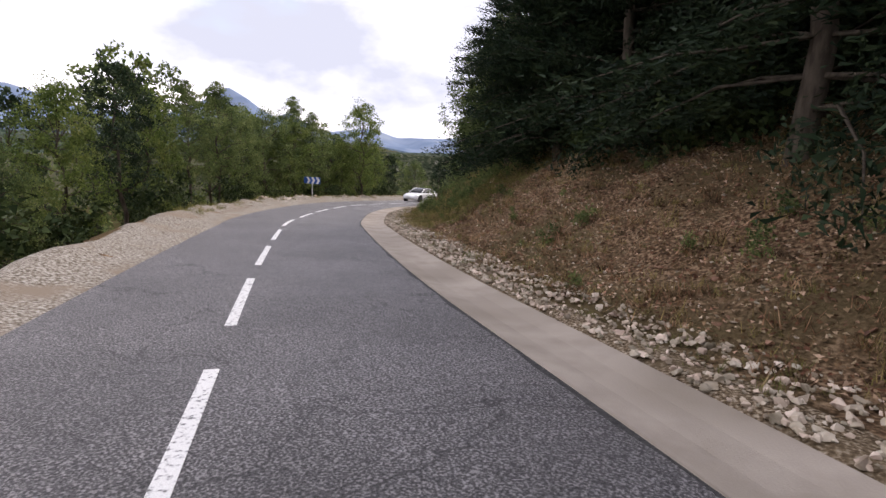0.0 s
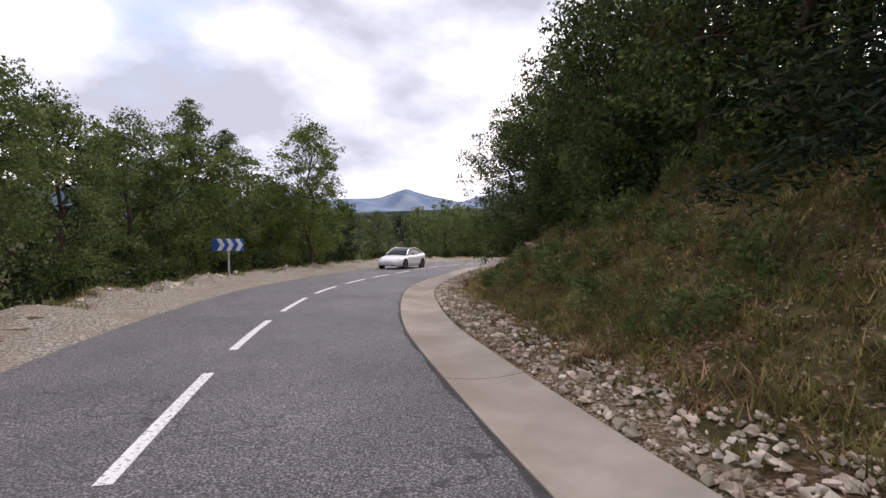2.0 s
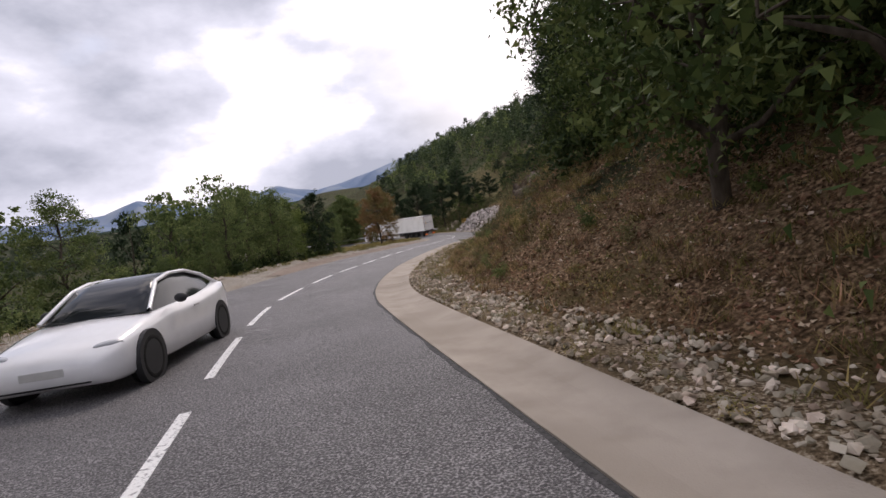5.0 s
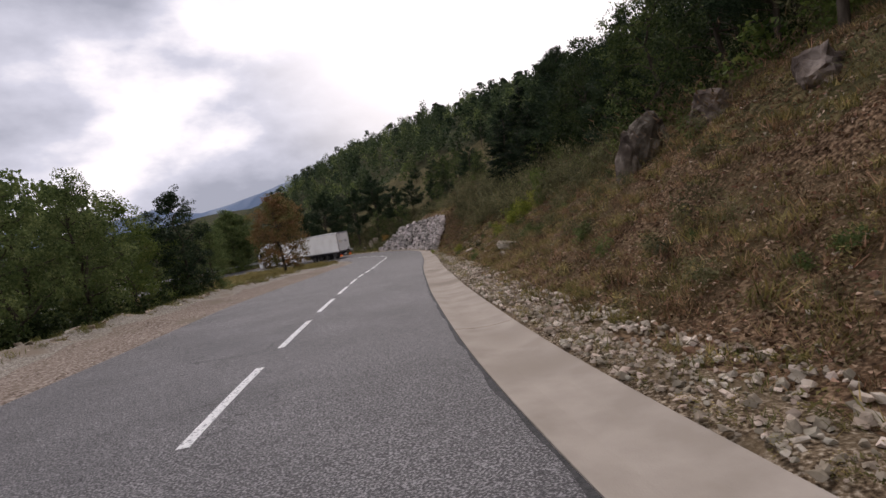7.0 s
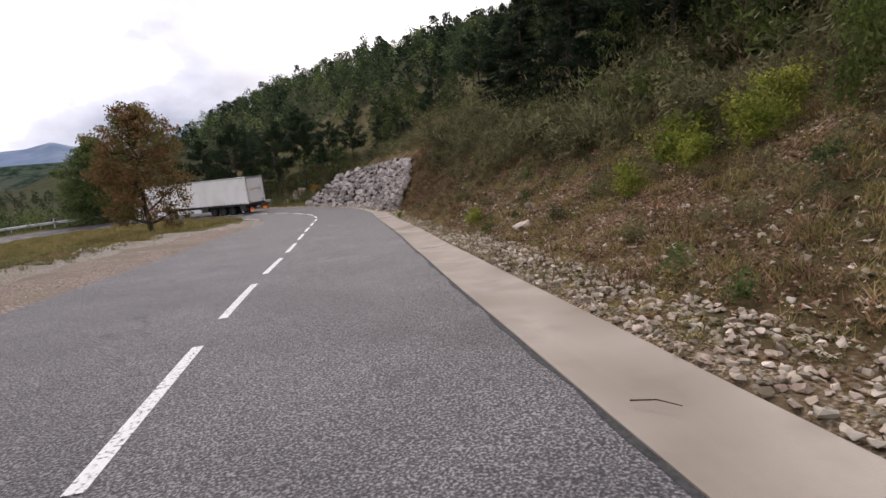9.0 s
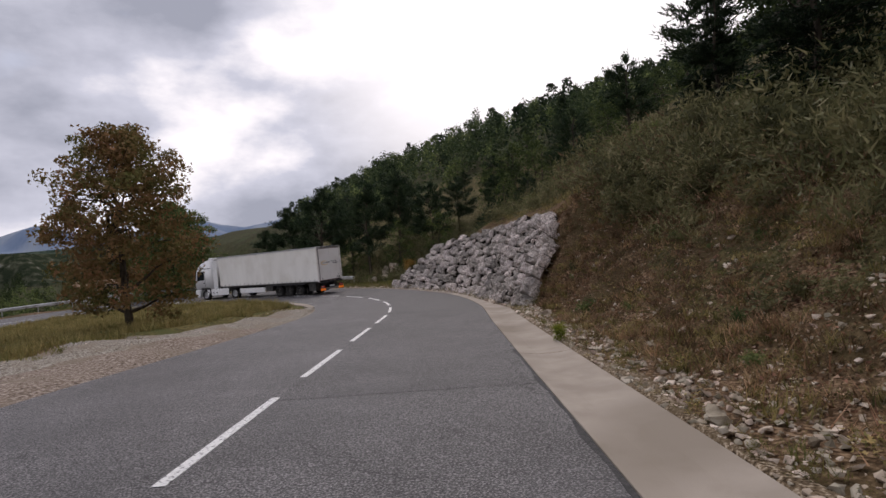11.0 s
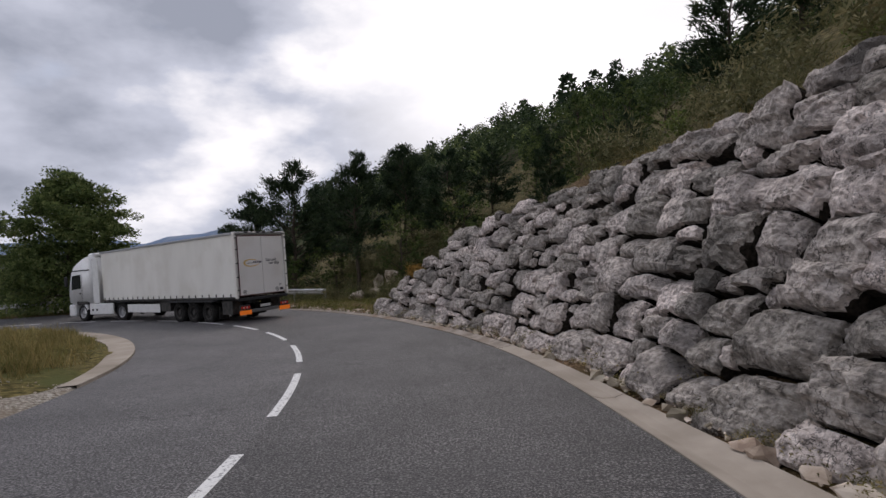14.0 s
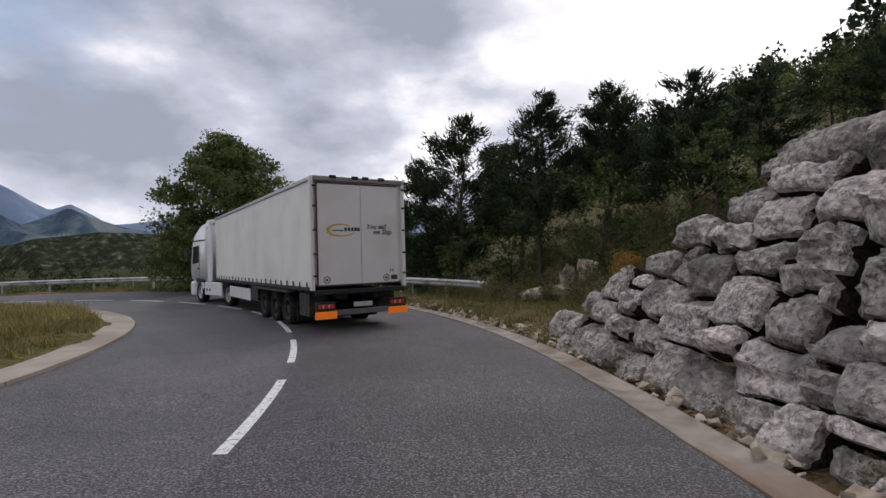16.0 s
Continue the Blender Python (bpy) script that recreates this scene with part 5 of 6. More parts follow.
# valley side: rows of trees, lower towards the lay-by
# trees before about s = 36 stand unseen behind the start, blocking sky light
s = 12.0
while s < 139:
    lo = float(edge_left(s) + shoulder_wide(s))
    grow = float(np.interp(s, [30, 46, 54, 60, 66, 88, 96, 106.5, 109, 114, 118, 122, 138], [0.4, 0.38, 0.48, 0.84, 1.0, 1.0, 0.95, 0.84, 0.36, 0.36, 0.46, 0.95, 1.08]))
    for row, off in enumerate((1.8, 5.0, 9.0) if s > 84 else (1.8, 5.0)):
        kind = RNG.choice(["oak", "light", "ash", "pine"], p=[0.44, 0.30, 0.14, 0.12])
        if kind == "ash" and (s > 90 or s < 52):
            kind = "oak"
        sd_spot(kind, s + RNG.uniform(-0.8, 0.8), -lo - off - RNG.uniform(-0.3, 1.2), grow * RNG.uniform(0.82, 1.08) * (0.84 if row == 0 else 1.0), 1 + (0.14 if s < 106 or s > 119 else 0.0) * row, 0 if row == 0 else 1)
    s += RNG.uniform(3.1, 4.2)
for kind, x, y, size, h in (("ash", -6.6, -13.2, 0.85, 1.0), ("light", -7.9, -3.5, 1.05, 1.0), ("pine", -15.0, 50.5, 0.7, 1.0), ("oak", -13.5, 51.5, 0.66, 1.0), ("light", -15.5, 47.5, 0.75, 1.0)):
    spots[kind, 0].append((x, y, size, RNG.uniform(0, 6.28), h))
# hill side
# the first big firs, to about s = 36, are added out of view as shade
s = 6.0
while s < 142:
    base = float(gut(s)) + 1.3
    q0 = float(np.interp(s, [30, 44, 58, 68, 76, 92, 102, 128, 142], [3.8, 4.2, 4.7, 4.4, 3.6, 4.2, 5.2, 7.8, 9.6]))
    for row, off in enumerate((0.0, 2.7, 5.4, 8.4) if 33 < s < 68 else (0.0, 3.6)):
        if s < 64:
            kind = RNG.choice(["fir", "r_dark", "r_pine", "r_oak"], p=[0.92, 0.02, 0.05, 0.01])
        else:
            kind = RNG.choice(["r_dark", "r_oak", "r_red", "r_pine"], p=[0.20, 0.64, 0.07, 0.09]) if s < 97 else RNG.choice(["r_dark", "r_oak", "r_pine"], p=[0.56, 0.2, 0.24])
        big = float(np.interp(s, [36, 50, 60, 72, 96, 106], [1.5, 1.32, 1.12, 0.86, 0.86, 0.76]))
        sd_spot(kind, s + RNG.uniform(-0.9, 0.9), base + q0 + off + RNG.uniform(-0.4, 0.9), big * RNG.uniform(0.85, 1.12), 1.0, 0 if row == 0 and s > 33 else 1)
    s += RNG.uniform(3.0, 4.0)
for kind, x, y, k in (("r_oak", 6.4, -3.6, 0.95), ("r_oak", 5.9, 0.2, 0.85), ("r_oak", 8.8, -6.6, 0.9)):
    spots[kind, 0].append((x, y, k, RNG.uniform(0, 6.28), 1.0))
# open hillside: scattered pines and small oaks
for x, y, k in ((16.5, 54, 1.0), (20, 63, 0.9), (17, 73, 0.9), (25, 78, 1.0), (15, 88, 0.8), (22, 93, 1.0), (11, 103, 0.6), (-3.2, 107.4, 1.3), (-9.2, 112.0, 1.68), (4.0, 104, 0.95), (0.5, 110, 1.2),
                (7.5, 107, 0.8), (-14, 118, 1.65), (-6, 118, 1.4), (1, 119, 1.3), (-18.5, 124, 1.5), (29, 66, 1.1), (24, 51, 1.0), (13.6, 49.0, 1.1), (15.4, 53.5, 1.2), (13.0, 45.0, 0.95), (17.5, 57.5, 1.15), (20, 41, 0.95), (17.5, 33, 0.9), (-12.5, 122, 1.3), (9, 97, 0.45), (12, 92, 0.45)):
    spots["r_pine", 0 if k >= 1.08 else 1].append((x, y, k, RNG.uniform(0, 6.28), RNG.uniform(0.9, 1.1)))
for x, y, k in ((13, 45, 0.5), (12.5, 51, 0.45), (14.5, 81, 0.5), (17, 98, 0.6), (10.5, 94, 0.5), (21, 47, 0.7), (13, 35, 0.5), (11, 108, 0.6), (-5.5, 110.5, 0.75), (0.5, 102.5, 0.6), (4.5, 100, 0.55), (-8.5, 108.5, 0.5)):
    spots["r_oak", 1].append((x, y, k, RNG.uniform(0, 6.28), RNG.uniform(0.9, 1.1)))
for x, y, k in ((13, 56, 0.72), (12.6, 61, 0.66), (15, 59, 0.8), (14.8, 64, 0.75), (16.8, 62, 0.8), (12.2, 52, 0.6), (15.2, 50, 0.75), (17.2, 55, 0.85), (13.8, 67.5, 0.6)):
    spots["fir" if k < 0.73 else "r_dark", 1].append((x, y, k, RNG.uniform(0, 6.28), RNG.uniform(0.9, 1.1)))
# the near edge of the wood above the bend
r = np.random.RandomState(44)
x_, y_ = r.uniform(8, 60, 400), r.uniform(50, 140, 400)
z_, s_, d_ = land(x_, y_)
near = np.hypot(x_ - 1, y_ - 80)
picked = np.nonzero((d_ > np.interp(s_, [140, 160, 176], [21, 18, 14])) & (near > 24) & (near < 60) & ((x_ - 2.0) * 0.927 + (y_ - 97.0) * 0.375 > 8))[0][:44]
for n_, i_ in enumerate(picked):
    spots[("r_pine", "r_oak", "r_dark")[n_ % 3], 1].append((x_[i_], y_[i_], r.uniform(0.5, 0.78), r.uniform(0, 6.28), r.uniform(0.85, 1.1)))
for (key, far), where in spots.items():
    if where:
        put_all(KINDS[key][far], where)
    else:
        for o in (*KINDS[key][far].children, KINDS[key][far]):
            bpy.data.objects.remove(o)

CHESTNUT = plant("chestnut_tree", broadleaf(81, 8.2, 5.9, 0.14, 28, 16, 52, 0.16, 0.18, 1.1), M_BARK, L_RUST, "small chestnut tree with browning autumn leaves on the verge", "tree")
put_all(CHESTNUT, [(-11.2, 70.2, 1.0, 0.4, 1.0)])
WILLOW = plant("round_tree", broadleaf(91, 10.4, 8.8, 0.03, 36, 20, 64, 0.22, 0.22), M_BARK, L_OAK, "round bushy green tree behind the guardrail", "tree")
put_all(WILLOW, [(-25.2, 108.3, 1.06, 0.9, 0.9)])

# bushes: leafy, broom and dry ones as loose growth
B_LEAF = [bush_arrays(100 + k, 240, 0.11) for k in range(4)]
B_BROOM = [broom_arrays(110 + k, 280, 0.42) for k in range(2)] + [bush_arrays(114 + k, 300, 0.11, 9, 0.32) for k in range(4)]
B_BIG = [bush_arrays(150 + k, 800, 0.055, 12) for k in range(3)]
B_MAT = [bush_arrays(140 + k, 72, 0.10, 6, 0.45) for k in range(5)]
B_DENSE = [bush_arrays(170 + k, 760, 0.07, 12, 0.3) for k in range(3)]
B_TWIG = [broom_arrays(120 + k, 110, 0.75) for k in range(3)]


def strewn(n, s_span, q_span, size, squash=(0.7, 1.1), power=1.0, left=False, seed=0):
    """Random spots on the bank (q from the gravel's edge), or on the valley side."""
    r = np.random.RandomState(seed)
    out = []
    for k in range(n):
        s = r.uniform(*s_span)
        q = q_span[0] + (q_span[1] - q_span[0]) * r.uniform() ** power
        d = -(float(edge_left(s) + shoulder_wide(s)) + q) if left else float(gut(s)) + 1.3 + q
        x, y, _ = on_road(s, d)
        out.append([x, y, 0.0, r.uniform(*size), r.uniform(0, 6.28), r.uniform(*squash)])
    a = np.array(out)
    a[:, 2] = ground_z(a[:, 0], a[:, 1])
    return [tuple(v) for v in a]


scattered("undergrowth", B_LEAF, strewn(200, (30, 140), (0.3, 3.5), (0.8, 2.0), left=True, seed=1), L_DARK, "dark leafy undergrowth beneath the roadside trees", "undergrowth")
scattered("undergrowth", B_LEAF, strewn(220, (10, 106), (3.8, 10.0), (0.8, 2.2), seed=2) + strewn(60, (28, 62), (4.6, 6.4), (1.4, 2.4), seed=22), L_DARK, "dark leafy undergrowth at the edge of the wood", "undergrowth")
scattered("hillside_scrub", B_BROOM, strewn(350, (123, 160), (3.6, 18.0), (1.1, 2.6), seed=3) + strewn(100, (104, 123), (7.4, 18.0), (1.1, 2.4), seed=42) + strewn(260, (159, 182), (2.6, 16), (0.8, 2.0), seed=4) + strewn(150, (146, 163), (2.6, 9.0), (0.9, 2.0), seed=34) + strewn(160, (182, 196), (2.5, 18), (0.7, 1.9), seed=9) + strewn(60, (181, 193), (1.6, 8.0), (0.6, 1.3), seed=44) + strewn(26, (153, 162), (2.0, 5.0), (1.0, 1.9), seed=38) + strewn(26, (157.5, 163), (2.2, 6.0), (1.3, 2.3), seed=48) + strewn(110, (92, 156), (0.6, 5.0), (0.45, 1.0), (0.6, 0.9), seed=39), L_BROOM, "olive broom scrub on the hillside", "scrub")
scattered("tall_broom", B_DENSE, strewn(30, (154.5, 162.6), (2.3, 6.5), (1.5, 2.5), (0.75, 1.05), seed=55) + strewn(40, (126, 154), (4.0, 9.0), (1.2, 2.2), (0.7, 1.0), seed=56) + strewn(90, (187, 199), (9.8, 16.5), (1.5, 2.5), (0.8, 1.1), seed=57), L_BROOM, "tall dense broom bushes above the bank", "scrub")
scattered("hillside_bushes", B_LEAF, strewn(150, (106, 160), (5.5, 18.0), (0.9, 2.2), seed=32) + strewn(40, (160, 182), (4, 14), (0.8, 1.6), seed=33), L_LIGHT, "fresh green bushes among the broom on the hillside", "scrub")
scattered("dry_scrub", B_TWIG, strewn(620, (38, 160), (0.0, 7.0), (0.25, 0.7), seed=5) + strewn(170, (104, 160), (4, 16), (0.7, 1.6), seed=6) + strewn(60, (150, 162), (0.6, 6.0), (0.8, 1.5), seed=40) + strewn(30, (157.5, 163), (2.0, 5.5), (1.2, 2.0), seed=49), L_DRYBUSH, "dry brown twiggy scrub on the bank", "scrub")
scattered("green_scrub", B_LEAF, strewn(110, (40, 160), (0.0, 5.0), (0.25, 0.7), seed=7) + strewn(120, (60, 78), (0.3, 5.0), (0.35, 1.0), seed=8), L_OAK, "low green bushes on the bank", "scrub")
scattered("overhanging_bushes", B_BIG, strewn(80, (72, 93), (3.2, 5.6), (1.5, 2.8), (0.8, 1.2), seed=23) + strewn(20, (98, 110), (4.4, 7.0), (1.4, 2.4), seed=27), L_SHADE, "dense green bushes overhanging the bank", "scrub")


B_CLUMP = [tuft(160 + k, 50, 0.40, 1.3, 0.011) for k in range(6)]
scattered("withered_plants", B_CLUMP, strewn(2300, (38, 162), (-0.4, 7.5), (0.35, 1.0), (0.5, 0.9), seed=24) + strewn(750, (97, 130), (0.2, 6.5), (0.4, 0.9), (0.4, 0.8), seed=43) + strewn(420, (146, 162.5), (-0.4, 7.0), (0.4, 1.1), (0.5, 0.9), seed=28) + strewn(380, (157.5, 163.2), (-0.3, 3.4), (0.3, 0.8), (0.5, 0.9), seed=45) + strewn(350, (146, 163), (4, 13), (0.5, 1.2), (0.5, 0.9), seed=50), L_THATCH, "brown withered grass clumps drooping on the bank", "undergrowth")
scattered("olive_plants", B_CLUMP, strewn(1500, (57, 162), (-0.6, 6.5), (0.35, 0.95), (0.5, 0.9), seed=25) + strewn(250, (96, 128), (0.2, 6.0), (0.5, 1.15), (0.5, 0.9), seed=26) + strewn(520, (57, 82), (-0.2, 5.5), (0.5, 1.1), (0.5, 0.9), seed=41) + strewn(260, (148, 162.5), (-0.5, 7.0), (0.4, 1.0), (0.5, 0.9), seed=37) + strewn(130, (157.5, 163.2), (-0.3, 3.4), (0.3, 0.8), (0.5, 0.9), seed=46), L_OLIVE, "olive green grass clumps drooping on the bank", "undergrowth")
scattered("low_plants", B_MAT, strewn(500, (57, 160), (-0.8, 5.0), (0.3, 0.75), (0.4, 0.7), seed=36) + strewn(320, (85, 160), (-1.22, -0.95), (0.14, 0.4), (0.4, 0.8), seed=20) + strewn(110, (159, 182), (-1.22, -0.85), (0.2, 0.42), (0.4, 0.7), seed=29) + strewn(46, (166, 182), (-1.15, -0.5), (0.3, 0.62), (0.5, 0.9), seed=58), L_OLIVE, "low olive green plants along the bank", "undergrowth")


def bush(name, x, y, size, mat, label, seed, squash=1.0, leaves=2400, leaf=0.05):
    v, f = bush_arrays(seed, leaves, leaf, lobes=10)
    ob = new(name, fast_mesh(name, v * np.array([size, size, size * squash]), f, mat))
    ob.location = (x, y, land_at(x, y) - 0.05)
    return tagged(ob, label, "bush")


for x_, y_, k_, seed_ in ((6.5, 38.3, 1.35, 201), (6.6, 40.5, 1.5, 202), (5.9, 39.2, 0.95, 203), (5.55, 40.7, 1.1, 208), (7.3, 38.5, 1.3, 209), (4.3, 47.5, 0.8, 210), (3.6, 57.4, 0.5, 211)):
    bush("yellow_green_bush", x_, y_, k_, L_YELLOW, "bright yellow-green leafy bush on the bank", seed_, 1.0, 1500, 0.06)
bush("pale_bush", 6.9, 36.8, 1.1, L_LIGHT, "pale green sapling bush high on the bank", 212, 1.9, 1400, 0.07)
bush("ochre_bush", 1.15, 101.2, 1.9, L_ORANGE, "dry ochre bush at the end of the rock wall", 204, 0.8)
bush("green_bush", -3.5, 103.5, 1.4, L_LIGHT, "fresh green bush beside the guardrail", 205, 0.8)
bush("green_bush", -6.5, 106.5, 1.6, L_LIGHT, "fresh green bush behind the guardrail", 206, 0.8)
bush("green_bush", -1.0, 101.0, 1.3, L_OAK, "fresh green bush beside the guardrail", 207, 0.8)

# grass, fallen leaves
T_DRY = [tuft(130 + k, 24, 0.5, 1.1, 0.013) for k in range(5)]
scattered("dry_grass", T_DRY, strewn(1700, (38, 160), (-0.3, 6.5), (0.2, 0.6), seed=11) + strewn(260, (162, 181), (2.0, 4.2), (0.4, 0.9), seed=30) + strewn(450, (118, 142), (0.0, 3.6), (0.3, 0.75), seed=31), L_GRASS, "dry straw-coloured grass tufts on the bank", "grass")
scattered("green_grass", T_DRY, strewn(2000, (38, 178), (-1.0, 5.5), (0.15, 0.42), seed=12, power=1.5) + strewn(1900, (56, 73), (0.0, 5.5), (0.3, 0.7), seed=19), L_GREENGRASS, "olive green grass tufts along the gutter", "grass")
scattered("verge_grass", T_DRY, strewn(1100, (60, 158), (-0.8, 1.4), (0.3, 0.8), left=True, seed=13), L_GREENGRASS, "grass tufts on the rubble lip of the shoulder", "grass")


def island_spots(n, size, seed, inner=0.9):
    r = np.random.RandomState(seed)
    out = []
    while len(out) < n:
        s = r.uniform(146, 228)
        d = -float(edge_left(s)) - inner - float(np.interp(s, [146, 158, 168, 174], [4.6, 3.2, 1.0, 0.2])) - r.uniform() ** 1.3 * 13
        x, y, _ = on_road(s, d)
        out.append([x, y, 0, r.uniform(*size), r.uniform(0, 6.28), r.uniform(0.7, 1.2)])
    a = np.array(out)
    z, ss, dd = land(a[:, 0], a[:, 1])
    a[:, 2] = ground_z(a[:, 0], a[:, 1])
    keep = -dd > edge_left(ss) + 0.7
    return [tuple(v) for v in a[keep]]


scattered("island_grass", T_DRY, island_spots(4600, (0.5, 1.1), 14), L_GRASS, "long dry golden grass on the island inside the bend", "grass")
scattered("island_grass", T_DRY, island_spots(1500, (0.4, 0.9), 15), L_GREENGRASS, "olive green grass on the island inside the bend", "grass")
scattered("bend_grass", T_DRY, strewn(1200, (180, 215), (-1.2, 5.0), (0.4, 1.0), seed=16), L_GREENGRASS, "rough green grass outside the bend", "grass")


def litter(n, s_span, q_span, seed, mat, label):
    r = np.random.RandomState(seed)
    sp = np.array(strewn(n, s_span, q_span, (1, 1), seed=seed))
    c = sp[:, :3] + (0, 0, 0.025)
    v, f = leaf_cards(c, 0.056, 0.044, r, along=np.column_stack([r.normal(size=n), r.normal(size=n), np.zeros(n)]) * 2)
    tagged(new("fallen_leaves", fast_mesh("fallen_leaves", v, f, mat)), label, "leaf litter", kind="stuff")


litter(115000, (36, 161), (-0.1, 7.5), 17, L_LITTER, "brown fallen leaves and clods on the bank")
litter(9000, (156.5, 163.4), (-0.3, 3.6), 47, L_LITTER, "brown fallen leaves beside the rock wall")
litter(80000, (36, 163), (-0.2, 7.0), 18, L_PALELITTER, "pale dry leaves and chips strewn on the bank")

# far woods
F_PAT = []
for k in range(5):
    rng = np.random.RandomState(300 + k)
    cs = []
    for j in range(10):
        f = j / 9
        a, rr = rng.uniform(0, 6.28), (0.30 if f < 0.85 else 0.1) * rng.uniform(0.5, 1.1)
        c = np.array([math.cos(a) * rr, math.sin(a) * rr, 0.22 + 0.68 * f])
        cs.append(c + np.clip(rng.normal(size=(21, 3)), -1.5, 1.5) * rng.uniform(0.07, 0.11))
    F_PAT.append(leaf_cards(np.vstack(cs), 0.075, 0.065, rng))
P_PAT = []
for k in range(3):
    rng = np.random.RandomState(320 + k)
    t = rng.uniform(0.0, 0.95, 190) ** 0.8
    a = rng.uniform(0, 6.28, 190)
    r = (0.30 * (1 - t * t) + 0.05) * rng.uniform(0.3, 1.1, 190)
    P_PAT.append(leaf_cards(np.column_stack([np.cos(a) * r, np.sin(a) * r, 0.1 + 0.9 * t]), 0.11, 0.07, rng))


def wood_spots(n, xr, yr, size, seed, side, far_bias=1.0):
    r = np.random.RandomState(seed)
    x, y = r.uniform(*xr, n * 4), yr[0] + (yr[1] - yr[0]) * r.uniform(size=n * 4) ** far_bias
    z, s, d = land(x, y)
    foot = (x - 2.0) * 0.927 + (y - 97.0) * 0.375
    if side > 0:
        keep = np.where(s > 176, (foot > 13) & (d > 15), d > np.interp(s, [95, 126, 130, 165], [17, 19, 24, 20]))
    else:
        keep = ((d < -17) & (s < 142)) | ((d > 15) & (s > 200) & (foot < -3))
        keep &= ~((np.abs(d) < 9)) & (np.hypot(x + 25, y - 108) > 48)
    keep &= np.hypot(x - 1, y - 80) > 58
    idx = np.nonzero(keep)[0][:n]
    return [(x[i], y[i], z[i] - 0.3, r.uniform(*size), r.uniform(0, 6.28), r.uniform(0.8, 1.15)) for i in idx]


scattered("hillside_wood", F_PAT, wood_spots(1050, (-30, 190), (-40, 390), (5.4, 9.0), 31, 1), L_HILLWOOD, "dark oak wood covering the hillside", "woodland")
scattered("hillside_wood", F_PAT, wood_spots(520, (-40, 190), (30, 390), (5.0, 8.4), 32, 1), L_OAK, "green oak wood covering the hillside", "woodland")
scattered("hillside_pines", P_PAT, wood_spots(420, (-40, 190), (-40, 390), (6.0, 9.2), 33, 1), L_PINE, "dark pines among the hillside oaks", "woodland")
scattered("valley_wood", F_PAT, wood_spots(320, (-150, 0), (-80, 260), (5.0, 8.0), 34, -1), L_OAK, "green wood falling into the valley", "woodland")
scattered("valley_wood", F_PAT, wood_spots(260, (-320, -30), (60, 420), (6.0, 9.0), 35, -1), L_DARK, "dark wood on the valley slopes", "woodland")

# ---- mountains and the far valley ----
def ridge(name, dist, profile, foot, mat, label, seed, rough=0.25, depth=0.35, rows=9):
    """A range of hills at a distance: crest heights by bearing (degrees left of north), with gullies down to the foot."""
    b = np.arange(profile[0][0], profile[-1][0] + 0.01, 0.35)
    e = np.interp(b, [p[0] for p in profile], [p[1] for p in profile])
    rng = np.random.RandomState(seed)
    wig = sum(np.sin(np.radians(b) * f + rng.uniform(0, 6.28)) / f ** 0.8 for f in (23, 51, 97, 190)) * rough * 2.2
    verts = []
    for r in range(rows):
        f = r / (rows - 1)
        dd = dist * (1 - depth * f) * (1 + 0.02 * np.sin(np.radians(b) * 60 + r))
        top = dist * np.tan(np.radians(np.maximum(e + wig * 0.3, -2.5)))
        z = foot + (top - foot) * (1 - f) ** 1.25 * (1 + (rough * 0.5 * np.sin(np.radians(b) * 75 + r * 1.3) if 0 < r < rows - 1 else 0))
        verts.append(np.column_stack([-np.sin(np.radians(b)) * dd, np.cos(np.radians(b)) * dd + 40, z]))
    n = len(b)
    back = verts[0].copy()
    back[:, :2] *= 1.25
    back[:, 2] = foot
    verts = [back] + verts
    faces = [(k * n + i, k * n + i + 1, (k + 1) * n + i + 1, (k + 1) * n + i) for k in range(rows) for i in range(n - 1)]
    ob = mesh_object(name, np.vstack(verts), faces, mat, smooth=True)
    return tagged(ob, label, "mountains", kind="structure")


# distance haze is put into the blue-grey base colour of the far range
M_FARHAZE = material("hazed_far_mountain", [(0.13, 0.18, 0.27), (0.19, 0.24, 0.33)], scale=0.006, rough=1.0, stain=(0.24, 0.28, 0.34), stain_scale=0.004, specular=0.0)
M_MIDHILL = material("wooded_hill", [(0.016, 0.028, 0.022), (0.04, 0.058, 0.042), (0.07, 0.088, 0.065)], scale=0.07, detail=9.0, rough=1.0, stain=(0.08, 0.09, 0.07), stain_scale=0.012, specular=0.0,
                     bump=1.0, bump_scale=0.12, bump_dist=6.0)
M_SCREE = material("scree_hill", [(0.025, 0.033, 0.02), (0.07, 0.075, 0.05), (0.27, 0.255, 0.235)], scale=0.22, detail=10.0, rough=1.0, specular=0.0, bump=1.0, bump_scale=0.15, bump_dist=4.0, spread=(0.46, 0.80))

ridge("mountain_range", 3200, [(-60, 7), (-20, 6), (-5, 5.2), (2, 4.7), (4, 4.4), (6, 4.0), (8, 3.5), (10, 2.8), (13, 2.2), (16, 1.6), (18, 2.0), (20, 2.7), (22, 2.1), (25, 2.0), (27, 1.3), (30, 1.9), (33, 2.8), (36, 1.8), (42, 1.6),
      (44.5, 2.4), (47.5, 2.1), (50.5, 1.8), (53.5, 3.6), (55, 3.1), (57.5, 4.6), (59.5, 5.6), (61.5, 4.4), (65, 2.6), (71, 2.6), (77, 4.2), (90, 3.8), (130, 3), (200, 3)], -70, M_FARHAZE, "hazy blue mountain range far beyond the valley", 5)
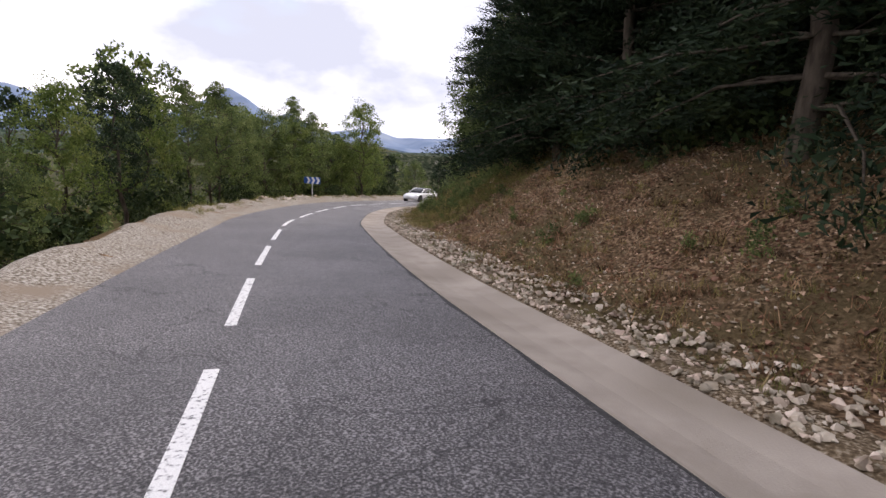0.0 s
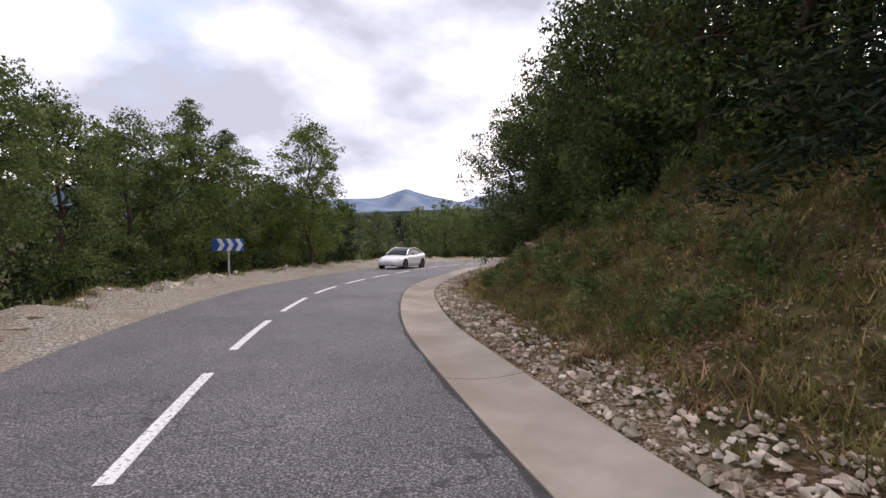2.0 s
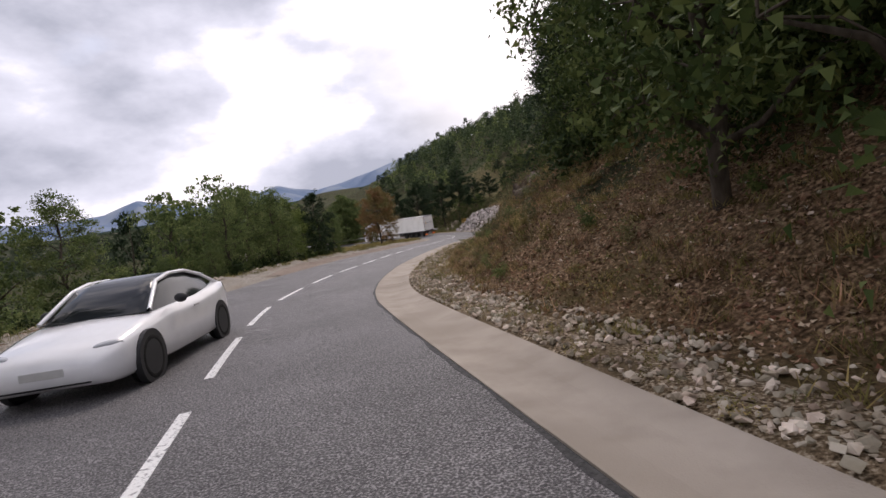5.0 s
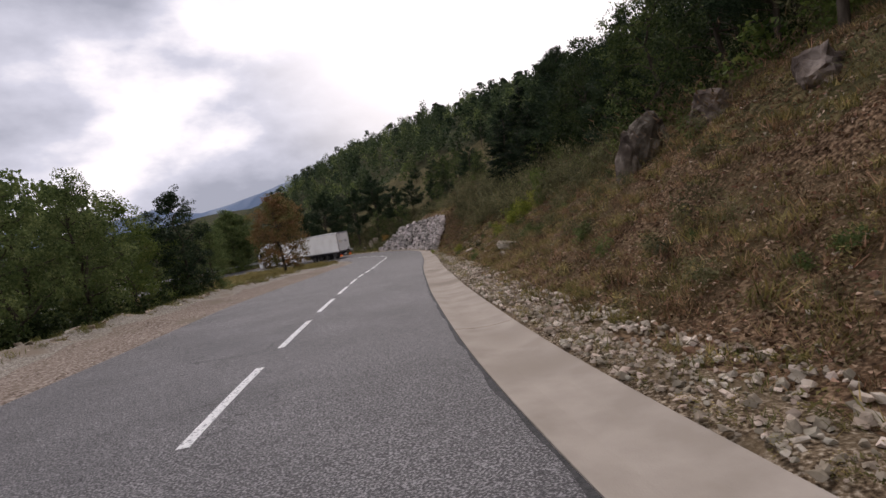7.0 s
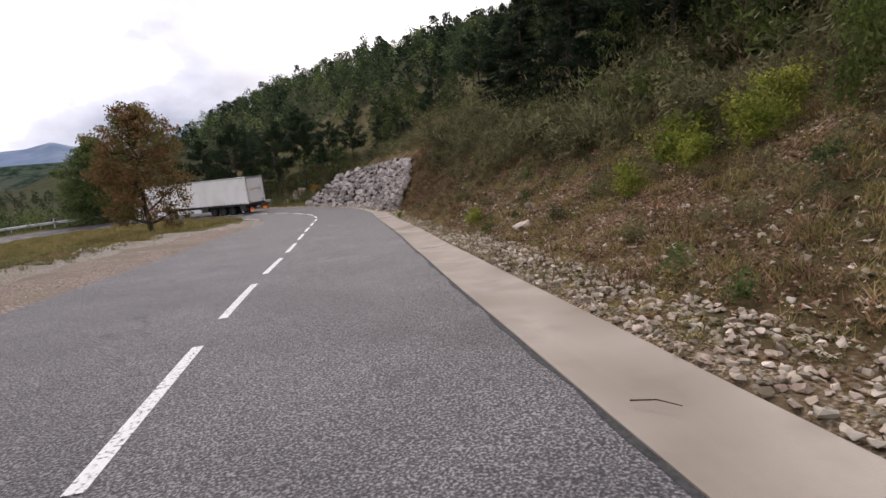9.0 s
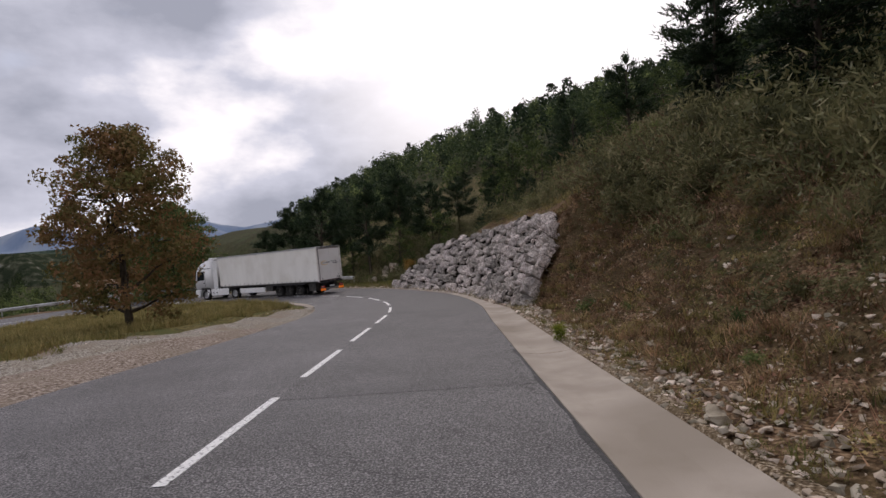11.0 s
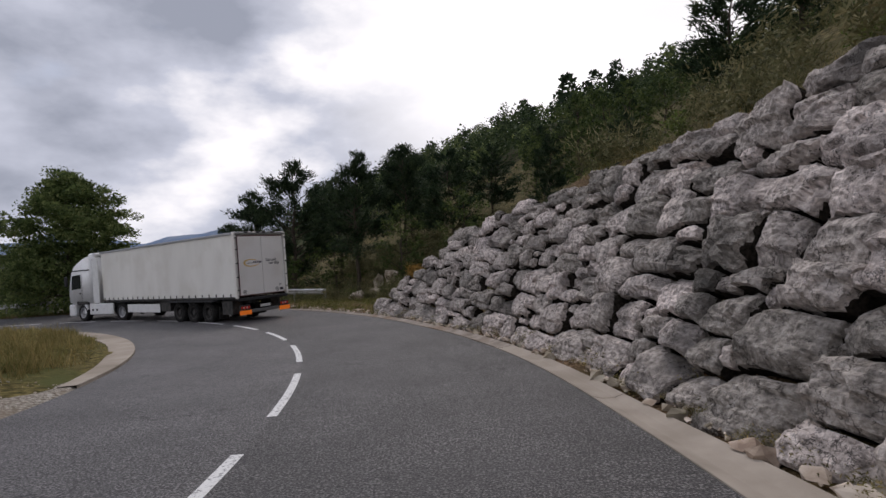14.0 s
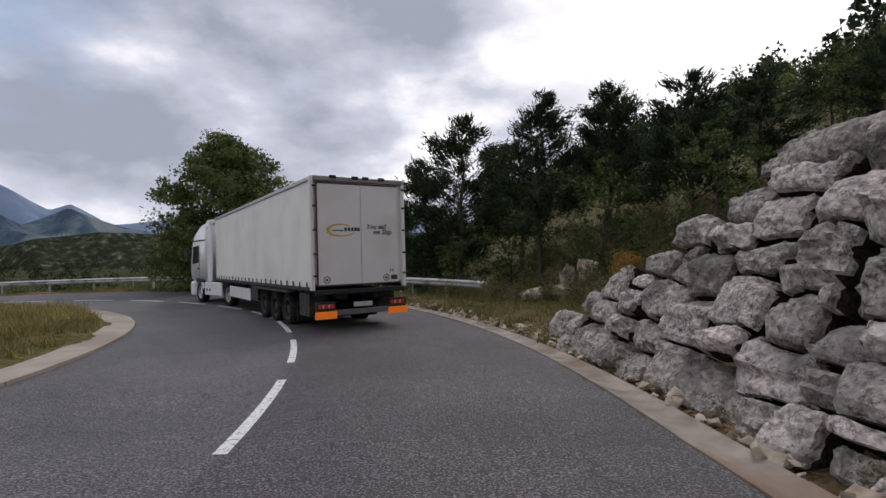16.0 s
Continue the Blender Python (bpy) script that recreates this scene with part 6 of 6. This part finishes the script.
# nearer range: dark forest with a weaker blue haze mixed into its colour
M_NEARHAZE = material("forested_mountain", [(0.045, 0.068, 0.10), (0.075, 0.105, 0.14), (0.11, 0.14, 0.17)], scale=0.012, detail=9.0, rough=1.0, stain=(0.15, 0.175, 0.19), stain_scale=0.006, stain_span=(0.56, 0.66), specular=0.0, bump=1.0, bump_scale=0.012, bump_dist=40.0)
ridge("forested_mountain", 2000, [(38, -0.4), (43, 0.5), (46, 0.9), (49, 1.5), (51.5, 2.3), (53.3, 3.1), (54.5, 2.6), (56.5, 1.7), (58, 2.4), (60, 3.5), (62, 3.0), (66, 2.0), (72, 1.6), (80, 0.8), (90, 0.4)], -70, M_NEARHAZE, "dark haze-tinted forested mountain before the blue range", 8, 0.35)
ridge("wooded_hills", 1100, [(-30, 4), (4, 3.1), (8, 2.0), (14, 0.9), (20, 0.8), (28, 0.7), (34, 0.4), (45, 0.1), (50, 0.2), (56, -0.3), (70, 0.4), (100, 0.8), (180, 1)], -70, M_MIDHILL, "dull green wooded hills across the valley", 6, 0.12)
ridge("scree_hill", 420, [(24, -2.2), (30, -0.3), (36, 0.2), (42, 0.15), (48, 0.35), (52, -0.2), (56, -1.3), (62, -2.6)], -60, M_SCREE, "scrubby hill with pale bare scree", 7, 0.10)


def farmhouse(x, y, z):
    ob = thing("farmhouse", pose(x, y, z, 0, 0, 25), "pale stone farmhouse with small dark windows in the valley", "house")
    wall = box_part("wall", (-5.4, -4, -6), (5.4, 4, 4.2), material("house_plaster", [(0.42, 0.36, 0.30), (0.55, 0.48, 0.41)], scale=0.8, rough=0.9), ob, 0.05)
    bm = bmesh.new()
    a = [bm.verts.new((-5.8, q, h)) for q, h in ((-4.4, 4.1), (0, 5.8), (4.4, 4.1))]
    b = [bm.verts.new((5.8, q, h)) for q, h in ((-4.4, 4.1), (0, 5.8), (4.4, 4.1))]
    for k in range(3):
        bm.faces.new((a[k], a[(k + 1) % 3], b[(k + 1) % 3], b[k]))
    bm.faces.new(a[::-1])
    bm.faces.new(b)
    part("roof", bm, material("roof_tiles", [(0.30, 0.20, 0.14), (0.40, 0.29, 0.21)], scale=2.0, rough=0.9), ob, "weathered tile roof")
    for k in range(5):
        box_part("window", (-4.6 + k * 2.0, -4.05, 1.4), (-3.7 + k * 2.0, -3.98, 2.9), M_GLASS, wall, 0.0, "dark window")


farmhouse(-94, 216, land_at(-94, 216) + 3.4)

# ---- loose stones, boulders ----
STONES = [mesh_arrays(rock_mesh(400 + k, M_PEBBLE, 10, 0.3, "pebble")) for k in range(10)]
CHIPS = [mesh_arrays(rock_mesh(420 + k, M_PEBBLE, 8, 0.25, "chip")) for k in range(12)]


def stone_spots(n, s_span, off, size, seed, left=False, power=1.0, small=3, lift=0.015):
    r = np.random.RandomState(seed)
    out = []
    for k in range(n):
        s = r.uniform(*s_span)
        o = off[0] + (off[1] - off[0]) * r.uniform() ** power
        d = -(float(edge_left(s)) + o) if left else float(gut(s)) + o
        x, y, _ = on_road(s, d)
        q = size[0] + (size[1] - size[0]) * r.uniform() ** small
        out.append([x, y, 0, q, r.uniform(0, 6.28), r.uniform(0.5, 0.9)])
    a = np.array(out)
    a[:, 2] = ground_z(a[:, 0], a[:, 1]) + lift
    return [tuple(v) for v in a]


scattered("gutter_stones", STONES, stone_spots(12500, (36, 140), (0.05, 1.3), (0.045, 0.13), 41, power=1.2, small=2.4, lift=0.038) + stone_spots(1500, (140, 160), (0.05, 1.0), (0.04, 0.14), 53, power=1.2) + stone_spots(130, (84, 140), (0.15, 1.3), (0.10, 0.22), 52), M_PEBBLE, "loose white limestone rubble beside the gutter", "stones")
scattered("bank_stones", CHIPS, stone_spots(6500, (38, 160), (0.9, 7.5), (0.03, 0.11), 42) + stone_spots(2600, (125, 148), (0.6, 3.6), (0.03, 0.17), 43) + stone_spots(300, (150, 161), (0.3, 4.0), (0.04, 0.22), 51) + stone_spots(120, (100, 114), (0.4, 1.6), (0.06, 0.2), 48),
          M_PEBBLE, "loose stones scattered on the bank", "stones")
scattered("shoulder_stones", STONES, stone_spots(1500, (60, 158), (0.5, 5.0), (0.02, 0.09), 44, True) + stone_spots(2000, (112, 158), (0.1, 5.0), (0.02, 0.07), 50, True) + stone_spots(600, (156, 172), (0.1, 2.2), (0.02, 0.08), 47, True), M_PEBBLE, "small stones on the gravel shoulder", "stones")


def lip_spots(n, seed):
    r = np.random.RandomState(seed)
    out = []
    for k in range(n):
        s = r.uniform(72, 152)
        x, y, _ = on_road(s, -float(edge_left(s) + shoulder_wide(s)) + r.normal() * 0.35)
        out.append([x, y, 0, 0.06 + 0.3 * r.uniform() ** 3, r.uniform(0, 6.28), r.uniform(0.5, 0.9)])
    a = np.array(out)
    a[:, 2] = ground_z(a[:, 0], a[:, 1]) + 0.02
    return [tuple(v) for v in a]


scattered("lip_rubble", STONES, lip_spots(900, 45), M_PEBBLE, "pale rubble along the edge of the drop", "stones")
scattered("wall_foot_rubble", STONES, stone_spots(700, (157, 190), (0.02, 0.8), (0.04, 0.3), 46, power=1.4), M_PEBBLE, "small broken stone at the foot of the rock wall", "stones")

scattered("soil_clods", CHIPS, stone_spots(9000, (38, 162), (0.9, 8.0), (0.04, 0.17), 49), M_CLOD, "crumbled brown soil clods on the bank", "soil")

ROCKS = [rock_mesh(500 + k, M_BROWNROCK, 24, 0.5, "boulder", cuts=2, rough=0.07) for k in range(4)]


PALE_ROCKS = [rock_mesh(510 + k, M_PEBBLE, 18, 0.45, "boulder", cuts=2, rough=0.05) for k in range(4)]


def boulder(x, y, sx, sy, sz, turn, tilt, lift, k, label):
    ob = new("boulder", (ROCKS if label.split()[0] in ("upright", "cracked", "weathered") else PALE_ROCKS)[k])
    ob.matrix_world = Matrix.LocRotScale((x, y, land_at(x, y) + lift), Euler((radians(tilt), radians(tilt * 0.4), radians(turn))), (sx, sy, sz))
    return tagged(ob, label, "boulder")


for row in ((5.35, 25.0, 0.9, 0.8, 2.1, 20, 6, 0.45, 0, "upright weathered rock pillar jutting from the bank"), (6.4, 25.8, 2.0, 1.4, 2.2, 50, -5, 0.5, 1, "cracked rock outcrop on the bank"),
            (7.2, 23.8, 1.5, 1.1, 1.3, 10, 8, 0.2, 2, "cracked rock outcrop on the bank"), (5.9, 19.3, 1.1, 0.9, 1.0, 70, 12, 0.1, 3, "weathered rock ledge on the brown bank"),
            (5.6, 16.0, 1.2, 0.9, 1.0, 30, -9, 0.1, 0, "weathered rock ledge on the brown bank"), (4.6, 12.9, 1.0, 0.8, 0.8, 15, 10, 0.08, 1, "weathered rock ledge on the brown bank"),
            (3.5, 31.6, 1.3, 0.7, 0.38, 25, 32, 0.12, 2, "slanting grey rock slab among grass"), (3.1, 30.9, 0.35, 0.3, 0.25, 10, 20, 0.1, 3, "small white broken stone"),
            (4.2, 43.4, 0.6, 0.5, 0.4, 0, 5, 0.1, 0, "pale boulder on the scree"), (5.2, 45.0, 0.42, 0.36, 0.3, 40, 9, 0.05, 1, "pale boulder on the scree"), (3.3, 51.6, 0.32, 0.26, 0.22, 80, 4, 0.08, 2, "pale boulder beside the gutter"),
            (4.6, 55.5, 0.28, 0.24, 0.2, 30, 4, 0.08, 3, "pale boulder beside the gutter"), (5.0, 60.4, 0.34, 0.3, 0.22, 15, 8, 0.04, 0, "pale boulder below the rock wall"), (4.9, 62.9, 0.4, 0.34, 0.28, 60, 6, 0.06, 1, "pale boulder below the rock wall"),
            (10.0, -10.7, 0.9, 0.7, 0.6, 20, 5, 0.1, 2, "weathered rock on the brown bank"), (7.6, -5.1, 0.7, 0.6, 0.5, 50, 5, 0.1, 3, "weathered rock on the brown bank"), (9.1, -8.1, 0.6, 0.5, 0.35, 10, 5, 0.1, 0, "weathered rock on the brown bank"),
            (-0.3, 103.2, 1.5, 1.0, 1.2, 10, 6, 0.55, 1, "grey rock among grass past the wall"), (-1.3, 103.0, 0.9, 0.7, 1.6, 40, -6, 0.6, 2, "grey rock among grass past the wall"),
            (-1.1, 101.2, 2.0, 1.2, 0.9, 60, 28, 0.4, 3, "slanting grey rock slab among grass past the wall"), (-2.7, 101.6, 1.2, 0.9, 1.0, 15, 8, 0.35, 0, "grey rock among grass past the wall"),
            (-4.6, 101.8, 0.9, 0.7, 0.6, 70, 4, 0.25, 3, "small grey rock among grass past the wall")):
    boulder(*row)

# ---- pieces of the road and of the wall ----
s = 44.0 - 4.4 * 6
while s < 250:
    x0, y0, z0 = on_road(s, 0)
    ob = ribbon("dash", s, s + 3.0, lambda q: -0.062, lambda q: 0.062, 0.006, M_PAINT, "", "", step=0.6, cross=2, thick=0.008)
    ob.parent = road
    for key in ("kind", "category", "label"):
        if key in ob:
            del ob[key]
    s += 4.4

gutter = thing("gutter", Matrix(), "pale concrete drainage gutter along the road", "gutter", kind="structure")
s, k = 14.0, 0
while s < 200:
    ln = 12.4 if s < 158 else 4.1
    ob = ribbon("slab", s + 0.003, s + ln - 0.003, edge_right, gut, 0.018 + 0.003 * (k % 3), M_CONCRETE if s < 170 else M_STAINED, "", "", step=0.8, cross=3, crown=-0.045, thick=0.14)
    ob.parent = gutter
    for key in ("kind", "category", "label"):
        if key in ob:
            del ob[key]
    s += ln
    k += 1

ribbon("road_edge_seam", 20, 196, lambda q: edge_right(q) - 0.05 - 0.016 * math.sin(q * 2.3) - 0.015 * math.sin(q * 5.1), lambda q: edge_right(q) + 0.01, 0.004, M_SEAM,
       "ragged dark bitumen seam beside the gutter", "road edge", step=0.25, cross=1, thick=0.01)

kerb = thing("island_kerb", Matrix(), "pale concrete border of the grass island", "kerb", kind="structure")
s = 171.0
while s < 232:
    ob = ribbon("slab", s + 0.01, s + 2.9, lambda q: -edge_left(q) - np.interp(q, [171, 176, 186], [0.3, 0.6, 0.8]), lambda q: -edge_left(q), 0.06, M_CONCRETE, "", "", step=0.6, cross=2, thick=0.16)
    ob.parent = kerb
    for key in ("kind", "category", "label"):
        if key in ob:
            del ob[key]
    s += 2.91


def wall_high(s):
    return float(np.interp(s, [160.1, 160.6, 161.2, 162.2, 164, 168, 172, 174, 176, 177.2, 178.4, 179.6, 180.6, 181.4], [1.2, 2.4, 3.2, 3.65, 3.85, 3.75, 3.65, 3.55, 3.1, 2.5, 1.8, 1.05, 0.5, 0.0]))


def on_wall(s, v, back):
    """The place on the battered face of the wall at height v over the road, set back into the hill."""
    x, y, z = on_road(s, float(gut(s)) + 0.14 + v * 0.52 + back)
    return x, y, z + v


rock_wall = thing("rock_wall", Matrix(), "retaining wall of rough grey limestone blocks", "rock wall", kind="structure")
wr = np.random.RandomState(77)
CELL, S_FOOT = 0.1, 160.4
sky = np.zeros(int(22.5 / CELL))
beds = []
while len(beds) < 460:
    room = np.array([wall_high(S_FOOT + (k + 0.5) * CELL) for k in range(len(sky))]) - sky
    low = np.where(room > 0.2, sky, 99.0)
    k0 = int(np.argmin(low))
    if low[k0] > 90:
        break
    k1 = k0
    wide = wr.uniform(0.36, 0.86) * (1.6 if wr.uniform() < 0.2 else 1.0)
    while k1 < len(sky) and sky[k1] - sky[k0] < 0.14 and (k1 - k0) * CELL < wide:
        k1 += 1
    w = max(k1 - k0, 2) * CELL
    base = float(np.mean(sky[k0:k1]))
    h = float(np.clip(w * wr.uniform(0.42, 0.95), 0.2, 0.60))
    sky[k0:k1] = base + h
    lean = wr.uniform(-0.13, 0.13)
    cuts = [(a, wr.uniform(0.84, 1.08)) for a in wr.uniform(0, 6.283, 4)]
    beds.append((S_FOOT + (k0 + k1) * 0.5 * CELL, base + h * 0.5, w * 0.5, h * 0.5, lean, cuts))


def bed_reach(bed, u, v):
    """Distance outside (+) or inside (-) the uneven outline of one block on the wall's face."""
    cu, cv, hu, hv, lean, cuts = bed
    x, y = (u - cu) * math.cos(lean) + (v - cv) * math.sin(lean), (v - cv) * math.cos(lean) - (u - cu) * math.sin(lean)
    r = np.maximum(np.abs(x) - hu, np.abs(y) - hv)
    for a, k in cuts:
        ca, sa = math.cos(a), math.sin(a)
        r = np.maximum(r, x * ca + y * sa - k * (abs(ca) * hu + abs(sa) * hv) * 0.88)
    return r


def on_face(s, v, out):
    """Places on the battered face, out from it towards the road; arrays."""
    k = np.arange(len(AXIS_S))
    i = np.interp(s, AXIS_S, k)
    d = edge_right(s) + gutter_wide(s) + 0.16 + v * 0.52 - out * 0.88
    x = np.interp(i, k, AXIS[:, 0]) + d * np.interp(i, k, RIGHT[:, 0])
    y = np.interp(i, k, AXIS[:, 1]) + d * np.interp(i, k, RIGHT[:, 1])
    return np.column_stack([x, y, np.interp(i, k, AXIS[:, 2]) + v + out * 0.46])


def wall_block(n, step):
    """One fitted block: broken flat faces, a chipped rim and a closed back, as places and triangles."""
    bed = beds[n]
    cu, cv, hu, hv = bed[:4]
    us, vs = np.arange(cu - hu - 0.16, cu + hu + 0.16, step), np.arange(cv - hv - 0.16, cv + hv + 0.16, step)
    U, V = np.meshgrid(us, vs)
    r = np.random.RandomState(900 + n)
    wob = np.array([noise.noise_vector((u * 2.3, v * 2.3, 7.0)) for u, v in zip(U.ravel(), V.ravel())])
    wu, wv = U + wob[:, 0].reshape(U.shape) * 0.06, V + wob[:, 1].reshape(U.shape) * 0.06
    own = bed_reach(bed, wu, wv)
    near = [b for m, b in enumerate(beds) if m != n and abs(b[0] - cu) < hu + b[2] + 0.4 and abs(b[1] - cv) < hv + b[3] + 0.4]
    other = np.min([bed_reach(b, wu, wv) for b in near], axis=0) if near else np.full(U.shape, 1.0)
    rim = np.minimum((other - own) * 0.5, 0.05 - own) - r.uniform(0.010, 0.038)
    rim = np.minimum(rim, 0.25)
    size = min(hu, hv)
    x, y = (U - cu), (V - cv)
    out = r.uniform(-0.10, 0.08) + x * r.uniform(-0.18, 0.18) + y * r.uniform(-0.16, 0.16)
    out = out - np.maximum(y + x * r.uniform(-0.35, 0.35) - hv * r.uniform(0.0, 0.9), 0) * r.uniform(0.3, 1.1)
    out = out - np.maximum(-y + x * r.uniform(-0.35, 0.35) - hv * r.uniform(0.5, 1.0), 0) * r.uniform(0.2, 1.0)
    for a in (r.uniform(-0.6, 0.6), math.pi + r.uniform(-0.6, 0.6), r.uniform(0, 6.283)):
        out = out - np.maximum(x * math.cos(a) / hu * size + y * math.sin(a) - size * r.uniform(0.35, 0.95), 0) * r.uniform(0.25, 1.1)
    layer, grain = r.uniform(4.0, 9.0), r.uniform(0.03, 0.085)
    rough = []
    for u, v, q in zip(U.ravel(), V.ravel(), wob[:, 2]):
        a = noise.noise((u * 3.1, v * 4.0, n * 3.7)) * 0.022 + noise.noise((u * 9, v * 12, n * 1.3)) * 0.020 + noise.noise((u * 24, v * 30, n)) * 0.018
        rough.append(a + (noise.cell((u * 1.8 + q, v * layer + q * 0.8 + u * 0.4, n * 5.1)) - 0.5) * grain)
    out = out + np.array(rough).reshape(U.shape)
    out = out - 0.035 * np.maximum(1 - np.maximum(rim, 0) / 0.06, 0) ** 2
    keep = rim > -step * 0.5
    cell = keep[:-1, :-1] & keep[1:, :-1] & keep[:-1, 1:] & keep[1:, 1:]
    j, i = np.nonzero(cell)
    if len(j) < 6:
        return None
    nx_ = len(us)
    a, b, c, d = j * nx_ + i, j * nx_ + i + 1, (j + 1) * nx_ + i + 1, (j + 1) * nx_ + i
    tri = np.vstack([np.column_stack([a, b, c]), np.column_stack([a, c, d])])
    edges = np.vstack([tri[:, [0, 1]], tri[:, [1, 2]], tri[:, [2, 0]]])
    code, back = edges[:, 0] * 1000003 + edges[:, 1], edges[:, 1] * 1000003 + edges[:, 0]
    rims = edges[~np.isin(code, back)]
    gv, gu = np.gradient(rim, step)
    slope = np.maximum(gu * gu + gv * gv, 0.2)
    edge = np.zeros(U.size, bool)
    edge[rims.ravel()] = True
    pull = np.clip(rim, -step, step) * edge.reshape(U.shape) * 0.9 / slope
    fu, fv = (U - pull * gu).ravel(), (V - pull * gv).ravel()
    flat_out = out.ravel()
    places = np.vstack([on_face(fu, fv, flat_out), on_face(fu, fv, flat_out - 0.10), on_face(fu, fv, np.minimum(flat_out - 0.3, -0.4)), on_face(np.array([cu]), np.array([cv]), np.array([-0.6]))])
    side, deep = rims + U.size, rims + 2 * U.size
    tri = np.vstack([tri, np.column_stack([rims[:, 1], rims[:, 0], side[:, 0]]), np.column_stack([rims[:, 1], side[:, 0], side[:, 1]]),
                     np.column_stack([side[:, 1], side[:, 0], deep[:, 0]]), np.column_stack([side[:, 1], deep[:, 0], deep[:, 1]]),
                     np.column_stack([deep[:, 1], deep[:, 0], np.full(len(rims), len(places) - 1)])])
    used, inv = np.unique(tri, return_inverse=True)
    return places[used], inv.reshape(tri.shape), 3 * len(rims)


extra = []
for n in range(len(beds)):
    if beds[n][0] - beds[n][2] < 159.75 + 0.06 * beds[n][1]:
        continue
    made = wall_block(n, 0.034 if beds[n][0] < 174 else 0.045)
    if made is None:
        continue
    va, fa, hidden = made
    if n < 300:
        mid = va.mean(axis=0)
        me = fast_mesh("stone", va - mid, fa, M_LIME)
        # block sides take the dark joint colour, which deepens the shade between stones
        me.materials.append(M_JOINT)
        me.polygons.foreach_set("material_index", np.repeat([0, 1 if beds[n][0] - beds[n][2] > 161.5 else 0], [len(fa) - hidden, hidden]))
        ob = new("stone", me)
        ob.parent = rock_wall
        ob.location = tuple(mid)
    else:
        extra.append((va, fa))
if extra:
    va, fa = joined(extra)
    upper = tagged(new("upper_stones", fast_mesh("upper_stones", va, fa, M_LIME)), kind="stuff")
    upper.parent = rock_wall
FILL = [mesh_arrays(rock_mesh(640 + k, M_LIME, 10, 0.5, "chip")) for k in range(6)]
chips = []
for k in range(520):
    s = wr.uniform(160.2, 181.6)
    x, y, z = on_wall(s, wr.uniform(0, max(wall_high(s), 0.1)), wr.uniform(0.34, 0.6))
    chips.append((x, y, z, wr.uniform(0.06, 0.22), wr.uniform(0, 6.28), wr.uniform(0.5, 0.9)))
fill = scattered("filling_stone", FILL, chips, M_LIME, "", "")
fill.parent = rock_wall
for key in ("category", "label"):
    if key in fill:
        del fill[key]


def fallen_stick(s, d, s2, d2):
    """A thin dry stick lying on the gutter."""
    a, b = np.array(on_road(s, d, 0.035)), np.array(on_road(s2, d2, 0.035))
    mid = (a + b) / 2 + np.array([0.02, 0.015, 0.012])
    v, f = tube([a, mid, b], [0.006, 0.005, 0.003], 6)
    ob = new("stick", fast_mesh("stick", v, f, M_BARK, True))
    return tagged(ob, "thin dry brown stick fallen on the concrete gutter", "stick")


fallen_stick(127.35, 3.36, 127.15, 3.6)
